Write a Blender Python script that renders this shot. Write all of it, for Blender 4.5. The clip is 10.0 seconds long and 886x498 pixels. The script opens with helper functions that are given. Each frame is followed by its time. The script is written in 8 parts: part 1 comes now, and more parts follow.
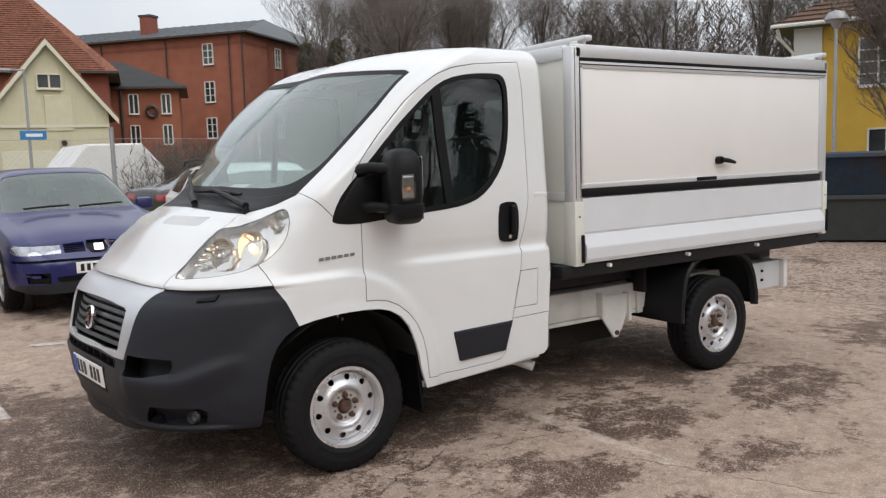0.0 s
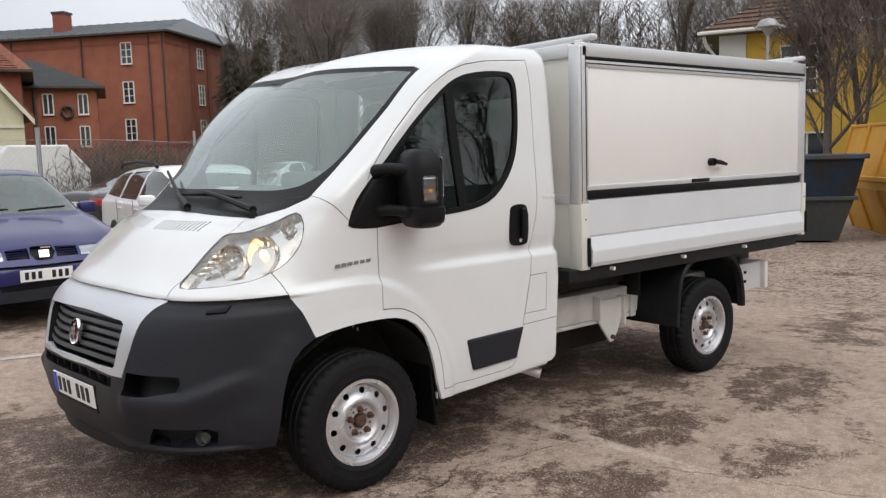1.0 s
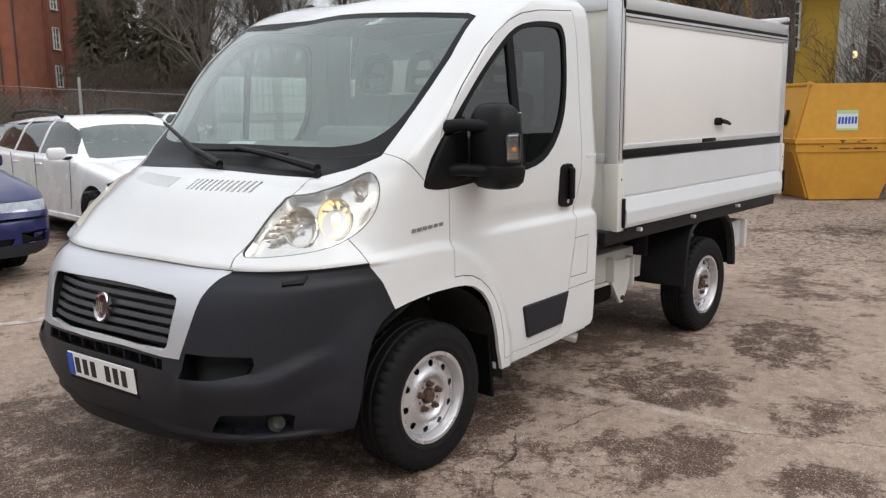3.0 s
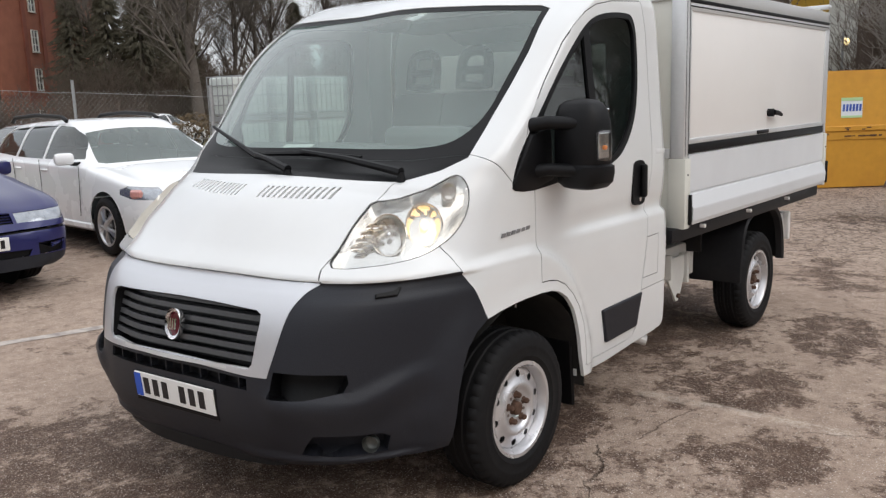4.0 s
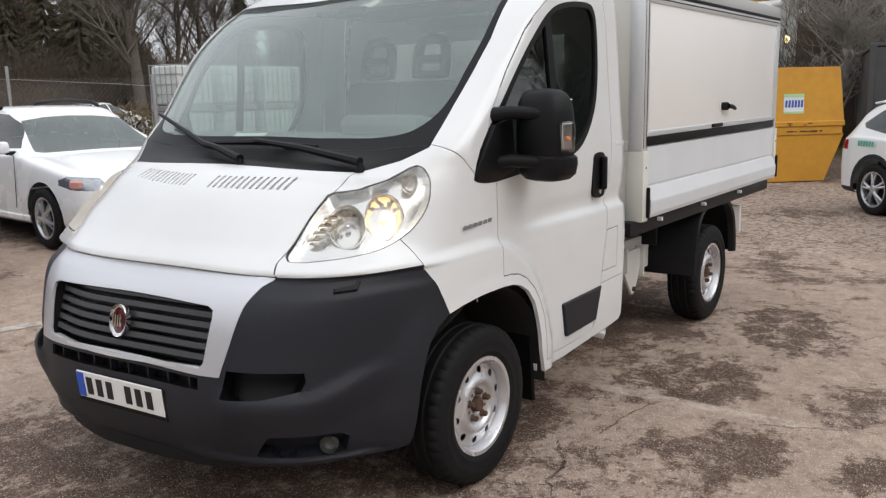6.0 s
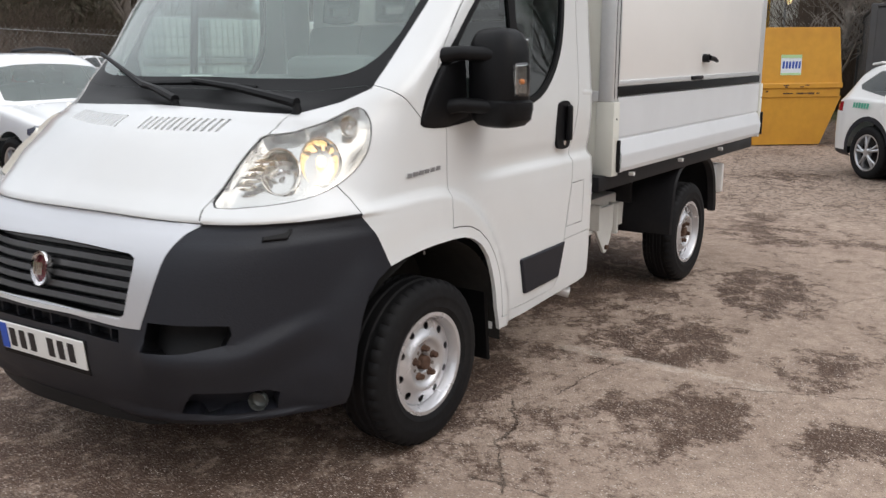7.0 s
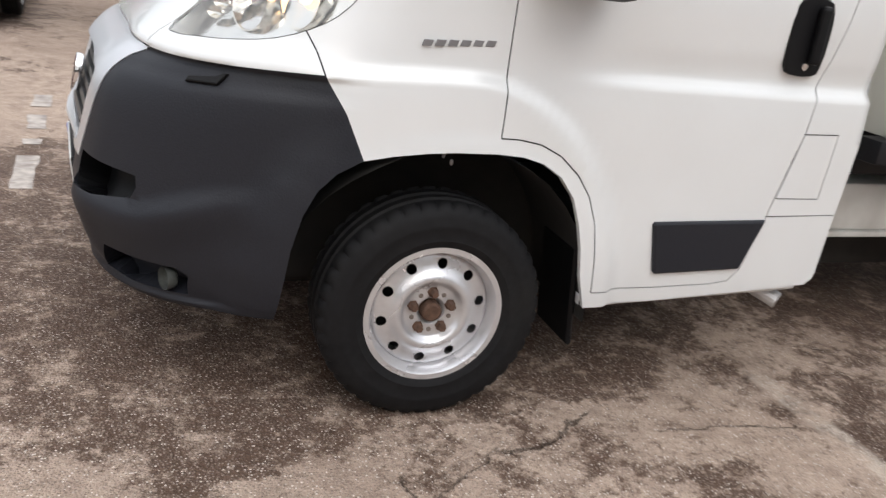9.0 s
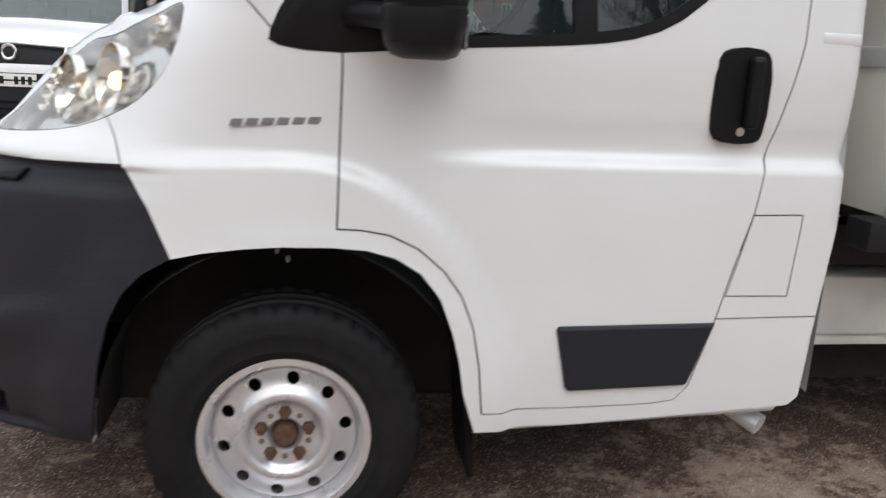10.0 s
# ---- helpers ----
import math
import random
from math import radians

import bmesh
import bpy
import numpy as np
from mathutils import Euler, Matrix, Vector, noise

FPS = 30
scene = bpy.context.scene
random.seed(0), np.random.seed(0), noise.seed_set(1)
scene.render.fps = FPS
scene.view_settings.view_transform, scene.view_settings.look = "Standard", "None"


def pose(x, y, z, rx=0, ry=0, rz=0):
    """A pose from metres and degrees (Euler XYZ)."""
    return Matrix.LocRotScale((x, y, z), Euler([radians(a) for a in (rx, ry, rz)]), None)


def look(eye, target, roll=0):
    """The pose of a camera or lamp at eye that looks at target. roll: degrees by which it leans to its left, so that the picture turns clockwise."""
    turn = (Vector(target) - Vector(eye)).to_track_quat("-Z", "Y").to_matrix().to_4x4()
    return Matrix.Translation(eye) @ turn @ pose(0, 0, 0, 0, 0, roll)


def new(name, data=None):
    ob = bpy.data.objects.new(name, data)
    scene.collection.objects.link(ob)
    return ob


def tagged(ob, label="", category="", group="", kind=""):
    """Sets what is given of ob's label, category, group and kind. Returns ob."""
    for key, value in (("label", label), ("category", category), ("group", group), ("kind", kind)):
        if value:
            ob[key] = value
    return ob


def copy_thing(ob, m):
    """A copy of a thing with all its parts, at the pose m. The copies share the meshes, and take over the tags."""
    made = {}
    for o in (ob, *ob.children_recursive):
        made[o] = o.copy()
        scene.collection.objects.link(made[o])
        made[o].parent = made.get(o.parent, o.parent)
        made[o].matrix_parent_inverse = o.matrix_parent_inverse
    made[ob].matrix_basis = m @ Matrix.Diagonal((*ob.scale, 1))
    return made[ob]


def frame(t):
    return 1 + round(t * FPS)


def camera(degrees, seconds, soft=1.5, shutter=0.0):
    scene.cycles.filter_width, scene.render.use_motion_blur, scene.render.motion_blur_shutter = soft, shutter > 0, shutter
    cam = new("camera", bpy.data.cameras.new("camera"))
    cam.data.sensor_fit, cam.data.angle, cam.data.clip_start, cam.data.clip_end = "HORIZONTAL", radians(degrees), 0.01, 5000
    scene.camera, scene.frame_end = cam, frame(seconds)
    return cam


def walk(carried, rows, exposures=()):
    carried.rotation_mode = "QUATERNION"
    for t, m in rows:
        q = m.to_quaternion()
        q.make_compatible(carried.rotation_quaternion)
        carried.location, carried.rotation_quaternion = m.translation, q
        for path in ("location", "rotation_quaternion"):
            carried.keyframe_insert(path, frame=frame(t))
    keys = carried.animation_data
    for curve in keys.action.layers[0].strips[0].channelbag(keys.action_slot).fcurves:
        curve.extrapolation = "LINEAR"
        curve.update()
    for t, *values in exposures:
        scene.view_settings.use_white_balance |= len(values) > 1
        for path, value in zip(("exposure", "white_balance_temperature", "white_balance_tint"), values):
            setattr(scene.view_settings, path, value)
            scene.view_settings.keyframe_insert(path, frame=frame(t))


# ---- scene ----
cam = camera(56.2, 10.0, 1.3, 0.25)
PATH = [
    (0, (-1.881, -4.644, 1.582), (-0.769, -2.997, 1.36), -1.8),
    (0.5, (-1.993, -4.437, 1.544), (-0.803, -2.844, 1.332), -1.3),
    (1, (-2.147, -4.204, 1.583), (-0.885, -2.668, 1.363), -1.7),
    (1.5, (-2.403, -4.003, 1.561), (-1.095, -2.514, 1.295), -2.0),
    (2, (-2.609, -3.83, 1.58), (-1.226, -2.415, 1.29), -1.5),
    (3.3, (-2.661, -3.194, 1.609), (-1.163, -1.914, 1.262), -1.1),
    (3.5, (-2.703, -3.099, 1.612), (-1.2, -1.827, 1.258), -1.6),
    (4, (-2.784, -2.898, 1.629), (-1.279, -1.627, 1.283), -1.9),
    (4.5, (-2.774, -2.818, 1.624), (-1.26, -1.552, 1.299), -1.2),
    (5, (-2.755, -2.816, 1.627), (-1.212, -1.587, 1.301), -1.4),
    (6.5, (-2.716, -2.789, 1.579), (-1.131, -1.634, 1.187), -0.8),
    (7, (-2.479, -2.859, 1.53), (-0.913, -1.702, 1.074), -0.4),
    (7.5, (-2.107, -2.996, 1.497), (-0.617, -1.797, 0.91), 1.1),
    (8, (-1.697, -3.013, 1.436), (-0.355, -1.701, 0.745), 4.6),
    (8.5, (-1.224, -2.959, 1.4), (-0.123, -1.459, 0.667), 8.4),
    (9, (-0.786, -3.0, 1.343), (-0.116, -1.248, 0.65), 7.2),
    (9.5, (-0.412, -2.965, 1.233), (-0.019, -1.085, 0.674), 4.2),
    (10, (0.053, -2.85, 1.279), (0.362, -0.93, 0.808), 2.9),
]
walk(cam, [(t, look(eye, target, roll)) for t, eye, target, roll in PATH], [(0, 0.0, 6500, 10), (7.2, 0.0, 6500, 10), (8.1, 0.36, 6500, 10), (8.9, 0.30, 6500, 10), (9.5, 0.22, 6400, 10), (10, 0.12, 6350, 10)])

# ---- light ----
world = bpy.data.worlds.new("overcast_sky")
scene.world = world
world.use_nodes = True
wn = world.node_tree
sky = wn.nodes.new("ShaderNodeTexSky")
sky.sky_type = "NISHITA"
sky.sun_disc = False
sky.sun_elevation = radians(38)
sky.sun_rotation = radians(200)
sky.dust_density = 4.0
mix_sky = wn.nodes.new("ShaderNodeMix")
mix_sky.data_type = "RGBA"
mix_sky.inputs["Factor"].default_value = 0.8
# cloud deck: soft grey with faint mottling
cl_co = wn.nodes.new("ShaderNodeTexCoord")
cl_no = wn.nodes.new("ShaderNodeTexNoise")
cl_no.inputs["Scale"].default_value = 2.2
cl_no.inputs["Detail"].default_value = 6
cl_ra = wn.nodes.new("ShaderNodeValToRGB")
cl_ra.color_ramp.elements[0].position, cl_ra.color_ramp.elements[0].color = 0.3, (6.2, 6.4, 6.8, 1)
cl_ra.color_ramp.elements[1].position, cl_ra.color_ramp.elements[1].color = 0.72, (8.6, 8.7, 8.8, 1)
wn.links.new(cl_co.outputs["Generated"], cl_no.inputs["Vector"])
wn.links.new(cl_no.outputs["Fac"], cl_ra.inputs["Fac"])
wn.links.new(sky.outputs["Color"], mix_sky.inputs[6])
# an overcast deck grows brighter towards the zenith
up_sep = wn.nodes.new("ShaderNodeSeparateXYZ")
wn.links.new(cl_co.outputs["Generated"], up_sep.inputs[0])
up_map = wn.nodes.new("ShaderNodeMapRange")
up_map.inputs["To Min"].default_value, up_map.inputs["To Max"].default_value = 0.78, 1.60
wn.links.new(up_sep.outputs["Z"], up_map.inputs["Value"])
deck = wn.nodes.new("ShaderNodeVectorMath")
deck.operation = "SCALE"
wn.links.new(cl_ra.outputs["Color"], deck.inputs[0])
wn.links.new(up_map.outputs["Result"], deck.inputs["Scale"])
wn.links.new(deck.outputs[0], mix_sky.inputs[7])
wn.links.new(mix_sky.outputs[2], wn.nodes["Background"].inputs["Color"])
wn.nodes["Background"].inputs["Strength"].default_value = 0.134
sun = new("sun", bpy.data.lights.new("sun", "SUN"))
sun.data.energy, sun.data.angle, sun.data.color = 0.66, radians(40), (1.0, 0.99, 0.975)
sun.matrix_world = look((3, -13, 15), (0, 0, 0))

# ---- materials ----
def material(name, color, rough=0.5, metal=0.0, vary=0.08, grain=30.0, bump=0.0, spec=0.5, coat=0.0, stains=0.0, stain_color=None, stain_scale=1.5, random_hue=0.0):
    m = bpy.data.materials.new(name)
    m.use_nodes = True
    nt = m.node_tree
    b = nt.nodes["Principled BSDF"]
    b.inputs["Roughness"].default_value, b.inputs["Metallic"].default_value = rough, metal
    b.inputs["Specular IOR Level"].default_value = spec
    b.inputs["Coat Weight"].default_value = coat
    b.inputs["Coat Roughness"].default_value = 0.06
    co = nt.nodes.new("ShaderNodeTexCoord")
    n1 = nt.nodes.new("ShaderNodeTexNoise")
    n1.inputs["Scale"].default_value, n1.inputs["Detail"].default_value = grain, 5
    nt.links.new(co.outputs["Object"], n1.inputs["Vector"])
    n2 = nt.nodes.new("ShaderNodeTexNoise")
    n2.inputs["Scale"].default_value, n2.inputs["Detail"].default_value = stain_scale, 6
    nt.links.new(co.outputs["Object"], n2.inputs["Vector"])
    hsv = nt.nodes.new("ShaderNodeHueSaturation")
    hsv.inputs["Color"].default_value = (*color, 1)
    mr = nt.nodes.new("ShaderNodeMapRange")
    mr.inputs["From Min"].default_value, mr.inputs["From Max"].default_value = 0.25, 0.75
    mr.inputs["To Min"].default_value, mr.inputs["To Max"].default_value = 1 - vary, 1 + vary
    nt.links.new(n1.outputs["Fac"], mr.inputs["Value"])
    nt.links.new(mr.outputs["Result"], hsv.inputs["Value"])
    out = hsv.outputs["Color"]
    if random_hue:
        oi = nt.nodes.new("ShaderNodeObjectInfo")
        rr = nt.nodes.new("ShaderNodeMapRange")
        rr.inputs["To Min"].default_value, rr.inputs["To Max"].default_value = 1 - random_hue, 1 + random_hue
        nt.links.new(oi.outputs["Random"], rr.inputs["Value"])
        h2 = nt.nodes.new("ShaderNodeHueSaturation")
        nt.links.new(out, h2.inputs["Color"])
        nt.links.new(rr.outputs["Result"], h2.inputs["Value"])
        out = h2.outputs["Color"]
    if stains:
        mx = nt.nodes.new("ShaderNodeMix")
        mx.data_type = "RGBA"
        sc = stain_color or tuple(c * 0.5 for c in color)
        mx.inputs[7].default_value = (*sc, 1)
        ra = nt.nodes.new("ShaderNodeMapRange")
        ra.inputs["From Min"].default_value, ra.inputs["From Max"].default_value = 0.48, 0.68
        ra.inputs["To Max"].default_value = stains
        nt.links.new(n2.outputs["Fac"], ra.inputs["Value"])
        nt.links.new(ra.outputs["Result"], mx.inputs["Factor"])
        nt.links.new(out, mx.inputs[6])
        out = mx.outputs[2]
    nt.links.new(out, b.inputs["Base Color"])
    if vary:
        rm = nt.nodes.new("ShaderNodeMapRange")
        rm.inputs["To Min"].default_value, rm.inputs["To Max"].default_value = max(rough - 0.08, 0.02), min(rough + 0.1, 1)
        nt.links.new(n2.outputs["Fac"], rm.inputs["Value"])
        nt.links.new(rm.outputs["Result"], b.inputs["Roughness"])
    if bump:
        bp = nt.nodes.new("ShaderNodeBump")
        bp.inputs["Strength"].default_value, bp.inputs["Distance"].default_value = min(1.0, bump), 0.01 * max(1.0, bump)
        nt.links.new(n1.outputs["Fac"], bp.inputs["Height"])
        nt.links.new(bp.outputs["Normal"], b.inputs["Normal"])
    return m


def glass(name, tint=(0.8, 0.88, 0.86), through_share=0.8, rough=0.02, ior=1.6, sky_haze=0.0):
    """Thin pane: tinted see-through mixed with a mirror gloss by Fresnel."""
    m = bpy.data.materials.new(name)
    m.use_nodes = True
    nt = m.node_tree
    nt.nodes.remove(nt.nodes["Principled BSDF"])
    out = nt.nodes["Material Output"]
    tr = nt.nodes.new("ShaderNodeBsdfTransparent")
    tr.inputs["Color"].default_value = (*(c * through_share for c in tint), 1)
    gl = nt.nodes.new("ShaderNodeBsdfGlossy")
    gl.inputs["Roughness"].default_value = rough
    lw = nt.nodes.new("ShaderNodeLayerWeight")
    lw.inputs["Blend"].default_value = 0.5
    pw = nt.nodes.new("ShaderNodeMath")
    pw.operation = "POWER"
    pw.inputs[1].default_value = 4.0
    nt.links.new(lw.outputs["Facing"], pw.inputs[0])
    fr = nt.nodes.new("ShaderNodeMapRange")
    fr.inputs["To Min"].default_value, fr.inputs["To Max"].default_value = 2 * ((ior - 1) / (ior + 1)) ** 2, 1.0
    nt.links.new(pw.outputs[0], fr.inputs["Value"])
    mx = nt.nodes.new("ShaderNodeMixShader")
    nt.links.new(fr.outputs["Result"], mx.inputs["Fac"])
    nt.links.new(tr.outputs["BSDF"], mx.inputs[1])
    nt.links.new(gl.outputs["BSDF"], mx.inputs[2])
    last = mx
    if sky_haze:
        # pale teal film: the sky's milky reflection put into the glass colour
        df = nt.nodes.new("ShaderNodeBsdfDiffuse")
        df.inputs["Color"].default_value = (0.42, 0.555, 0.52, 1)
        no = nt.nodes.new("ShaderNodeTexNoise")
        no.inputs["Scale"].default_value, no.inputs["Detail"].default_value = 3.0, 7
        co = nt.nodes.new("ShaderNodeTexCoord")
        nt.links.new(co.outputs["Object"], no.inputs["Vector"])
        mr = nt.nodes.new("ShaderNodeMapRange")
        mr.inputs["From Min"].default_value, mr.inputs["From Max"].default_value = 0.3, 0.7
        mr.inputs["To Min"].default_value, mr.inputs["To Max"].default_value = sky_haze * 0.75, sky_haze * 1.25
        nt.links.new(no.outputs["Fac"], mr.inputs["Value"])
        last = nt.nodes.new("ShaderNodeMixShader")
        nt.links.new(mr.outputs["Result"], last.inputs["Fac"])
        nt.links.new(mx.outputs["Shader"], last.inputs[1])
        nt.links.new(df.outputs["BSDF"], last.inputs[2])
    nt.links.new(last.outputs["Shader"], out.inputs["Surface"])
    return m


def glowing(name, color, strength):
    m = bpy.data.materials.new(name)
    m.use_nodes = True
    b = m.node_tree.nodes["Principled BSDF"]
    b.inputs["Base Color"].default_value = (*color, 1)
    b.inputs["Emission Color"].default_value = (*color, 1)
    b.inputs["Emission Strength"].default_value = strength
    return m


VAN_WHITE = material("white_van_paint", (0.735, 0.75, 0.755), 0.22, vary=0.015, grain=4, coat=0.6, stains=0.10, stain_color=(0.62, 0.6, 0.55), stain_scale=2.3)
PANEL_WHITE = material("white_laminate", (0.83, 0.82, 0.805), 0.35, vary=0.015, grain=3, stains=0.15, stain_color=(0.7, 0.68, 0.64), stain_scale=1.2)
BOX_CREAM = material("aged_cream_laminate", (0.72, 0.72, 0.66), 0.45, vary=0.02, grain=3, stains=0.3, stain_color=(0.5, 0.5, 0.45), stain_scale=2)
BOARD_GREY = material("pale_grey_dropside", (0.69, 0.71, 0.735), 0.30, vary=0.02, grain=4, stains=0.15, stain_color=(0.55, 0.56, 0.57), stain_scale=2.5)
ALU = material("brushed_aluminium", (0.70, 0.71, 0.72), 0.40, 0.5, vary=0.025, grain=60)
SILVER = material("silver_nose_paint", (0.60, 0.61, 0.64), 0.33, 0.55, vary=0.02, grain=200, coat=0.3)
BUMPER = material("grained_grey_plastic", (0.0150, 0.0165, 0.0225), 0.46, vary=0.12, grain=180, bump=0.10, spec=0.33, stains=0.3, stain_color=(0.028, 0.030, 0.034), stain_scale=3)
BLACK = material("black_plastic", (0.0055, 0.0056, 0.0066), 0.46, vary=0.15, grain=90, bump=0.05, spec=0.22)
SEAM = material("dark_panel_gap", (0.035, 0.035, 0.036), 0.8, vary=0.1)
RUBBER = material("black_tyre_rubber", (0.0085, 0.0085, 0.0095), 0.66, vary=0.25, grain=40, bump=0.1, spec=0.2, stains=0.35, stain_color=(0.020, 0.019, 0.018), stain_scale=5)
STEEL_RIM = material("silver_steel_wheel", (0.63, 0.63, 0.65), 0.27, 0.6, vary=0.05, grain=40, stains=0.12, stain_color=(0.46, 0.43, 0.40), stain_scale=5)
RUST = material("rusty_steel", (0.105, 0.058, 0.038), 0.85, 0.2, vary=0.4, grain=60, bump=0.3, stains=0.6, stain_color=(0.07, 0.04, 0.03), stain_scale=20)
DARK_STEEL = material("black_painted_steel", (0.010, 0.010, 0.012), 0.5, 0.0, vary=0.2, grain=30, spec=0.3, stains=0.3, stain_color=(0.03, 0.028, 0.026), stain_scale=4)
CHASSIS_WHITE = material("dirty_white_chassis_paint", (0.74, 0.74, 0.71), 0.5, vary=0.06, grain=8, stains=0.45, stain_color=(0.34, 0.32, 0.29), stain_scale=4)
CHROME = material("chrome", (0.85, 0.85, 0.86), 0.08, 1.0, vary=0.02)
REFLECTOR = material("lamp_reflector", (0.72, 0.71, 0.69), 0.12, 0.92, vary=0.08, grain=16, bump=0.45)
flutes = REFLECTOR.node_tree.nodes.new("ShaderNodeMapping")
flutes.inputs["Scale"].default_value = (0.8, 1.0, 0.16)
REFLECTOR.node_tree.links.new(next(n for n in REFLECTOR.node_tree.nodes if n.type == "TEX_COORD").outputs["Object"], flutes.inputs["Vector"])
REFLECTOR.node_tree.links.new(flutes.outputs["Vector"], next(n for n in REFLECTOR.node_tree.nodes if n.type == "TEX_NOISE" and n.inputs["Scale"].default_value == 16).inputs["Vector"])
# chrome whose tint paints in the bulb's warm glow
BOWL_CHROME = material("glow_tinted_lamp_chrome", (0.84, 0.80, 0.73), 0.10, 1.0, vary=0.02)
# cream that paints a lit lamp's glow onto the far headlamp
LAMP_GLOW_CREAM = material("cream_painted_lamp_glow", (0.72, 0.68, 0.58), 0.3, 0.1, vary=0.1, grain=20)
FOG_GLASS = material("dull_fog_lamp_glass", (0.085, 0.09, 0.085), 0.3, 0.3, vary=0.3, grain=60)
GLASS_FRONT = glass("windscreen_glass", (0.80, 0.92, 0.88), 0.92, 0.04, 1.7, 0.17)
GLASS_SIDE = glass("tinted_side_glass", (0.40, 0.50, 0.49), 0.55, 0.01, 1.55, 0.0)
# copy of the side glass, brightness put into its paler tint
GLASS_FAR = glass("brightened_side_glass", (0.80, 0.95, 0.92), 0.80, 0.02, 1.5, 0.0)
GLASS_CLEAR = glass("clear_lamp_lens", (0.97, 0.98, 0.98), 0.96, 0.03)
LAMP_ON = glowing("lit_low_beam", (1.0, 0.68, 0.36), 2.4)
GRILLE_GREY = material("weathered_grille_plastic", (0.050, 0.051, 0.054), 0.38, vary=0.15, grain=60, spec=0.5)
BOLT_GREY = material("grey_brown_stud", (0.20, 0.17, 0.15), 0.6, 0.4, vary=0.2)
LINER = material("dusty_arch_liner", (0.013, 0.012, 0.011), 0.85, vary=0.3, grain=20, stains=0.5, stain_color=(0.026, 0.023, 0.019), stain_scale=6)
GALV_CLIP = material("dull_metal_clip", (0.30, 0.30, 0.31), 0.45, 0.6, vary=0.1)
AMBER = material("amber_lens", (0.75, 0.22, 0.04), 0.2, vary=0.02)
CLOTH_GREY = material("grey_seat_cloth", (0.15, 0.155, 0.16), 0.9, vary=0.2, grain=120, bump=0.1)
DASH_GREY = material("grey_dashboard_plastic", (0.17, 0.18, 0.18), 0.6, vary=0.1, grain=120)
PLATE_WHITE = material("white_number_plate", (0.82, 0.82, 0.80), 0.4, vary=0.02)
PLATE_BLACK = material("black_plate_paint", (0.01, 0.01, 0.012), 0.4, vary=0.02)
PLATE_BLUE = material("blue_plate_band", (0.02, 0.09, 0.50), 0.4, vary=0.02)
BADGE_RED = material("dark_red_enamel", (0.10, 0.007, 0.016), 0.2, vary=0.05, coat=0.5)
BADGE_GREY = material("grey_badge_plastic", (0.24, 0.24, 0.25), 0.35, 0.4, vary=0.05)


# ---- mesh tools ----
def thing(name, label, category, at=None, group="", kind=""):
    ob = new(name)
    if at is not None:
        ob.matrix_world = at
    return tagged(ob, label, category, group, kind)


def mesh_object(name, bm, mat, smooth=False):
    me = bpy.data.meshes.new(name)
    bm.to_mesh(me)
    bm.free()
    for m in (mat if isinstance(mat, (list, tuple)) else [mat]):
        me.materials.append(m)
    if smooth:
        me.shade_smooth()
        if smooth != "all":
            me.set_sharp_from_angle(angle=radians(35))
    return new(name, me)


def part(name, bm, mat, parent=None, label="", smooth=False):
    ob = mesh_object(name, bm, mat, smooth)
    if parent is not None:
        ob.parent = parent
    if label:
        ob["label"] = label
    return ob


def box(bm, size, at=(0, 0, 0), turn=(0, 0, 0), bevel=0.0, segs=1):
    r = bmesh.ops.create_cube(bm, size=1.0)
    vs = r["verts"]
    bmesh.ops.scale(bm, vec=size, verts=vs)
    if bevel:
        es = list({e for v in vs for e in v.link_edges})
        out = bmesh.ops.bevel(bm, geom=es, offset=bevel, segments=segs, affect="EDGES", profile=0.5)
        vs = list({v for f in out["faces"] for v in f.verts} | {v for v in vs if v.is_valid})
    bmesh.ops.transform(bm, matrix=pose(*at, *turn), verts=vs)
    return vs


def boxed(size, at=(0, 0, 0), turn=(0, 0, 0), bevel=0.0, segs=1):
    bm = bmesh.new()
    box(bm, size, at, turn, bevel, segs)
    return bm


def rod(bm, a, b, r, segs=8, r2=None):
    a, b = Vector(a), Vector(b)
    m = Matrix.Translation((a + b) / 2) @ (b - a).to_track_quat("Z", "Y").to_matrix().to_4x4()
    bmesh.ops.create_cone(bm, cap_ends=True, segments=segs, radius1=r, radius2=r if r2 is None else r2, depth=(b - a).length, matrix=m)


def lathe(bm, profile, segs=48, m=None):
    """Revolve (radius, height) pairs round z."""
    rings = []
    for r, h in profile:
        if r < 1e-6:
            rings.append([bm.verts.new((0, 0, h))])
        else:
            rings.append([bm.verts.new((r * math.cos(2 * math.pi * k / segs), r * math.sin(2 * math.pi * k / segs), h)) for k in range(segs)])
    made = [v for r in rings for v in r]
    for a, b in zip(rings, rings[1:]):
        for k in range(segs):
            q = [a[k % len(a)], a[(k + 1) % len(a)], b[(k + 1) % len(b)], b[k % len(b)]]
            q = list(dict.fromkeys(q))
            if len(q) > 2:
                bm.faces.new(q)
    if m is not None:
        bmesh.ops.transform(bm, matrix=m, verts=made)
    return made


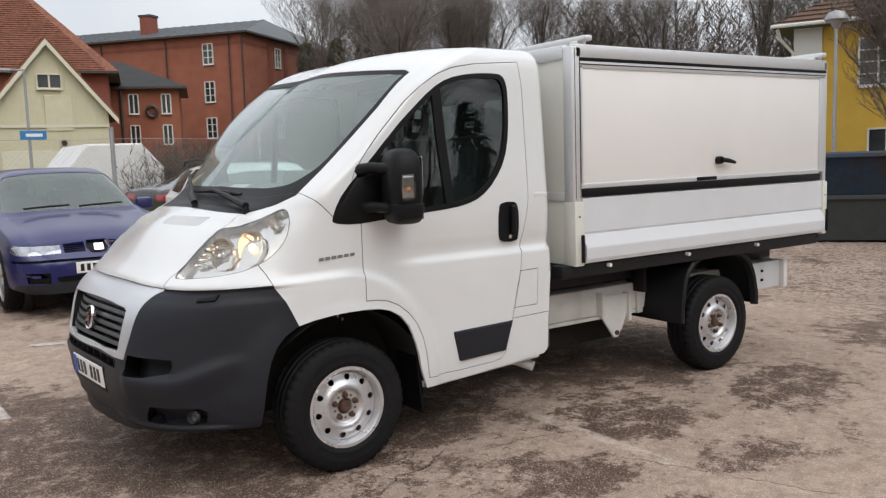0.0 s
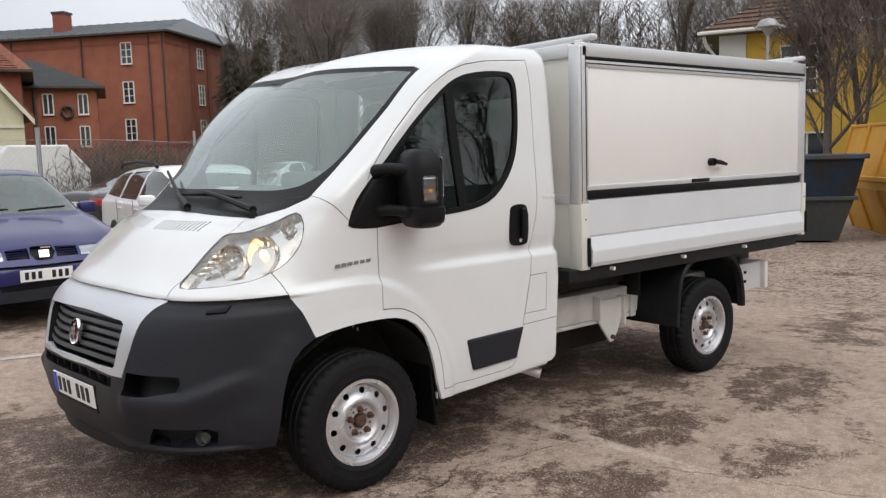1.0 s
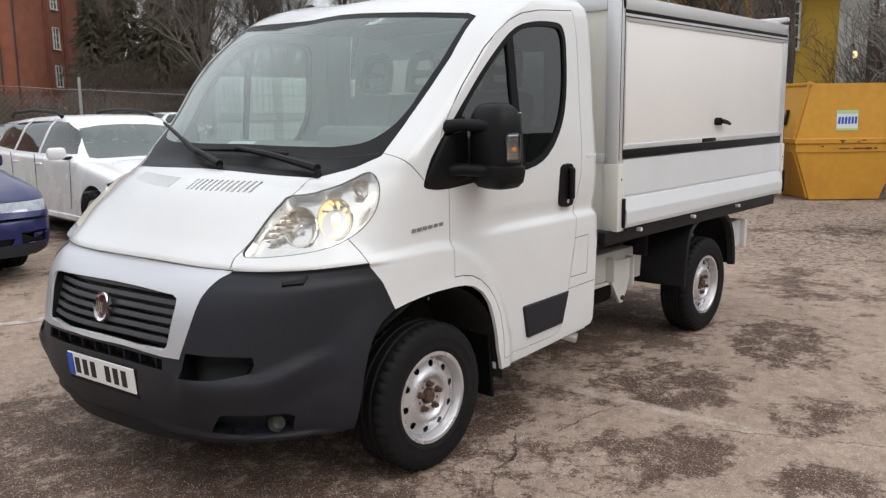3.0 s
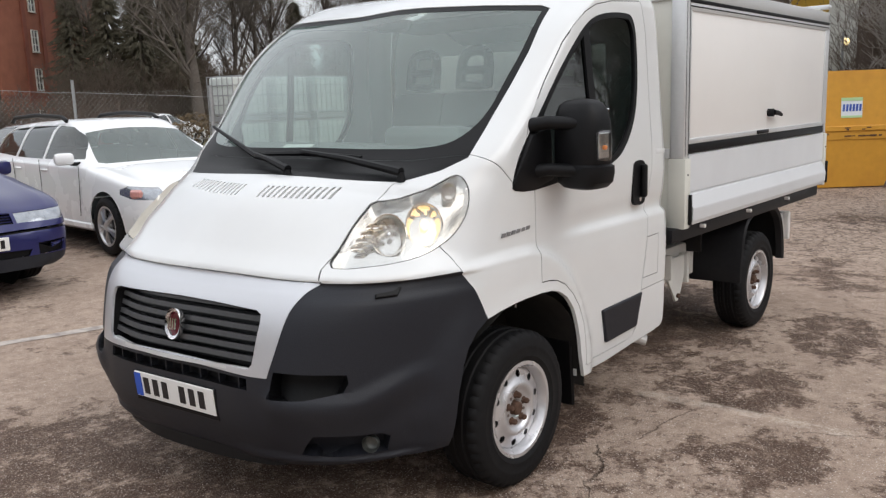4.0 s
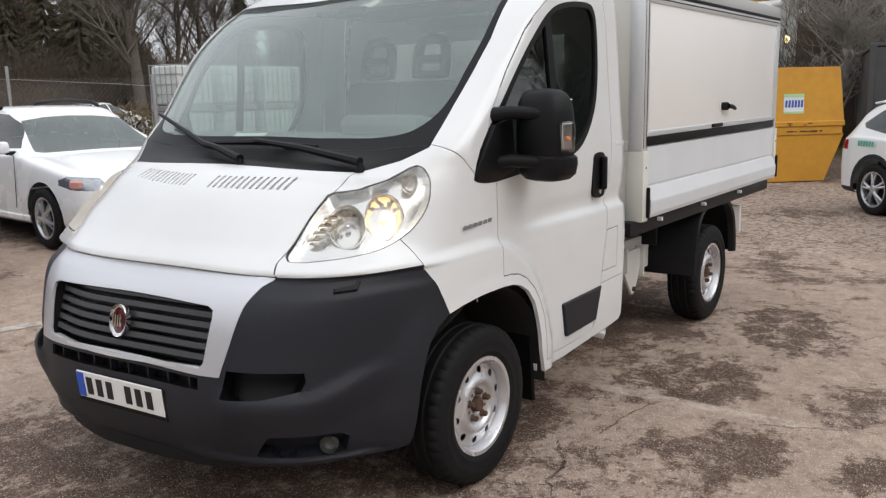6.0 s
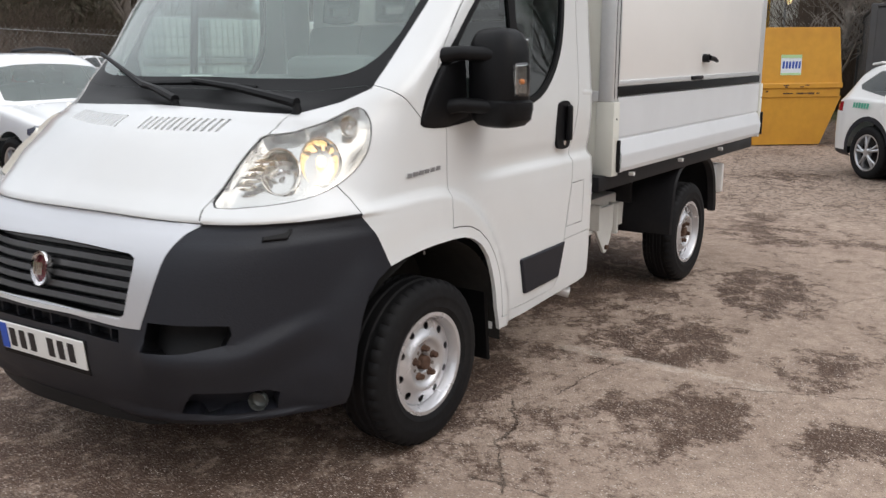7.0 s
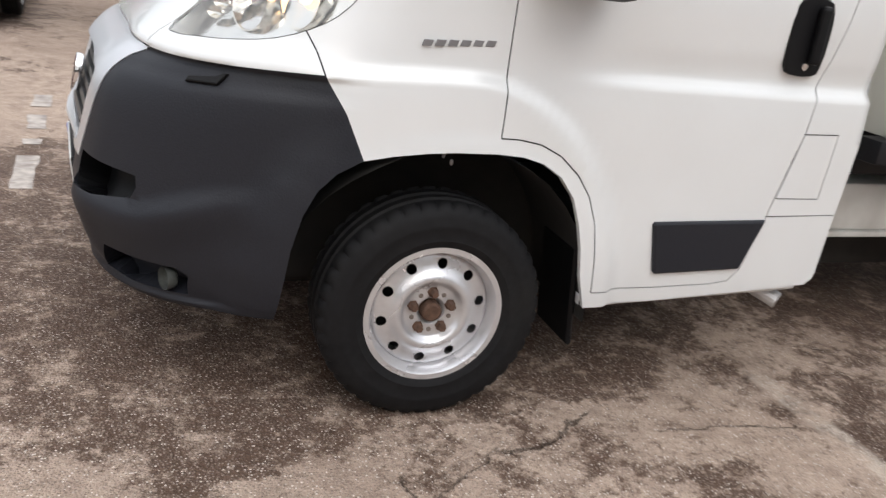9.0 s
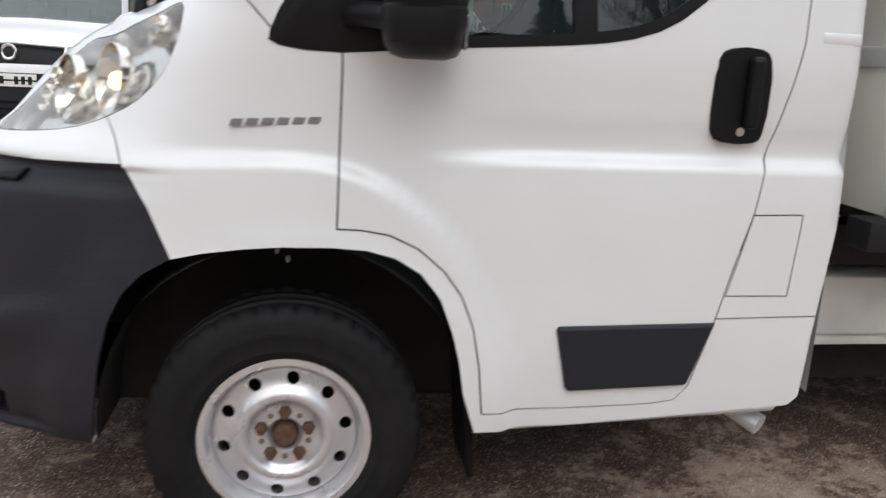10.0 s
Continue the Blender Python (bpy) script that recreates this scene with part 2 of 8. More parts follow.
def prism(bm, outline, depth, m=None, bevel=0.0):
    """Extrude a flat outline (x, y) along z from 0 to depth."""
    lo = [bm.verts.new((x, y, 0)) for x, y in outline]
    hi = [bm.verts.new((x, y, depth)) for x, y in outline]
    n = len(lo)
    fs = [bm.faces.new(lo[::-1]), bm.faces.new(hi)]
    fs += [bm.faces.new((lo[k], lo[(k + 1) % n], hi[(k + 1) % n], hi[k])) for k in range(n)]
    vs = lo + hi
    if bevel:
        out = bmesh.ops.bevel(bm, geom=[e for e in fs[1].edges], offset=bevel, segments=2, affect="EDGES", profile=0.5)
        vs = list({v for f in out["faces"] for v in f.verts} | {v for v in vs if v.is_valid})
    if m is not None:
        bmesh.ops.transform(bm, matrix=m, verts=vs)
    return vs


def tube(bm, points, r, segs=8, closed=False):
    """A round tube along points; r a number or one radius a point."""
    pts = [Vector(p) for p in points]
    n = len(pts)
    rings = []
    up = Vector((0, 0, 1))
    for k, p in enumerate(pts):
        d = (pts[min(k + 1, n - 1)] - pts[max(k - 1, 0)]).normalized()
        side = d.cross(up)
        side = side.normalized() if side.length > 1e-3 else d.cross(Vector((1, 0, 0))).normalized()
        top = side.cross(d)
        rk = r[k] if isinstance(r, (list, tuple)) else r
        rings.append([bm.verts.new(p + rk * (math.cos(a) * side + math.sin(a) * top)) for a in (2 * math.pi * s / segs for s in range(segs))])
    for a, b in zip(rings, rings[1:]):
        for s in range(segs):
            bm.faces.new((a[s], a[(s + 1) % segs], b[(s + 1) % segs], b[s]))
    if not closed:
        bm.faces.new(rings[0][::-1])
        bm.faces.new(rings[-1])


def spline(keys, n, closed=False):
    """Catmull-Rom through keys (tuples), n samples a span."""
    k = [np.array(p, float) for p in keys]
    if closed:
        k = [k[-1]] + k + [k[0], k[1]]
    else:
        k = [2 * k[0] - k[1]] + k + [2 * k[-1] - k[-2]]
    out = []
    for a, b, c, d in zip(k, k[1:], k[2:], k[3:]):
        for s in range(n):
            t = s / n
            out.append(0.5 * (2 * b + (c - a) * t + (2 * a - 5 * b + 4 * c - d) * t * t + (3 * b - a - 3 * c + d) * t**3))
    if not closed:
        out.append(k[-2])
    return out


def smooth_step(a, b, x):
    t = min(1.0, max(0.0, (x - a) / (b - a)))
    return t * t * (3 - 2 * t)


def inside(poly, x, y):
    hit = False
    n = len(poly)
    for k in range(n):
        (x1, y1), (x2, y2) = poly[k], poly[(k + 1) % n]
        if (y1 > y) != (y2 > y) and x < (x2 - x1) * (y - y1) / (y2 - y1) + x1:
            hit = not hit
    return hit


def carve(bm, axes, poly, tag, only=None):
    """Cut the faces along an outline seen along the third axis, and tag those within it."""
    i, j = axes
    lay = bm.faces.layers.int["tag"]
    poly = [(float(p[0]), float(p[1])) for p in poly]
    lo = (min(p[0] for p in poly) - 0.002, min(p[1] for p in poly) - 0.002)
    hi = (max(p[0] for p in poly) + 0.002, max(p[1] for p in poly) + 0.002)

    def near(f, lo, hi):
        a = [v.co[i] for v in f.verts]
        b = [v.co[j] for v in f.verts]
        return max(a) >= lo[0] and min(a) <= hi[0] and max(b) >= lo[1] and min(b) <= hi[1]

    cand = {f for f in bm.faces if near(f, lo, hi) and (only is None or only(f.calc_center_median(), f))}
    n = len(poly)
    for k in range(n):
        a, b = poly[k], poly[(k + 1) % n]
        if abs(a[0] - b[0]) + abs(a[1] - b[1]) < 1e-5:
            continue
        slo = (min(a[0], b[0]), min(a[1], b[1]))
        shi = (max(a[0], b[0]), max(a[1], b[1]))
        cand = {f for f in cand if f.is_valid}
        fs = [f for f in cand if near(f, slo, shi)]
        if not fs:
            continue
        co, no = [0, 0, 0], [0, 0, 0]
        co[i], co[j] = a
        no[i], no[j] = b[1] - a[1], a[0] - b[0]
        geom = list(fs) + list({e for f in fs for e in f.edges}) + list({v for f in fs for v in f.verts})
        out = bmesh.ops.bisect_plane(bm, geom=geom, dist=1e-5, plane_co=co, plane_no=Vector(no).normalized())
        cand |= {g for g in out["geom"] if isinstance(g, bmesh.types.BMFace)}
    for f in cand:
        if f.is_valid:
            c = f.calc_center_median()
            if inside(poly, c[i], c[j]):
                f[lay] = tag


def ribbon(points, width):
    """The outline of a strip of that width along a flat line."""
    p = [Vector((a[0], a[1])) for a in points]
    left, right = [], []
    for k in range(len(p)):
        d = (p[min(k + 1, len(p) - 1)] - p[max(k - 1, 0)]).normalized()
        nrm = Vector((-d.y, d.x)) * width / 2
        left.append(tuple(p[k] + nrm))
        right.append(tuple(p[k] - nrm))
    return left + right[::-1]


def far_side(x, y, z):
    """The passenger side stands out a little more than the driver's, most of all at the lamp and bumper corner."""
    up = smooth_step(0.98, 1.10, z)
    wide = 0.07 * (smooth_step(0.35, 0.85, y) * (1 - up) + smooth_step(0.15, 0.64, y) * up)
    corner = smooth_step(0.66, 0.80, y) * smooth_step(0.25, 0.62, -x) * (1 - smooth_step(1.15, 1.34, z)) * (0.035 + 0.03 * smooth_step(0.95, 1.08, z))
    crown = 0.035 * smooth_step(0.2, 0.6, y) * (1 - smooth_step(0.75, 0.95, y)) * smooth_step(1.0, 1.12, z) * (1 - smooth_step(1.22, 1.33, z)) * smooth_step(0.3, 0.45, -x)
    top = smooth_step(1.33, 1.90, z) * smooth_step(0.2, 0.72, y) * (1 - 0.8 * smooth_step(0.75, 1.3, x))
    return Vector((x - 0.6 * corner - 0.10 * top, y + wide + 0.8 * corner + 0.09 * top, z + crown + 0.03 * top * (1 - smooth_step(0.85, 1.0, y))))


def nose_bend(v):
    """The nose sits slightly askew: back on the driver's side, forward on the other."""
    w = (1 - smooth_step(-0.75, -0.35, v.x)) * (1 - smooth_step(0.95, 1.25, v.z))
    w *= smooth_step(-0.85, -0.50, v.y) * (1 - 1.5 * smooth_step(-0.35, 0.50, v.y)) * (1 - smooth_step(0.55, 0.90, v.y))
    return Vector((v.x + 0.034 * w, v.y + 0.056 * w, v.z))


def unbent(v):
    return v


bend = nose_bend


def split_tag(bm, tags, push=0.0, rim=0.0, mirror=False, both=False):
    """A new bmesh of the faces with these tags; push moves it inwards, rim turns its free edges inwards, mirror copies it across y."""
    lay = bm.faces.layers.int["tag"]
    tags = tags if isinstance(tags, (set, list, tuple)) else {tags}
    out = bmesh.new()
    fs = [f for f in bm.faces if f[lay] in tags]
    sides = ((1, False), (-1, True)) if both else (((-1, True),) if mirror else ((1, False),))
    normals = []
    for s, flip in sides:
        vmap = {}
        for f in fs:
            for v in f.verts:
                if v not in vmap:
                    n = v.normal
                    co = v.co - n * push
                    vmap[v] = out.verts.new(bend(far_side(co.x, -co.y, co.z) if flip else co))
                    normals.append((n.x, n.y * s if abs(v.co.y) > 1e-4 else 0.0, n.z))
            vs = [vmap[v] for v in f.verts]
            nf = out.faces.new(vs[::-1] if flip else vs)
            nf.smooth = True
        if rim:
            count = {}
            for f in fs:
                for e in f.edges:
                    count.setdefault(e, []).append(f)
            rmap = {}
            for e, ff in count.items():
                if len(ff) != 1 or max(abs(v.co.y) for v in e.verts) < 1e-5:
                    continue
                loop = next(l for l in ff[0].loops if l.edge == e)
                a, b = loop.vert, loop.link_loop_next.vert
                quad = []
                for v in (b, a):
                    quad.append(vmap[v])
                for v in (a, b):
                    if v not in rmap:
                        co = v.co - v.normal * (push + rim)
                        rmap[v] = out.verts.new(bend(far_side(co.x, -co.y, co.z) if flip else co))
                        normals.append((v.normal.x, v.normal.y * s, v.normal.z))
                    quad.append(rmap[v])
                nf = out.faces.new(quad[::-1] if flip else quad)
                nf.smooth = False
    return out, normals


def panel(name, bm, tags, mat, parent, label="", push=0.0, rim=0.0, mirror=False, both=False):
    sub, normals = split_tag(bm, tags, push, rim, mirror, both)
    me = bpy.data.meshes.new(name)
    sub.to_mesh(me)
    sub.free()
    me.materials.append(mat)
    if not rim:
        me.normals_split_custom_set_from_vertices(normals)
    else:
        # corner normals: smooth outside, flat on the turned-in rim
        cn = [None] * len(me.loops)
        for p in me.polygons:
            for li in p.loop_indices:
                cn[li] = normals[me.loops[li].vertex_index] if p.use_smooth else tuple(p.normal)
        me.normals_split_custom_set(cn)
    ob = new(name, me)
    ob.parent = parent
    if label:
        ob["label"] = label
    return ob

# ---- the van's cab: one lofted skin, cut into its panels ----
VAN_Y = 0.025
NOSE_X, NOSE_Y = (0, 0.004, 0.02, 0.055, 0.12, 0.24, 0.42, 0.66, 1.0), (0, 0.30, 0.50, 0.61, 0.705, 0.81, 0.905, 0.975, 1.0)
PANE_X, PANE_Y = (0, 0.03, 0.10, 0.19, 0.30, 0.45, 0.62, 0.80, 1.0), (0, 0.28, 0.50, 0.65, 0.77, 0.87, 0.94, 0.98, 1.0)
# centre line of the skin, from the chin to the roof: x, z
CENTRE = [(-0.935, 0.230), (-0.985, 0.285), (-1.035, 0.42), (-1.045, 0.58), (-1.022, 0.72), (-0.985, 0.87), (-0.935, 0.93), (-0.87, 0.975), (-0.765, 1.11),
          (-0.655, 1.24), (-0.55, 1.31), (-0.42, 1.355), (-0.29, 1.39), (-0.09, 1.56), (0.15, 1.77), (0.38, 1.965), (0.51, 2.07), (0.60, 2.135), (0.72, 2.185), (0.90, 2.225), (1.10, 2.245), (1.25, 2.25)]
# flank of the same rows: where the flank begins, its height, half width
FLANK_X = [0, 0, 0, 0, 0, 0, 0, 0, 0, -0.01, -0.03, -0.05, -0.06, 0.12, 0.33, 0.52, 0.66, 0.78, 0.90, 1.0, 1.15, 1.3]
FLANK_Z = [0.32, 0.36, 0.45, 0.58, 0.72, 0.86, 0.945, 0.99, 1.06, 1.14, 1.24, 1.33, 1.42, 1.57, 1.77, 1.95, 2.04, 2.095, 2.145, 2.19, 2.23, 2.25]
FLANK_W = [0.985, 0.995, 1.002, 1.005, 1.005, 1.005, 1.003, 1.0, 0.995, 0.993, 0.991, 0.987, 0.98, 0.967, 0.952, 0.937, 0.926, 0.914, 0.882, 0.79, 0.48, 0.0]
PANE_SHARE = [0, 0, 0, 0, 0, 0, 0, 0, 0.05, 0.2, 0.4, 0.65, 0.9, 1, 1, 1, 1, 1, 1, 1, 1, 1]
# how far the windscreen bows forwards at its middle
BOW = [0] * 12 + [0.02, 0.075, 0.115, 0.135, 0.14, 0.13, 0.115, 0.08, 0.04, 0]
CAB_REAR = 1.385


def cab_skin():
    rows = spline([(*CENTRE[k], FLANK_X[k], FLANK_Z[k], FLANK_W[k], PANE_SHARE[k], BOW[k]) for k in range(len(CENTRE))], 6)
    front = spline([(NOSE_X[k], NOSE_Y[k], PANE_X[k], PANE_Y[k]) for k in range(9)], 5)
    bm = bmesh.new()
    bm.faces.layers.int.new("tag")
    grid = []
    for x0, z0, xs, zs, w, b, bow in rows:
        b, w = min(1, max(0, b)), max(w, 0)
        line = []
        for nx, ny, px, py in front:
            fx, fy = nx + (px - nx) * b, ny + (py - ny) * b
            fz = smooth_step(0.0, 1.0, fy) if b < 0.5 else fy**2
            line.append(Vector((x0 + (xs - x0) * fx - bow * max(0, 1 - (fy / 0.88) ** 2), -w * fy, z0 + (zs - z0) * fz)))
        for k in range(1, 49):
            x = xs + (CAB_REAR - xs) * k / 48
            back = max(0.0, (x - CAB_REAR + 0.05) / 0.05)
            line.append(Vector((x, -w + 0.05 * (1 - math.sqrt(max(0, 1 - back**2))) * (w > 0.3), zs)))
        # flank relief: a waist crease, and a flare round the wheel arch
        for p in line:
            if p.x > -0.85 and p.z < 1.3 and p.y < -0.6:
                d = math.hypot((p.x if p.x > 0 else 0.33 * p.x) / 0.56, (p.z - 0.33) / 0.71)
                fade = smooth_step(-0.85, -0.60, p.x)
                p.y -= 0.021 * (1 - smooth_step(0.945, 1.0, d)) * smooth_step(-0.46, -0.26, p.x)
                # on the bumper the flare follows the arch as a crescent
                p.y -= 0.026 * (1 - smooth_step(0.94, 1.0, math.hypot(p.x / 0.60, (p.z - 0.33) / 0.66))) * (1 - smooth_step(-0.46, -0.26, p.x))
                lip = math.hypot(p.x / 1.02, p.z - 0.33)
                p.y -= 0.008 * (1 - smooth_step(0.50, 0.56, lip)) * fade

            if p.y < -0.4:
                p.y += 0.025 * smooth_step(1.02, 1.056, p.z) * (1 - 0.5 * smooth_step(1.060, 1.15, p.z) - 0.5 * smooth_step(1.09, 1.28, p.z)) * smooth_step(0.25, 0.6, p.x) * smooth_step(0.4, 0.7, -p.y)
        # a soft ledge below the air slot, running out round the corner
        for p in line:
            if p.x < -0.3 and 0.3 < p.z < 0.8 and p.y < -0.5:
                out = Vector((p.x + 0.25, p.y)).normalized()
                edge = 0.583 + 0.10 * smooth_step(0.78, 0.97, -p.y)
                a = 0.026 * smooth_step(0.53, 0.60, -p.y) * (1 - smooth_step(0.86, 0.98, -p.y))
                a *= (1 - smooth_step(edge - 0.012, edge + 0.012, p.z)) * smooth_step(edge - 0.16, edge - 0.02, p.z)
                p.x += out.x * a
                p.y += out.y * a
        # a second, lower ledge under the fog lamp
        for p in line:
            if p.x < -0.3 and p.z < 0.5 and p.y < -0.25:
                out = Vector((p.x + 0.25, p.y)).normalized()
                a = 0.020 * smooth_step(0.25, 0.50, -p.y) * (1 - smooth_step(0.84, 0.96, -p.y)) * (1 - smooth_step(0.325, 0.343, p.z))
                p.x += out.x * a
                p.y += out.y * a
        # bonnet and wing lip overhang a bumper shelf
        for p in line:
            if p.x < 0.0 and 0.90 < p.z < 1.09:
                out = Vector((p.x + 0.25, p.y)).normalized()
                ahead = 1 - smooth_step(-0.45, -0.25, p.x)
                lip = 0.020 * smooth_step(0.984, 0.992, p.z) * (1 - smooth_step(1.002, 1.075, p.z))
                shelf = 0.012 * smooth_step(0.915, 0.95, p.z) * (1 - smooth_step(0.980, 0.987, p.z)) * smooth_step(0.60, 0.70, -p.y)
                p.x += out.x * (lip - shelf) * ahead
                p.y += out.y * (lip - shelf) * ahead
        grid.append([bm.verts.new(p) for p in line])
    for a, c in zip(grid, grid[1:]):
        for k in range(len(a) - 1):
            bm.faces.new((a[k], a[k + 1], c[k + 1], c[k]))
    bmesh.ops.remove_doubles(bm, verts=bm.verts, dist=1e-5)
    bm.normal_update()
    return bm, grid


def offset_outline(poly, d):
    """Shrink an outline by about d towards its inside."""
    c = len(poly)
    area = sum(poly[k][0] * poly[(k + 1) % c][1] - poly[(k + 1) % c][0] * poly[k][1] for k in range(c))
    s = 1 if area > 0 else -1
    out = []
    for k in range(c):
        a, b = Vector(poly[k - 1]), Vector(poly[(k + 1) % c])
        t = (b - a).normalized()
        out.append((poly[k][0] - s * t.y * d, poly[k][1] + s * t.x * d))
    return out


LABEL_VAN = "white flatbed van with grey bumper and lit headlamps on asphalt"
van = thing("flatbed_van", LABEL_VAN, "van", pose(0, VAN_Y, 0))
skin, _rows = cab_skin()
XZ, YZ = (0, 2), (1, 2)
(T_BODY, T_GLASS, T_FRIT, T_SCUTTLE, T_HOOD, T_LENS, T_BUMPER, T_NOSE, T_GRILLE, T_INTAKE, T_SLOT, T_FOG, T_DOOR, T_WINDOW, T_FRAME, T_FUEL, T_SEAM,
 T_CUT, T_VENT, T_BAR) = range(20)

BUMPER_EDGE = [(-1.2, 0.987), (-0.794, 0.987), (-0.6, 0.989), (-0.368, 0.996), (-0.312, 0.905), (-0.262, 0.79), (-0.329, 0.752), (-0.374, 0.704),
               (-0.409, 0.635), (-0.434, 0.536), (-0.462, 0.33), (-0.47, 0.1), (-1.2, 0.1)]
ARCH_EDGE = [(-0.265, 0.79), (-0.19, 0.807), (-0.103, 0.819), (-0.016, 0.826), (0.098, 0.826), (0.175, 0.82), (0.241, 0.802), (0.302, 0.765), (0.351, 0.703),
             (0.383, 0.619), (0.403, 0.547), (0.418, 0.46), (0.452, 0.355), (0.46, 0.05), (-0.47, 0.05), (-0.462, 0.33), (-0.434, 0.536), (-0.409, 0.635), (-0.374, 0.704), (-0.329, 0.752)]
DOOR_EDGE = [(0.112, 1.242), (0.105, 0.868), (0.161, 0.866), (0.226, 0.855), (0.293, 0.824), (0.356, 0.771), (0.402, 0.709), (0.432, 0.633), (0.452, 0.532),
             (0.466, 0.408), (0.689, 0.408), (0.914, 0.416), (0.974, 0.426), (1.007, 0.463), (1.059, 0.643), (1.092, 0.788), (1.127, 0.918), (1.145, 1.035), (1.163, 1.111),
             (1.19, 1.235), (1.207, 1.33), (1.212, 1.5), (1.212, 1.68), (1.216, 1.95), (1.205, 2.105), (0.899, 2.085), (0.743, 2.059), (0.634, 2.019), (0.525, 1.955), (0.426, 1.877),
             (0.256, 1.71), (0.17, 1.616), (0.096, 1.519), (0.072, 1.459), (0.098, 1.364)]
WINDOW_EDGE = [(-0.045, 1.30), (0.006, 1.396), (0.104, 1.498), (0.211, 1.597), (0.367, 1.751), (0.515, 1.878), (0.624, 1.958), (0.734, 2.006), (0.887, 2.03), (1.03, 2.033),
               (1.082, 2.018), (1.104, 1.97), (1.107, 1.893), (1.097, 1.739), (1.065, 1.585), (0.995, 1.464), (0.892, 1.368), (0.778, 1.32), (0.621, 1.298), (0.351, 1.279), (0.112, 1.258), (-0.028, 1.268)]
LAMP_EDGE = [(-0.745, 1.036), (-0.7, 1.077), (-0.6, 1.168), (-0.503, 1.25), (-0.466, 1.262), (-0.426, 1.27), (-0.362, 1.297), (-0.3, 1.326), (-0.248, 1.35),
             (-0.24, 1.32), (-0.252, 1.261), (-0.282, 1.195), (-0.336, 1.136), (-0.402, 1.096), (-0.482, 1.066), (-0.57, 1.05), (-0.667, 1.04)]
LAMP_LINE = [(x, z) for x, z in spline(LAMP_EDGE, 2, True)]
NOSE_EDGE = [(0.01, 0.985), (-0.4, 0.986), (-0.664, 0.987), (-0.641, 0.957), (-0.619, 0.894), (-0.594, 0.768), (-0.567, 0.648), (-0.488, 0.645), (0.01, 0.65)]
GRILLE_EDGE = [(0.01, 0.895), (-0.265, 0.892), (-0.484, 0.887), (-0.512, 0.875), (-0.516, 0.845), (-0.498, 0.69), (-0.478, 0.668), (-0.32, 0.668), (0.01, 0.671)]
HOOD_EDGE = [(0.01, 0.987), (-0.664, 0.987), (-0.637, 1.032), (-0.637, 1.104), (-0.633, 1.187), (-0.645, 1.254), (-0.655, 1.293), (-0.671, 1.327), (-0.482, 1.332), (-0.233, 1.34), (0.01, 1.344)]
SCUTTLE_EDGE = [(0.01, 1.344), (-0.233, 1.34), (-0.482, 1.332), (-0.671, 1.327), (-0.712, 1.336), (-0.799, 1.366), (-0.871, 1.413), (-0.843, 1.425), (-0.642, 1.404), (-0.341, 1.403), (0.01, 1.406)]
PANE_EDGE = [(0.01, 1.406), (-0.341, 1.403), (-0.642, 1.404), (-0.843, 1.425), (-0.871, 1.413), (-0.866, 1.465), (-0.853, 1.572), (-0.847, 1.71), (-0.835, 1.843), (-0.792, 2.042),
             (-0.746, 2.059), (-0.5, 2.076), (-0.158, 2.095), (0.01, 2.10)]
CLEAR_EDGE = [(0.01, 1.452), (-0.34, 1.447), (-0.60, 1.448), (-0.735, 1.466), (-0.80, 1.515), (-0.822, 1.60), (-0.815, 1.71), (-0.803, 1.85), (-0.772, 2.01), (-0.74, 2.035), (-0.5, 2.052), (-0.16, 2.07), (0.01, 2.075)]


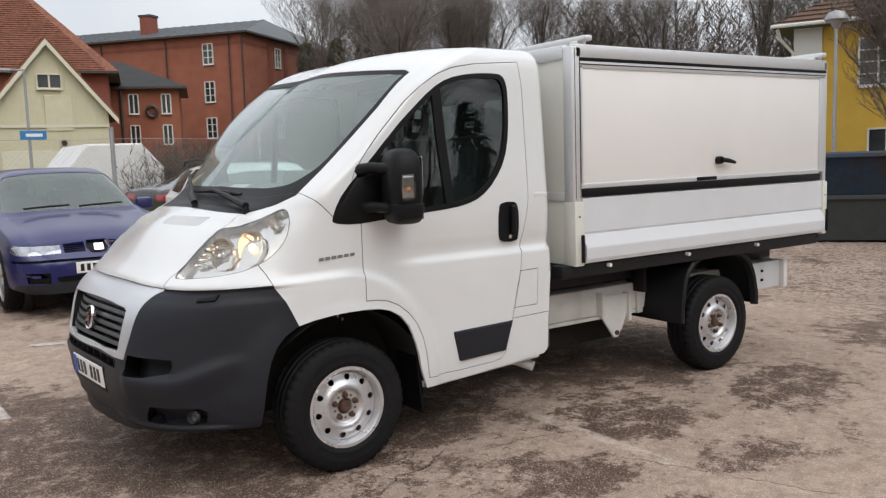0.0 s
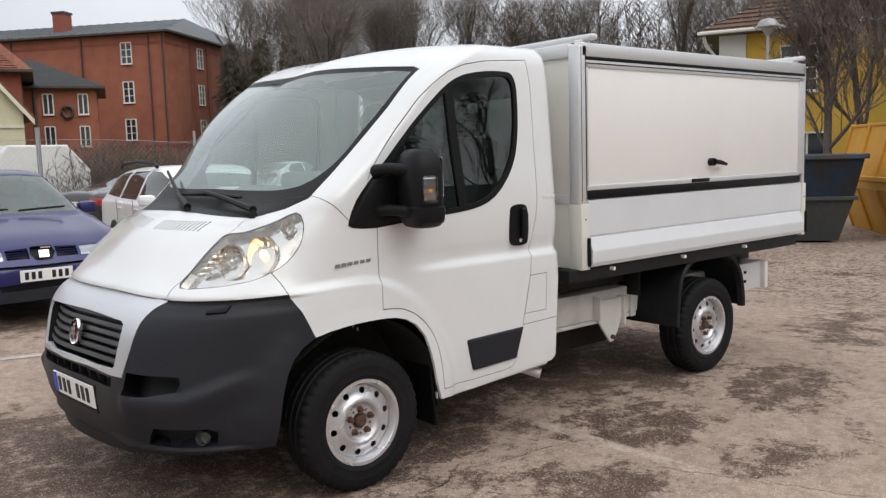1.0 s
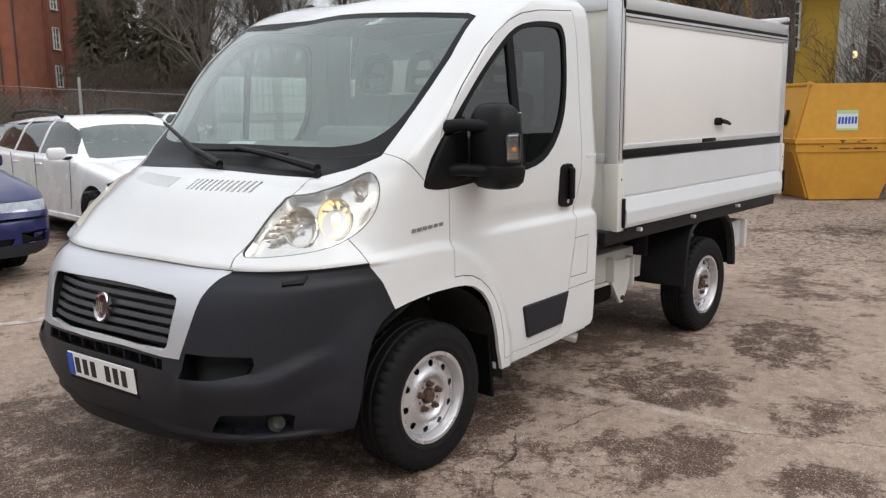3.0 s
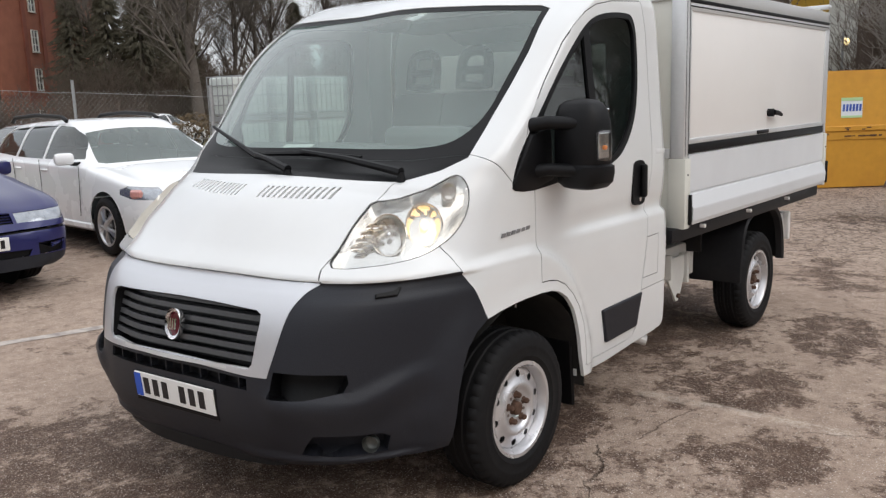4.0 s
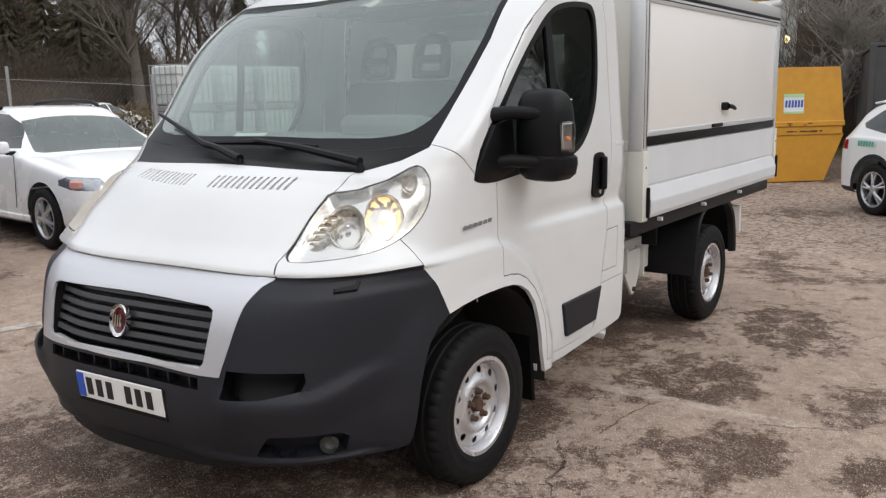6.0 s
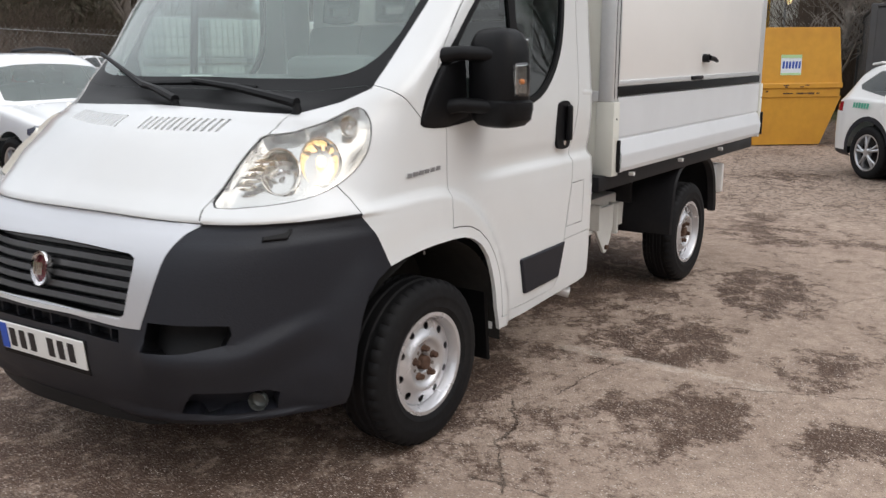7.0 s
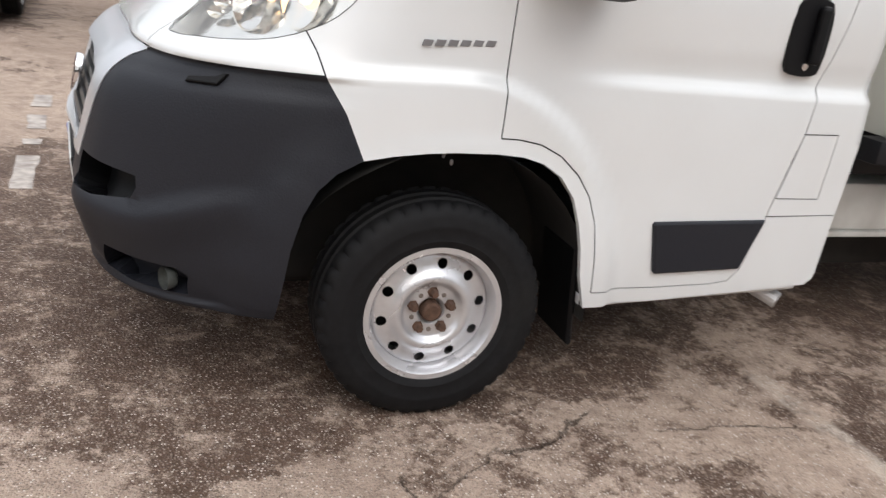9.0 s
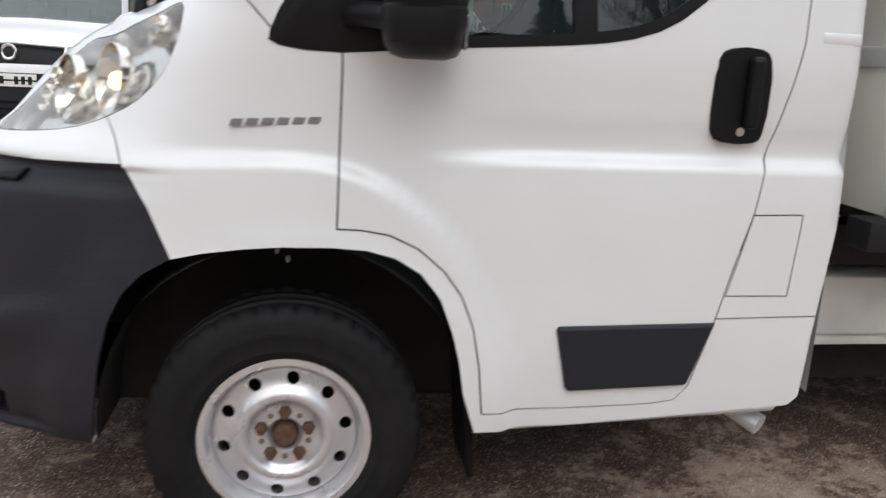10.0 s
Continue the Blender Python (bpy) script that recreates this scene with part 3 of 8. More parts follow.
def carve_cab(bm):
    flank = lambda c, f: c.y < -0.8 and c.x > -0.3
    carve(bm, XZ, BUMPER_EDGE, T_BUMPER)
    ahead = lambda c, f: c.x < -0.3
    carve(bm, YZ, NOSE_EDGE, T_NOSE, ahead)
    carve(bm, YZ, HOOD_EDGE, T_HOOD, ahead)
    carve(bm, YZ, SCUTTLE_EDGE, T_SCUTTLE, lambda c, f: c.x < 0.0)
    screen = lambda c, f: c.x < 0.66 and c.y > -0.885 and f.normal.x < -0.1
    carve(bm, YZ, PANE_EDGE, T_FRIT, screen)
    carve(bm, YZ, CLEAR_EDGE[:2] + [(p[0], p[1]) for p in spline(CLEAR_EDGE[2:11], 3)] + CLEAR_EDGE[11:], T_GLASS, screen)
    lampside = lambda c, f: c.y < -0.6
    carve(bm, XZ, LAMP_LINE, T_LENS, lampside)
    carve(bm, YZ, GRILLE_EDGE, T_GRILLE, ahead)
    carve(bm, YZ, [(0.01, 0.633), (-0.476, 0.634), (-0.478, 0.59), (0.01, 0.588)], T_INTAKE, ahead)
    carve(bm, YZ, [(-0.59, 0.674), (-0.75, 0.673), (-0.79, 0.670), (-0.795, 0.64), (-0.785, 0.606), (-0.70, 0.584), (-0.575, 0.575)], T_SLOT, ahead)
    carve(bm, YZ, [(-0.70, 0.437), (-0.764, 0.437), (-0.85, 0.432), (-0.864, 0.413), (-0.845, 0.35), (-0.737, 0.342), (-0.64, 0.346)], T_FOG, ahead)
    # louvres in the bonnet: two banks of slots
    for bank, n in ((-0.262, 13),):
        for k in range(n):
            y = -0.078 - (0.37) * k / (n - 1)
            carve(bm, YZ, [(y - 0.007, 1.307), (y + 0.007, 1.307), (y + 0.007, 1.266), (y - 0.007, 1.266)], T_VENT, lambda c, f: -0.7 < c.x < -0.4)
    carve(bm, XZ, DOOR_EDGE, T_DOOR, flank)
    carve(bm, XZ, [(p[0], p[1]) for p in spline(WINDOW_EDGE, 2, True)], T_FRAME, flank)
    inner = [(0.17, 1.30), (0.19, 1.53), (0.29, 1.64), (0.42, 1.765), (0.54, 1.865), (0.65, 1.945), (0.75, 1.985), (0.89, 2.005), (1.02, 2.007), (1.06, 1.99), (1.078, 1.95),
             (1.08, 1.89), (1.07, 1.745), (1.038, 1.6), (0.972, 1.482), (0.875, 1.392), (0.77, 1.346), (0.62, 1.325), (0.351, 1.306)]
    carve(bm, XZ, inner[:2] + [(p[0], p[1]) for p in spline(inner[1:], 3)] + inner[-1:], T_WINDOW, flank)
    carve(bm, XZ, ribbon([(0.622, 1.95), (0.632, 1.7), (0.665, 1.30)], 0.055), T_BAR, lambda c, f: flank(c, f) and f[bm.faces.layers.int["tag"]] == T_WINDOW)
    carve(bm, XZ, [(1.127, 0.915), (1.258, 0.918), (1.245, 0.708), (1.079, 0.707)], T_FUEL, flank)
    # panel gaps
    body = bm.faces.layers.int["tag"]
    white = lambda c, f: c.y < -0.55 and f[body] in (T_BODY, T_DOOR, T_FUEL, T_HOOD)
    ring = DOOR_EDGE + [DOOR_EDGE[0]]
    for a, b in zip(ring, ring[1:]):
        carve(bm, XZ, ribbon([a, b], 0.0045), T_SEAM, white)
    ring = [(1.127, 0.915), (1.258, 0.918), (1.245, 0.708), (1.079, 0.707)]
    for a, b in zip(ring, ring[1:] + ring[:1]):
        carve(bm, XZ, ribbon([a, b], 0.004), T_SEAM, white)
    for line in ([(-0.41, 1.092), (-0.387, 1.05), (-0.368, 0.994)], [(-0.17, 1.425), (-0.10, 1.365), (-0.035, 1.295)], [(1.06, 0.647), (1.34, 0.654)]):
        for a, b in zip(line, line[1:]):
            carve(bm, XZ, ribbon([a, b], 0.004), T_SEAM, white)
    hood = lambda c, f: c.x < -0.3 and f[body] in (T_HOOD, T_BODY, T_NOSE, T_BUMPER)
    line = HOOD_EDGE[:8]
    for a, b in zip(line, line[1:]):
        carve(bm, YZ, ribbon([a, b], 0.0045), T_SEAM, hood)
    for line in (LAMP_LINE + LAMP_LINE[:1],):
        for a, b in zip(line, line[1:]):
            carve(bm, XZ, ribbon([a, b], 0.0032), T_SEAM, lambda c, f: c.y < -0.6 and f[body] in (T_BODY, T_HOOD, T_LENS))
    carve(bm, XZ, ARCH_EDGE, T_CUT, lambda c, f: c.y < -0.7)
    carve(bm, XZ, [(0.452, 0.357), (0.694, 0.36), (0.996, 0.382), (1.294, 0.405), (1.45, 0.42), (1.45, 0.1), (0.452, 0.1)], T_CUT, lambda c, f: c.y < -0.7 and c.x > 0.3)
    carve(bm, XZ, [(1.33, 0.60), (1.322, 0.43), (1.29, 0.40), (1.45, 0.35), (1.45, 0.9), (1.365, 0.98)], T_CUT, lambda c, f: c.y < -0.7 and c.x > 0.3)
    bm.normal_update()


carve_cab(skin)
shell = panel("cab_shell", skin, {T_BODY}, VAN_WHITE, van, "glossy white painted bodywork", rim=0.018, both=True)
panel("panel_gap", skin, {T_SEAM}, SEAM, van, push=0.006, both=True)
panel("bonnet", skin, {T_HOOD}, VAN_WHITE, van, rim=0.012, both=True)
bumper = panel("front_bumper", skin, {T_BUMPER}, BUMPER, van, "dark grey grained plastic bumper", rim=0.010, both=True)
nose = panel("nose_panel", skin, {T_NOSE}, SILVER, van, "silver painted grille surround", push=-0.003, rim=0.010, both=True)
panel("scuttle", skin, {T_SCUTTLE}, BLACK, van, "black plastic scuttle", push=0.004, rim=0.02, both=True)
windscreen = panel("windscreen", skin, {T_GLASS}, GLASS_FRONT, van, "greenish clear windscreen glass", push=0.004, both=True)
windscreen.visible_shadow = False
panel("screen_border", skin, {T_FRIT}, BLACK, windscreen, "black printed glass border", push=0.003, both=True)
grille_back = panel("grille_backing", skin, {T_GRILLE}, BLACK, nose, push=0.07, rim=-0.061, both=True)
panel("intake_backing", skin, {T_INTAKE}, BLACK, bumper, push=0.05, rim=-0.049, both=True)
for flip in (False, True):
    door = panel("door", skin, {T_DOOR}, VAN_WHITE, van, "white painted cab door", rim=0.02, mirror=flip)
    w = panel("window", skin, {T_WINDOW, T_BAR} if flip else {T_WINDOW}, GLASS_FAR if flip else GLASS_SIDE, door, "tinted door window", push=0.008, mirror=flip)
    w.visible_shadow = False
    panel("window_frame", skin, {T_FRAME} if flip else {T_FRAME, T_BAR}, BLACK, door, "black window rubber", push=-0.002, rim=0.02, mirror=flip)
    if flip:
        bm = bmesh.new()
        tube(bm, [(0.497, 1.045, 1.34), (0.522, 1.040, 1.60), (0.548, 1.030, 1.93)], 0.022, 8)
        part("window_bar", bm, BLACK, door, smooth=True)
    panel("bonnet_vent", skin, {T_VENT}, SEAM, van, "dark slotted bonnet vent", push=0.022, mirror=flip)
    panel("fuel_flap", skin, {T_FUEL}, VAN_WHITE, van, rim=0.01, mirror=flip)
    panel("air_slot", skin, {T_SLOT}, BLACK, bumper, "recessed dark air slot", push=0.09, rim=-0.089, mirror=flip)
    panel("fog_recess", skin, {T_FOG}, BUMPER, bumper, push=0.055, rim=-0.054, mirror=flip)
    s = -1 if not flip else 1
    # far lamp is opaque: its warm glow is painted as cream
    lamp = panel("headlamp", skin, {T_LENS}, LAMP_GLOW_CREAM if flip else GLASS_CLEAR, van, "far headlamp painted cream with its glow" if flip else "clear headlamp, lit warm", push=0.001, mirror=flip)
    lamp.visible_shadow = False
    panel("reflector", skin, {T_LENS}, LAMP_GLOW_CREAM if flip else REFLECTOR, lamp, push=0.045, rim=-0.042, mirror=flip)
    # lamp bowls: fluted reflectors, the lit one beside a second, a stack of small cells and a dim corner indicator
    out_by = 0.0 if s < 0 else 0.09
    for (bx, by, bz), r, lit in (((-0.415, 0.832, 1.170), 0.070, True), ((-0.532, 0.752, 1.142), 0.066, False), ((-0.30, 0.865, 1.285), 0.030, False)):
        aim = look((bx, s * by + out_by, bz), (bx - 0.8, s * (by + 0.55) + out_by, bz + 0.12)) @ Matrix.Diagonal((1, 1.18, 1, 1))
        bm = bmesh.new()
        made = lathe(bm, [(0.012, -0.062), (r * 0.30, -0.058), (r * 0.55, -0.047), (r * 0.78, -0.030), (r * 0.94, -0.010), (r, 0.004), (r * 1.04, 0.005), (r * 1.04, -0.02)], 40, aim @ pose(0, 0, 0, 180))
        for k, v in enumerate(made[40:200]):
            if k % 4 == 0:
                v.co += (aim.to_3x3() @ Vector((0, 0, 1))).normalized() * 0.004
        part("lamp_bowl", bm, BOWL_CHROME, lamp, smooth=True)
        bm = bmesh.new()
        bmesh.ops.create_uvsphere(bm, u_segments=14, v_segments=10, radius=r * (0.27 if lit else 0.18), matrix=aim @ pose(0, 0, 0.016))
        part("bulb", bm, LAMP_ON if lit else CHROME, lamp, "glowing warm bulb" if lit else "", smooth="all")
    for k in range(4):
        bm = bmesh.new()
        c = (-0.615 + 0.016 * k, s * (0.672 + 0.014 * k) + out_by, 1.095 + 0.026 * k)
        aim = look(c, (c[0] - 0.8, c[1] + s * 0.55, c[2] + 0.12))
        lathe(bm, [(0.0, -0.018), (0.010, -0.015), (0.018, -0.004), (0.021, 0.0), (0.023, -0.004)], 18, aim @ Matrix.Diagonal((1.5, 0.75, 1, 1)) @ pose(0, 0, 0, 180))
        part("lamp_cell", bm, BOWL_CHROME, lamp, smooth=True)
    bm = bmesh.new()
    aim = look((-0.752, s * 0.818, 0.388), (-1.3, s * 1.05, 0.40))
    lathe(bm, [(0, -0.006), (0.018, -0.005), (0.028, 0.0), (0.031, 0.004), (0.033, 0.03)], 24, aim @ pose(0, 0, 0, 180) @ pose(0, 0, -0.035))
    part("fog_lamp", bm, FOG_GLASS, bumper, "small round fog lamp", smooth=True)
# washer cap on the bumper's shoulder
near = min((v for v in skin.verts if v.co.x < -0.3), key=lambda v: math.hypot(v.co.y + 0.85, v.co.z - 0.943))
washer_at, washer_n = near.co.copy(), near.normal.copy()
bm = bmesh.new()
prism(bm, [(-0.050, -0.014), (0.036, -0.012), (0.058, 0.022), (0.044, 0.022), (0.028, 0.004), (-0.046, 0.002)], 0.016, Matrix.Translation(washer_at - washer_n * 0.004) @ Vector((0, 0, 1)).rotation_difference(washer_n).to_matrix().to_4x4() @ pose(0, 0, 0, 0, 0, -90 + math.degrees(math.atan2(washer_n.y, washer_n.x)) + 180), bevel=0.004)
part("washer_cap", bm, BLACK, bumper, "small black washer nozzle cap")
skin.free()

# bumper chin, number plate, grille bars, badge
bm = bmesh.new()
chin = spline([(-0.915, -0.56, 0.312), (-0.940, -0.48, 0.300), (-0.975, -0.25, 0.288), (-0.985, 0, 0.286), (-0.975, 0.25, 0.288), (-0.940, 0.48, 0.300), (-0.915, 0.56, 0.312)], 6)
for lo, hi in zip(chin, chin[1:]):
    a, b = Vector(lo), Vector(hi)
    q = [a + Vector((-0.012, 0, 0.02)), b + Vector((-0.012, 0, 0.02)), b + Vector((-0.018, 0, -0.03)), a + Vector((-0.018, 0, -0.03)), a + Vector((0.12, 0, -0.045)), b + Vector((0.12, 0, -0.045))]
    v = [bm.verts.new(p) for p in q]
    bm.faces.new((v[0], v[1], v[2], v[3]))
    bm.faces.new((v[3], v[2], v[5], v[4]))
bmesh.ops.remove_doubles(bm, verts=bm.verts, dist=1e-4)
part("chin_spoiler", bm, BLACK, bumper, "worn black plastic lip", smooth=True)

plate = part("number_plate", boxed((0.008, 0.50, 0.112), (-1.046, -0.008, 0.506), (0, -5, 0), 0.003), PLATE_WHITE, van, "white number plate with dark bars")
part("country_band", boxed((0.004, 0.040, 0.100), (-1.0515, 0.218, 0.506), (0, -5, 0)), PLATE_BLUE, plate, "blue band at the plate's end")
for k, y in enumerate((0.165, 0.105, 0.045, -0.065, -0.125, -0.185)):
    part("plate_bar", boxed((0.003, 0.034, 0.072), (-1.051, y, 0.506), (0, -5, 0)), PLATE_BLACK, plate)
part("plate_holder", boxed((0.012, 0.52, 0.135), (-1.039, -0.008, 0.496), (0, -5, 0), 0.004), BLACK, plate)

for k in range(6):
    z = 0.698 + 0.036 * k
    x = -1.014 + 0.0138 * k
    w = 0.503 + 0.0040 * k
    bm = bmesh.new()
    pts = spline([(x + 0.034, -w, z), (x + 0.006, -w * 0.55, z), (x - 0.004, 0, z), (x + 0.006, w * 0.55, z), (x + 0.044, w, z)], 4)
    for a, b in zip(pts, pts[1:]):
        c = (Vector(a) + Vector(b)) / 2
        box(bm, (0.05, (Vector(b) - Vector(a)).length + 0.002, 0.021), (c.x + 0.012, c.y, c.z), (0, 16, math.degrees(math.atan2(-(b[0] - a[0]), b[1] - a[1]))))
    part("grille_bar", bm, GRILLE_GREY, nose)
bm = bmesh.new()
strip = spline([(-0.966, -0.50, 0.664), (-1.000, -0.28, 0.660), (-1.018, 0, 0.659), (-1.000, 0.28, 0.660), (-0.966, 0.50, 0.664)], 6)
for a, b in zip(strip, strip[1:]):
    c = (Vector(a) + Vector(b)) / 2
    box(bm, (0.022, (Vector(b) - Vector(a)).length + 0.003, 0.014), (c.x - 0.030, c.y, c.z), (0, 10, math.degrees(math.atan2(-(b[0] - a[0]), b[1] - a[1]))))
part("grille_strip", bm, ALU, nose, "bright strip under the grille")
for k in range(8):
    part("intake_rib", boxed((0.03, 0.008, 0.05), (-1.018 + 0.03 * abs(k - 3.5) / 3.5 * 0.5, -0.42 + 0.12 * k, 0.61)), BUMPER, bumper)
bm = bmesh.new()
badge_m = look((-1.023, -0.02, 0.79), (-2.0, -0.02, 0.97)) @ pose(0, 0, 0, 180)
lathe(bm, [(0.0, -0.012), (0.045, -0.011), (0.05, -0.006)], 36, badge_m @ Matrix.Diagonal((0.86, 1, 1, 1)))
badge = part("badge", bm, BADGE_RED, nose, "dark red oval badge in a chrome ring", smooth=True)
bm = bmesh.new()
lathe(bm, [(0.05, 0.004), (0.05, -0.008), (0.055, -0.014), (0.062, -0.012), (0.065, 0.0), (0.063, 0.01)], 40, badge_m @ Matrix.Diagonal((0.86, 1, 1, 1)))
part("badge_ring", bm, CHROME, badge, "chrome ring", smooth=True)
for k in range(4):
    part("badge_mark", boxed((0.003, 0.007, 0.045), (-1.0362, 0.004 - 0.016 * k, 0.7925), (0, 10, 0)), CHROME, badge)

for ob in (nose, bumper, badge):
    for bit in [c for c in ob.children if c.name.split(".")[0] in ("grille_bar", "grille_strip", "intake_rib", "badge", "badge_ring", "badge_mark", "chin_spoiler")]:
        for v in bit.data.vertices:
            v.co = nose_bend(v.co)
end_a, end_b = nose_bend(Vector((-1.046, -0.258, 0.506))), nose_bend(Vector((-1.046, 0.242, 0.506)))
plate_mid = (end_a + end_b) / 2
plate.matrix_basis = pose(*plate_mid, 0, 0, math.degrees(math.atan2(end_a.x - end_b.x, end_b.y - end_a.y))) @ pose(1.046, 0.008, -0.506)
bend = unbent

# fender badge: six slanted grey blocks
for k in range(6):
    bm = bmesh.new()
    prism(bm, [(-0.016, -0.0075), (0.009, -0.0075), (0.015, 0.0085), (-0.010, 0.0085)], 0.004, pose(-0.118 + 0.034 * k, -0.9905 - 0.0004 * k, 1.098 + 0.002 * k, 90, 0, 0) @ pose(0, 0, 0), bevel=0.001)
    part("fender_badge", bm, BADGE_GREY, van, "grey slanted badge block")

# rubbing strip, door handle, sill exhaust on each side
for s in (-1, 1):
    m = pose(0, 0, 0) if s < 0 else Matrix.Diagonal((1, -1, 1, 1))
    bm = bmesh.new()
    prism(bm, [(0.652, 0.628), (1.057, 0.637), (1.0, 0.476), (0.995, 0.471), (0.69, 0.459), (0.68, 0.466), (0.646, 0.62)], 0.022, m @ pose(0, -0.995, 0, 90), bevel=0.008)
    part("rubbing_strip", bm, BUMPER, van, "dark grey plastic rubbing strip")
    bm = bmesh.new()
    prism(bm, spline([(0.987, 1.2), (0.99, 1.285), (1.02, 1.312), (1.10, 1.313), (1.128, 1.285), (1.132, 1.2), (1.127, 1.115), (1.105, 1.09), (1.025, 1.09), (0.994, 1.115)], 2, True), 0.012, m @ pose(0, -0.979, 0, 90), bevel=0.005)
    handle = part("door_handle", bm, BLACK, van, "black plastic door handle")
    bm = bmesh.new()
    box(bm, (0.036, 0.03, 0.17), (1.083, s * 1.006, 1.21), (0, 0, 0), 0.012, 2)
    part("grip", bm, BLACK, handle)
    bm = bmesh.new()
    rod(bm, (1.065, s * 0.988, 1.117), (1.065, s * 0.995, 1.117), 0.011, 14)
    part("key_lock", bm, CHROME, handle)

# closing rear wall of the cab, floor and arches
bm = bmesh.new()
outline = [(-0.95, 0.42), (0.95, 0.42), (1.02, 1.0), (0.99, 1.4), (0.945, 2.0), (0.90, 2.12), (0.62, 2.21), (0, 2.245), (-0.6, 2.21), (-0.85, 2.12), (-0.885, 2.0), (-0.93, 1.4), (-0.955, 1.0)]
hole = [(-0.62, 1.5), (0.62, 1.5), (0.62, 1.92), (-0.62, 1.92)]
vs = [bm.verts.new((1.38, y, z)) for y, z in outline]
hs = [bm.verts.new((1.38, y, z)) for y, z in hole]
es = [bm.edges.new((r[k], r[(k + 1) % len(r)])) for r in (vs, hs) for k in range(len(r))]
bmesh.ops.triangle_fill(bm, edges=es, use_beauty=True)
part("cab_back", bm, VAN_WHITE, van)
back_pane = part("rear_window", boxed((0.006, 1.26, 0.44), (1.384, 0, 1.71)), GLASS_CLEAR, van)
back_pane.visible_shadow = False
part("cab_floor", boxed((0.90, 1.85, 0.05), (0.93, 0, 0.46)), BLACK, van)
part("headliner", boxed((0.56, 1.3, 0.02), (1.06, 0, 2.07), (0, 1, 0)), CLOTH_GREY, van)
part("engine_bay", boxed((0.8, 0.9, 0.5), (-0.42, 0, 0.62), (0, 0, 0), 0.08), BLACK, van)
for s in (-1, 1):
    bm = bmesh.new()
    ring = []
    for k in range(21):
        a = math.radians(-3 + 186 * k / 20)
        ring.append((0.465 * math.cos(a), 0.33 + 0.505 * math.sin(a)))
    lo = [bm.verts.new((x, s * (1.016 - 0.10 * smooth_step(0.20, 0.46, -x)), z)) for x, z in ring]
    hi = [bm.verts.new((x, s * 0.62, z)) for x, z in ring]
    for k in range(20):
        bm.faces.new((lo[k], lo[k + 1], hi[k + 1], hi[k]))
    bm.faces.new(hi)
    liner = part("wheel_arch_liner", bm, LINER, van, smooth=True)
    for x, z, turn in ((-0.03, 0.792, 12), (0.015, 0.805, -20), (-0.005, 0.772, 0)):
        part("liner_clip", boxed((0.010, 0.008, 0.018), (x, s * 0.965, z + 0.01), (0, turn, 0), 0.004), GALV_CLIP, liner)
    part("mud_flap", boxed((0.02, 0.23, 0.33), (0.450, s * 0.85, 0.36), (0, -5, 0), 0.008), BLACK, van)
    part("sill", boxed((0.82, 0.06, 0.05), (0.87, s * 0.955, 0.383), (0, -3, 0), 0.01), VAN_WHITE, van)
    part("splash_guard", boxed((0.02, 0.34, 0.30), (-0.50, s * 0.77, 0.52), (0, 4, 0), 0.005), BLACK, van)
bm = bmesh.new()
rod(bm, (1.18, -0.80, 0.36), (1.27, -0.93, 0.315), 0.03, 14)
part("exhaust_tip", bm, ALU, van, "dull metal exhaust tip")

# dark tray and box added beneath the van to keep light out
part("underbody", boxed((2.1, 1.16, 0.10), (0.28, 0, 0.31), (0, 0, 0), 0.02), LINER, van, "added dark underbody tray blocking light")
part("bed_light_block", boxed((1.16, 1.10, 0.34), (1.95, 0.10, 0.40), (0, 0, 0), 0.05, 2), LINER, van, "added dark box blocking light under the bed", smooth=True)
for s in (-1, 1):
    part("pillar_step", boxed((0.105, 0.016, 0.030), (1.302, s * 0.980, 1.345), (0, 0, 0), 0.006, 2), VAN_WHITE, van, smooth=True)

# dashboard, wheel and seats
bm = bmesh.new()
prof = [(-0.24, 1.372), (-0.08, 1.405), (0.06, 1.452), (0.17, 1.448), (0.25, 1.36), (0.27, 1.1), (0.2, 0.95), (0.05, 0.92), (-0.2, 0.95)]
prism(bm, [(x, z) for x, z in prof][::-1], 1.62, pose(0, 0.81, 0, 90))
part("dashboard", bm, DASH_GREY, van, "grey plastic dashboard", smooth=True)
part("instrument_hood", boxed((0.24, 0.46, 0.10), (0.15, -0.42, 1.47), (0, 8, 0), 0.04, 2), DASH_GREY, van, smooth=True)
part("mirror_mount", boxed((0.03, 0.20, 0.06), (0.415, 0.05, 2.02), (0, 40, 0), 0.012, 2), BLACK, van, "dark inner mirror mount", smooth=True)
part("sun_visor", boxed((0.14, 0.5, 0.02), (0.62, -0.42, 1.95), (0, 24, 0), 0.008), CLOTH_GREY, van)
bm = bmesh.new()
aim = pose(0.36, -0.42, 1.33, 0, -62, 0)
ring = [aim @ Vector((0.2 * math.cos(a), 0.2 * math.sin(a), 0)) for a in (2 * math.pi * k / 32 for k in range(33))]
tube(bm, ring, 0.016, 8, True)
for a in (0.2, 2.94, 4.71):
    rod(bm, aim @ Vector((0, 0, -0.02)), aim @ Vector((0.2 * math.cos(a), 0.2 * math.sin(a), 0)), 0.014, 6)
rod(bm, aim @ Vector((0, 0, -0.05)), aim @ Vector((0, 0, 0.012)), 0.07, 20)
part("steering_wheel", bm, BLACK, van, smooth=True)
part("paper_slip", boxed((0.10, 0.20, 0.003), (-0.02, 0.35, 1.43), (0, -18, 15)), PLATE_WHITE, van)
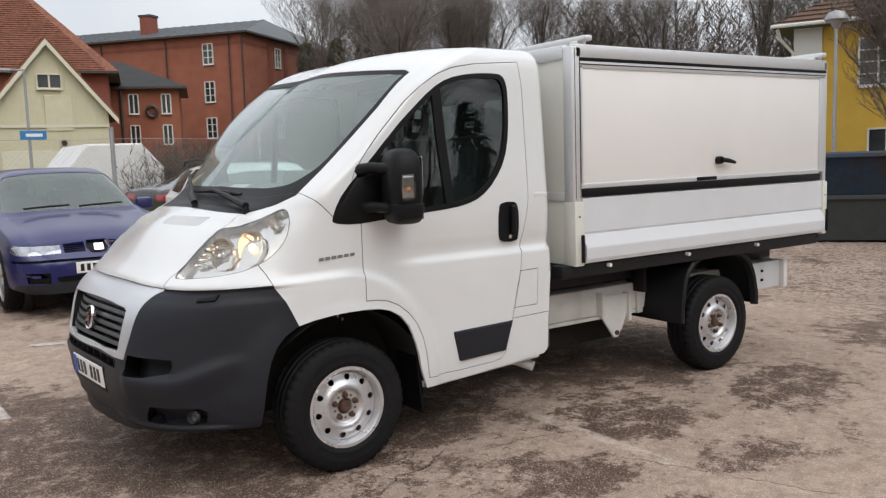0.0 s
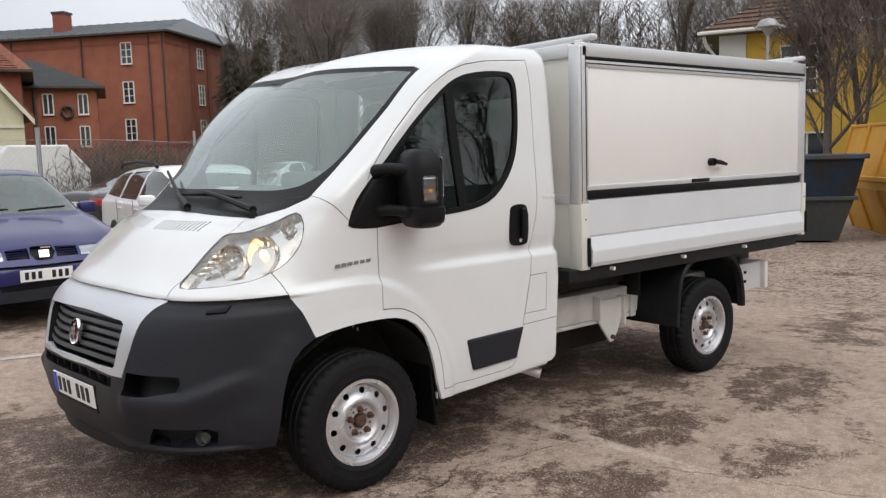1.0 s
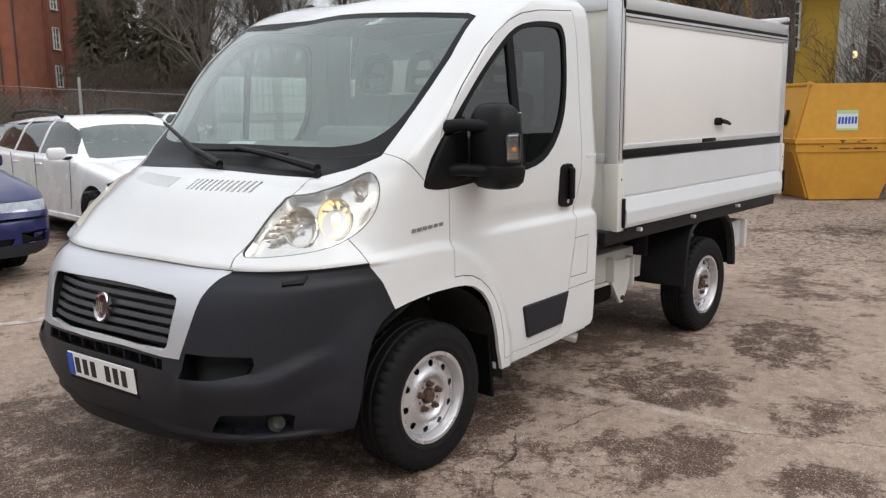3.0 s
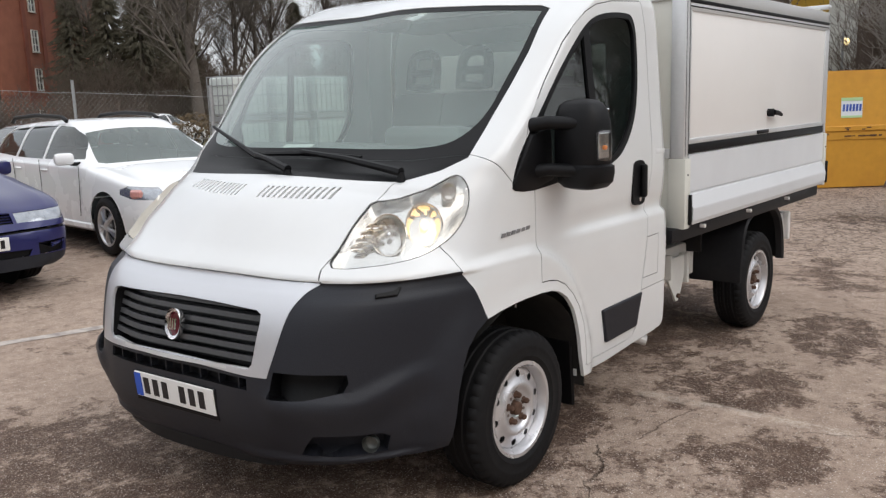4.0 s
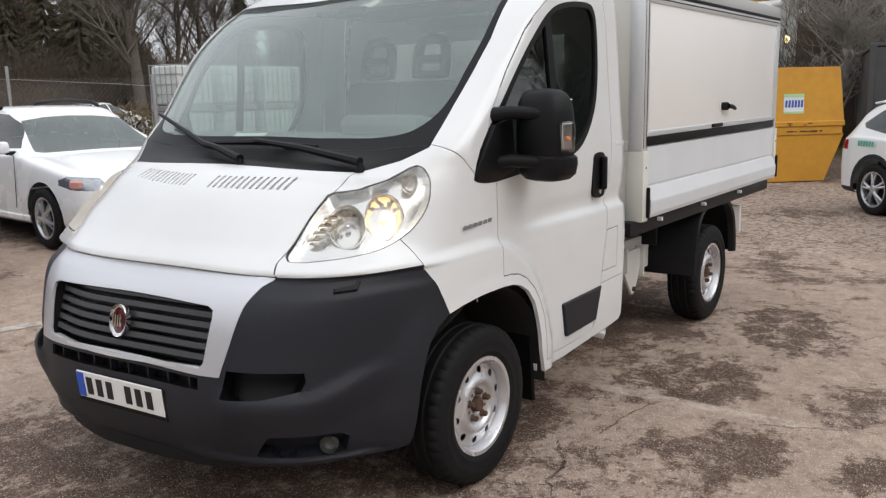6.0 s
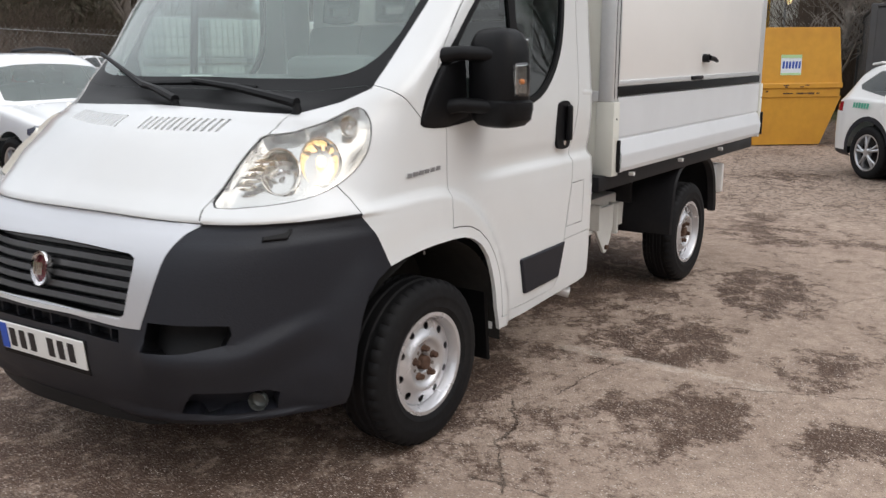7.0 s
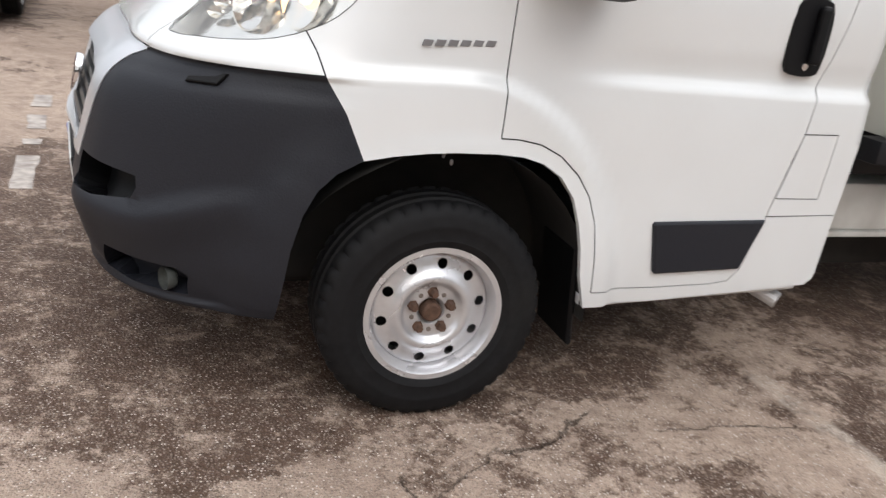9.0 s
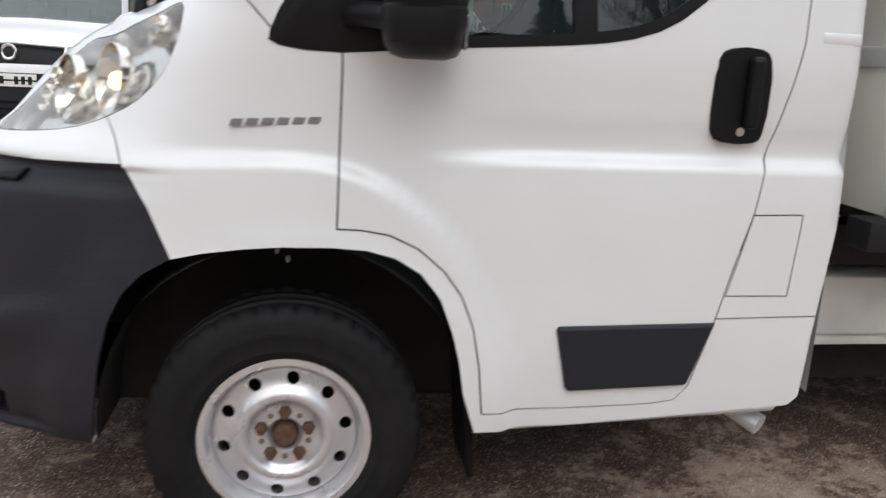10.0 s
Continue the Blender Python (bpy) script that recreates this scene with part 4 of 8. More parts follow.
for y in (-0.48, 0.13, 0.53):
    bm = bmesh.new()
    box(bm, (0.5, 0.44, 0.14), (0.78, y, 0.98), (0, -6, 0), 0.05, 2)
    seat = part("seat", bm, CLOTH_GREY, van, "dark grey cloth seat", smooth=True)
    part("seat_base", boxed((0.4, 0.38, 0.4), (0.8, y, 0.74), (0, 0, 0), 0.02), BLACK, seat)
    part("backrest", boxed((0.13, 0.42, 0.68), (1.09, y, 1.36), (0, 14, 0), 0.05, 2), CLOTH_GREY, seat, smooth=True)
    bm = bmesh.new()
    outer = spline([(-0.10, -0.12), (-0.10, 0.02), (-0.062, 0.088), (0.062, 0.088), (0.10, 0.02), (0.10, -0.12)], 4)
    m = pose(1.18, y, 1.835, 0, 10, 0)
    for a, b in zip(outer, outer[1:]):
        rod(bm, m @ Vector((0, a[0], a[1])), m @ Vector((0, b[0], b[1])), 0.03, 8)
    for z in (-0.11, -0.02):
        box(bm, (0.06, 0.19, 0.04), m @ Vector((0, 0, z)), (0, 10, 0), 0.012)
    part("headrest", bm, CLOTH_GREY, seat, smooth=True)

# wipers
for (ax, ay, az), (bx, by, bz), (cx, cy, cz), (dx, dy, dz) in (
        ((-0.37, -0.68, 1.356), (-0.315, -0.03, 1.424), (-0.27, -0.36, 1.412), (-0.305, 0.35, 1.418)),
        ((-0.43, -0.06, 1.356), (-0.335, 0.28, 1.408), (-0.41, 0.0, 1.388), (-0.175, 0.83, 1.546))):
    bm = bmesh.new()
    rod(bm, (ax, ay, az - 0.03), (ax, ay, az + 0.008), 0.02, 16, 0.012)
    tube(bm, [(ax, ay, az + 0.01), ((ax + bx) / 2 - 0.015, (ay + by) / 2, (az + bz) / 2 + 0.022), (bx, by, bz + 0.012)], [0.019, 0.015, 0.011], 8)
    wiper = part("wiper", bm, BLACK, van, smooth=True)
    bm = bmesh.new()
    tube(bm, [(cx, cy, cz), (bx, by, bz + 0.004), (dx, dy, dz)], [0.008, 0.014, 0.008], 6)
    part("wiper_blade", bm, BLACK, wiper)

# door mirrors
def rounded_stack(bm, rows, m, n=28, power=3.2):
    """Stacked rounded-rectangle rings: z, half x, half y, centre x, centre y."""
    rings = []
    for z, hx, hy, cx, cy in rows:
        ring = []
        for k in range(n):
            a = 2 * math.pi * k / n
            c, t = math.cos(a), math.sin(a)
            ring.append(bm.verts.new(m @ Vector((cx + hx * math.copysign(abs(c) ** (2 / power), c), cy + hy * math.copysign(abs(t) ** (2 / power), t), z))))
        rings.append(ring)
    for a, b in zip(rings, rings[1:]):
        for k in range(n):
            bm.faces.new((a[k], a[(k + 1) % n], b[(k + 1) % n], b[k]))
    bm.faces.new(rings[0][::-1])
    bm.faces.new(rings[-1])
    bmesh.ops.recalc_face_normals(bm, faces=bm.faces)


for s in (-1,):
    m = Matrix.Diagonal((1, -s, 1, 1))
    bm = bmesh.new()
    prism(bm, [(-0.045, 1.30), (0.10, 1.49), (0.24, 1.52), (0.26, 1.29), (0.10, 1.255), (-0.03, 1.265)], 0.035, m @ pose(0, -0.962, 0, 90), bevel=0.014)
    mirror = part("door_mirror", bm, BLACK, van, "large black plastic door mirror", smooth=True)
    for z in (1.532, 1.338):
        bm = bmesh.new()
        tube(bm, [m @ Vector(p) for p in ((0.13, -0.955, z - 0.01), (0.135, -1.00, z), (0.155, -1.03, z + 0.004), (0.19, -1.08, z), (0.21, -1.15, z - 0.004), (0.235, -1.205, z - 0.008))], [0.036, 0.028, 0.027, 0.028, 0.026, 0.012], 12)
        part("mirror_arm", bm, BLACK, mirror, smooth=True)
    bm = bmesh.new()
    turn = m @ pose(0.275, -1.125, 0, 0, 0, -10)
    rows = [(1.254, 0.045, 0.055, 0, -0.012), (1.262, 0.068, 0.09, 0, -0.012), (1.285, 0.082, 0.116, 0, -0.012), (1.325, 0.088, 0.126, 0, -0.010), (1.352, 0.088, 0.125, 0, -0.008), (1.36, 0.084, 0.116, 0, 0),
            (1.372, 0.086, 0.118, 0, 0), (1.46, 0.088, 0.118, 0, 0), (1.53, 0.086, 0.114, 0, 0.002), (1.575, 0.080, 0.106, 0, 0.004), (1.605, 0.068, 0.090, 0, 0.006), (1.622, 0.048, 0.066, 0, 0.008), (1.628, 0.02, 0.03, 0, 0.008)]
    rounded_stack(bm, rows, turn)
    part("mirror_head", bm, BLACK, mirror, smooth=True)
    for z, h in ((1.49, 0.19), (1.31, 0.07)):
        bm = bmesh.new()
        vs = box(bm, (0.008, 0.165, h), (0.083, 0.01, z), (0, 0, 0), 0.003)
        bmesh.ops.transform(bm, matrix=turn, verts=vs)
        part("mirror_glass", bm, CHROME, mirror)
    bm = bmesh.new()
    rounded_stack(bm, [(1.375, 0.030, 0.016, -0.015, -0.120), (1.385, 0.036, 0.022, -0.015, -0.120), (1.44, 0.038, 0.024, -0.015, -0.120), (1.49, 0.036, 0.022, -0.015, -0.120), (1.50, 0.028, 0.014, -0.015, -0.120)], turn, 20, 4)
    blinker = part("side_blinker", bm, GLASS_CLEAR, mirror, "clear side repeater lamp", smooth=True)
    blinker.visible_shadow = False
    bm = bmesh.new()
    vs = box(bm, (0.060, 0.012, 0.105), (-0.015, -0.122, 1.438), (0, 0, 0), 0.004)
    bmesh.ops.transform(bm, matrix=turn, verts=vs)
    part("blinker_reflector", bm, REFLECTOR, blinker)
    bm = bmesh.new()
    bmesh.ops.create_uvsphere(bm, u_segments=10, v_segments=6, radius=0.010, matrix=turn @ pose(-0.015, -0.130, 1.43))
    part("blinker_bulb", bm, AMBER, blinker)
bm = bmesh.new()
rod(bm, (0.72, 0.05, 2.18), (0.72, 0.05, 2.215), 0.02, 10)
part("antenna_foot", bm, BLACK, van)


# ---- wheels ----
def wheel_parts(parent, tyre_r, tyre_w, rim_r, face, holes=10, steel=True, spokes=0, rim_mat=None):
    """A wheel whose axle is y and whose outer face looks along -y; face: how far out the disc sits."""
    turn = pose(0, 0, 0, 90)
    bm = bmesh.new()
    h = tyre_w / 2
    prof = [(rim_r, -h * 0.72), (rim_r + 0.008, -h * 0.87), (rim_r + 0.030, -h * 0.97), (rim_r + 0.034, -h * 0.985), (rim_r + 0.038, -h * 0.975), (rim_r + 0.5 * (tyre_r - rim_r), -h), (rim_r + 0.54 * (tyre_r - rim_r), -h * 1.012), (rim_r + 0.58 * (tyre_r - rim_r), -h),
            (tyre_r - 0.040, -h * 0.97), (tyre_r - 0.026, -h * 0.935), (tyre_r - 0.014, -h * 0.87), (tyre_r - 0.006, -h * 0.79), (tyre_r - 0.001, -h * 0.68)]
    edge = len(prof)
    for g in (-0.45, 0.0, 0.45):
        prof += [(tyre_r, h * (g - 0.15)), (tyre_r - 0.007, h * (g - 0.11)), (tyre_r - 0.007, h * (g + 0.07)), (tyre_r, h * (g + 0.11))]
    prof += [(r, -z) for r, z in prof[:edge][::-1]]
    segs = 168
    made = lathe(bm, prof, segs, turn)
    # lateral grooves part the tread's shoulders into blocks
    for row in (edge - 4, edge - 3, edge - 2, edge - 1, edge, len(prof) - edge - 1, len(prof) - edge, len(prof) - edge + 1, len(prof) - edge + 2):
        for k in range(0, segs, 4):
            v = made[row * segs + k]
            d = math.hypot(v.co.x, v.co.z)
            v.co.x, v.co.z = v.co.x * (1 - 0.008 / d), v.co.z * (1 - 0.008 / d)
    # raised blocks of moulded lettering on the sidewall
    for row in (5, 6, 7):
        for k in range(segs):
            made[row * segs + k].co.y -= 0.0016 * (k % 42 < 14 and k % 3 != 0)
    tyre = part("tyre", bm, RUBBER, parent, "black rubber tyre", smooth=True)
    mat = rim_mat or STEEL_RIM
    bm = bmesh.new()
    y = face
    barrel = [(rim_r + 0.012, -h * 0.84), (rim_r + 0.012, -h * 0.90), (rim_r - 0.004, -h * 0.90), (rim_r - 0.012, -h * 0.8), (rim_r - 0.02, -h * 0.45), (rim_r - 0.03, h * 0.3), (rim_r - 0.02, h * 0.8)]
    lathe(bm, [(r, -z) for r, z in barrel], 48, turn)
    part("rim", bm, mat, parent, "silver steel rim" if steel else "silver alloy rim", smooth=True)
    if steel:
        bm = bmesh.new()
        R = rim_r
        lathe(bm, [(R - 0.014, -0.026), (R - 0.017, -0.010), (R - 0.022, -0.001), (R - 0.030, 0.003), (R - 0.048, 0.005), (R - 0.066, 0.011), (0.121, 0.019), (0.113, 0.0245), (0.105, 0.0262), (0.098, 0.0245), (0.091, 0.018), (0.085, 0.010), (0.078, 0.007), (0.060, 0.006), (0.044, 0.006), (0.039, 0.002), (0.034, -0.006), (0.030, -0.02)], 80, pose(0, -y + 0.0, 0) @ turn)
        bm.faces.layers.int.new("tag")
        for k in range(holes):
            a = 2 * math.pi * (k + 0.3) / holes
            r = rim_r - 0.047
            circle = [(r * math.cos(a) + 0.0158 * math.cos(b), r * math.sin(a) + 0.0158 * math.sin(b)) for b in (2 * math.pi * j / 12 for j in range(12))]
            carve(bm, (0, 2), circle, 1)
        lay = bm.faces.layers.int["tag"]
        bmesh.ops.delete(bm, geom=[f for f in bm.faces if f[lay] == 1], context="FACES")
        part("wheel_disc", bm, mat, parent, "silver steel wheel disc with round holes", smooth=True)
        bm = bmesh.new()
        lathe(bm, [(0.0, 0.026), (0.022, 0.026), (0.029, 0.020), (0.030, -0.01), (0.036, -0.012)], 24, pose(0, -y - 0.0, 0) @ turn)
        part("hub_cap", bm, RUST, parent, "rusty hub", smooth=True)
        for k in range(5):
            a = 2 * math.pi * (k + 0.25) / 5
            bm = bmesh.new()
            lathe(bm, [(0, 0.034), (0.010, 0.033), (0.0125, 0.028), (0.0125, 0.012), (0.017, 0.010), (0.018, 0.002)], 6, pose(0.060 * math.cos(a), -y, 0.060 * math.sin(a)) @ turn)
            part("wheel_bolt", bm, RUST, parent, "rusty wheel bolt")
            a += math.pi / 5
            bm = bmesh.new()
            lathe(bm, [(0, 0.0085), (0.007, 0.0085), (0.008, 0.004)], 10, pose(0.060 * math.cos(a), -y, 0.060 * math.sin(a)) @ turn)
            part("locating_hole", bm, BOLT_GREY, parent)
    else:
        bm = bmesh.new()
        for k in range(spokes):
            a = 2 * math.pi * k / spokes
            p0 = Vector((0.05 * math.cos(a), -y - 0.012, 0.05 * math.sin(a)))
            for d in (-0.16, 0.16):
                p1 = Vector(((rim_r - 0.012) * math.cos(a + d), -y + 0.004, (rim_r - 0.012) * math.sin(a + d)))
                tube(bm, [p0, (p0 + p1) / 2 + Vector((0, -0.006, 0)), p1], [0.026, 0.018, 0.020], 6)
        lathe(bm, [(0, 0.03), (0.05, 0.028), (0.07, 0.012), (0.075, -0.02)], 24, pose(0, -y, 0) @ turn)
        part("spokes", bm, mat, parent, smooth=True)
    bm = bmesh.new()
    lathe(bm, [(0, 0), (rim_r - 0.02, 0)], 24, pose(0, -y + 0.07, 0) @ turn)
    part("brake_shadow_disc", bm, DARK_STEEL, parent)


first_wheel = new("wheel")
first_wheel.parent = van
wheel_parts(first_wheel, 0.338, 0.215, 0.1975, 0.058)
first_wheel.matrix_basis = pose(-0.010, -0.895, 0.333)
for m in (pose(3.0, -0.83, 0.335, 0, 40, 0), pose(-0.010, 0.895, 0.333, 0, 20, 180), pose(3.0, 0.83, 0.335, 0, 0, 180)):
    copy_thing(first_wheel, m)

# ---- the van's flatbed and box ----
BX0, BX1, BY = 1.572, 4.172, 1.008
bed = new("flatbed_body")
bed.parent = van
bed["label"] = "white box with alloy frame on a drop-side flatbed"


def bar(name, lo, hi, mat, label="", bevel=0.006, parent=None):
    size = [hi[k] - lo[k] for k in range(3)]
    at = [(hi[k] + lo[k]) / 2 for k in range(3)]
    return part(name, boxed(size, at, (0, 0, 0), bevel, 2), mat, parent or bed, label, smooth=True)


for s in (-1, 1):
    ya, yb = (-BY, -BY + 0.028) if s < 0 else (BY - 0.028, BY)
    # upper flap: frame and white panel
    bar("top_rail", (BX0, min(s * BY, s * (BY - 0.06)), 2.135), (BX1, max(s * BY, s * (BY - 0.06)), 2.215), ALU, "aluminium top rail", 0.007)
    bar("seal_strip", (BX0 + 0.03, s * BY - 0.004, 2.118), (BX1 - 0.02, s * BY + 0.004, 2.137), BLACK, "black rubber seal", 0.001)
    bar("seal_strip", (BX0 + 0.03, s * BY - 0.003, 2.096), (BX1 - 0.02, s * BY + 0.003, 2.102), BLACK, "", 0.001)
    bar("flap_rail", (BX0 + 0.035, ya, 2.075), (BX1 - 0.03, yb, 2.12), ALU, "", 0.004)
    bar("side_panel", (BX0 + 0.045, ya + (0.008 if s < 0 else 0), 1.385), (BX1 - 0.08, yb - (0 if s < 0 else 0.008), 2.09), PANEL_WHITE, "white laminate side flap", 0.002)
    bar("panel_edge", (BX0 + 0.03, ya, 1.375), (BX0 + 0.055, yb, 2.09), ALU, "", 0.003)
    bar("panel_edge", (BX1 - 0.09, ya, 1.375), (BX1 - 0.03, yb, 2.09), ALU, "", 0.003)
    bar("lower_rail", (BX0 + 0.035, ya - 0.001, 1.362), (BX1 - 0.085, yb + 0.001, 1.392), ALU, "", 0.003)
    bar("rubber_strip", (BX0 + 0.035, ya - 0.003, 1.312), (BX1 - 0.07, yb + 0.003, 1.362), BLACK, "black rubber strip along the flap's foot", 0.004)
    bar("corner_post", (BX0 - 0.03, min(s * BY, s * (BY - 0.08)), 1.285), (BX0 + 0.045, max(s * BY, s * (BY - 0.08)), 2.20), ALU, "aluminium corner post with grooves", 0.007)
    for gx in (BX0 - 0.008, BX0 + 0.030):
        bar("post_groove", (gx - 0.002, s * BY - 0.0015, 1.30), (gx + 0.002, s * BY + 0.0015, 2.19), SEAM, "", 0.0)
    bar("rear_post", (BX1 - 0.035, min(s * BY, s * (BY - 0.06)), 1.30), (BX1 + 0.005, max(s * BY, s * (BY - 0.06)), 2.20), ALU, "", 0.006)
    # drop side: a pressed alloy profile
    prof = [(0.0, 1.308), (-0.012, 1.30), (-0.012, 1.098), (-0.004, 1.090), (-0.004, 1.084), (-0.014, 1.078), (-0.042, 1.006), (-0.043, 0.996), (-0.040, 0.935), (-0.030, 0.912), (-0.02, 0.908), (0.03, 0.908), (0.03, 1.308)]
    bm = bmesh.new()
    prism(bm, [(-s * 0 + (-s) * 0 + (p[0] if s < 0 else -p[0]), p[1]) for p in (prof if s > 0 else prof[::-1])], BX1 - BX0 - 0.09, pose(BX0 + 0.045, s * (BY - 0.012), 0) @ Matrix(((0, 0, 1, 0), (1, 0, 0, 0), (0, 1, 0, 0), (0, 0, 0, 1))))
    part("drop_side", bm, BOARD_GREY, bed, "pale grey pressed drop side")
    for x0, x1 in ((BX0 - 0.03, BX0 + 0.045), (BX1 - 0.045, BX1 + 0.012)):
        post = bar("stake_post", (x0, min(s * (BY + 0.012), s * (BY - 0.09)), 0.895), (x1, max(s * (BY + 0.012), s * (BY - 0.09)), 1.285 if x0 < 2 else 1.30), BOX_CREAM, "cream painted corner stake", 0.006)
        bar("latch", ((x0 + x1) / 2 + 0.008, s * BY + (-0.03 if s < 0 else 0.012), 0.915), ((x0 + x1) / 2 + 0.026, s * BY + (-0.012 if s < 0 else 0.03), 1.085), BLACK, "black latch lever", 0.004, post)
        bar("rivet", ((x0 + x1) / 2 - 0.006, s * BY + (-0.016 if s < 0 else 0.008), 1.19), ((x0 + x1) / 2 + 0.002, s * BY + (-0.008 if s < 0 else 0.016), 1.2), BLACK, "", 0.001, post)
    # under-rail with pale lashing studs
    bar("under_rail", (1.46, min(s * (BY - 0.02), s * (BY - 0.12)), 0.822), (BX1 - 0.07, max(s * (BY - 0.02), s * (BY - 0.12)), 0.90), DARK_STEEL, "black painted side rail", 0.004)
    for x in (1.84, 2.58, 3.33):
        bm = bmesh.new()
        rod(bm, (x, s * (BY - 0.022), 0.878), (x, s * (BY + 0.010), 0.878), 0.012, 12)
        part("lashing_stud", bm, PANEL_WHITE, bed, "white capped stud", smooth=True)
# flap handle and latch plate
bm = bmesh.new()
rod(bm, (2.885, -BY - 0.03, 1.497), (2.885, -BY + 0.01, 1.497), 0.026, 14)
handle = part("flap_handle", bm, BLACK, bed, "black turning handle", smooth=True)
bm = bmesh.new()
tube(bm, [(2.885, -BY - 0.03, 1.50), (2.95, -BY - 0.04, 1.492), (3.02, -BY - 0.035, 1.478)], [0.017, 0.015, 0.011], 8)
part("grip", bm, BLACK, handle, smooth=True)
bar("latch_plate", (2.66, -BY - 0.012, 1.366), (2.86, -BY + 0.01, 1.39), BLACK, "black latch plate")
# bulkhead, roof, tail, floor
bar("front_wall", (BX0 - 0.012, -BY + 0.075, 1.30), (BX0 + 0.012, BY - 0.075, 2.17), BOX_CREAM, "aged cream front wall", 0.003)
bar("front_rail", (BX0 - 0.03, -BY + 0.08, 2.135), (BX0 + 0.03, BY - 0.08, 2.215), ALU, "", 0.008)
bar("front_rail", (BX0 - 0.03, -BY + 0.08, 1.285), (BX0 + 0.02, BY - 0.08, 1.34), ALU, "", 0.006)
bar("front_board", (BX0 - 0.02, -BY + 0.09, 0.90), (BX0 + 0.015, BY - 0.09, 1.285), BOX_CREAM, "", 0.003)
bar("roof", (BX0 + 0.03, -BY + 0.06, 2.185), (BX1 - 0.01, BY - 0.06, 2.207), PANEL_WHITE, "white box roof", 0.003)
bar("tail_panel", (BX1 - 0.03, -BY + 0.06, 1.33), (BX1 - 0.005, BY - 0.06, 2.19), PANEL_WHITE, "", 0.003)
bar("tailboard", (BX1 - 0.03, -BY + 0.09, 0.905), (BX1, BY - 0.09, 1.30), BOARD_GREY, "", 0.003)
bar("bed_floor", (BX0, -BY + 0.03, 0.86), (BX1 - 0.03, BY - 0.03, 0.905), DARK_STEEL)
for x in (1.665, 4.105):
    bar("roof_bar", (x - 0.03, -BY - 0.02, 2.235), (x + 0.03, BY + 0.02, 2.268), ALU, "aluminium roof bar", 0.012)
    for s in (-1, 1):
        bar("bar_foot", (x - 0.04, s * 0.93 - 0.03, 2.20), (x + 0.04, s * 0.93 + 0.03, 2.24), BOX_CREAM)
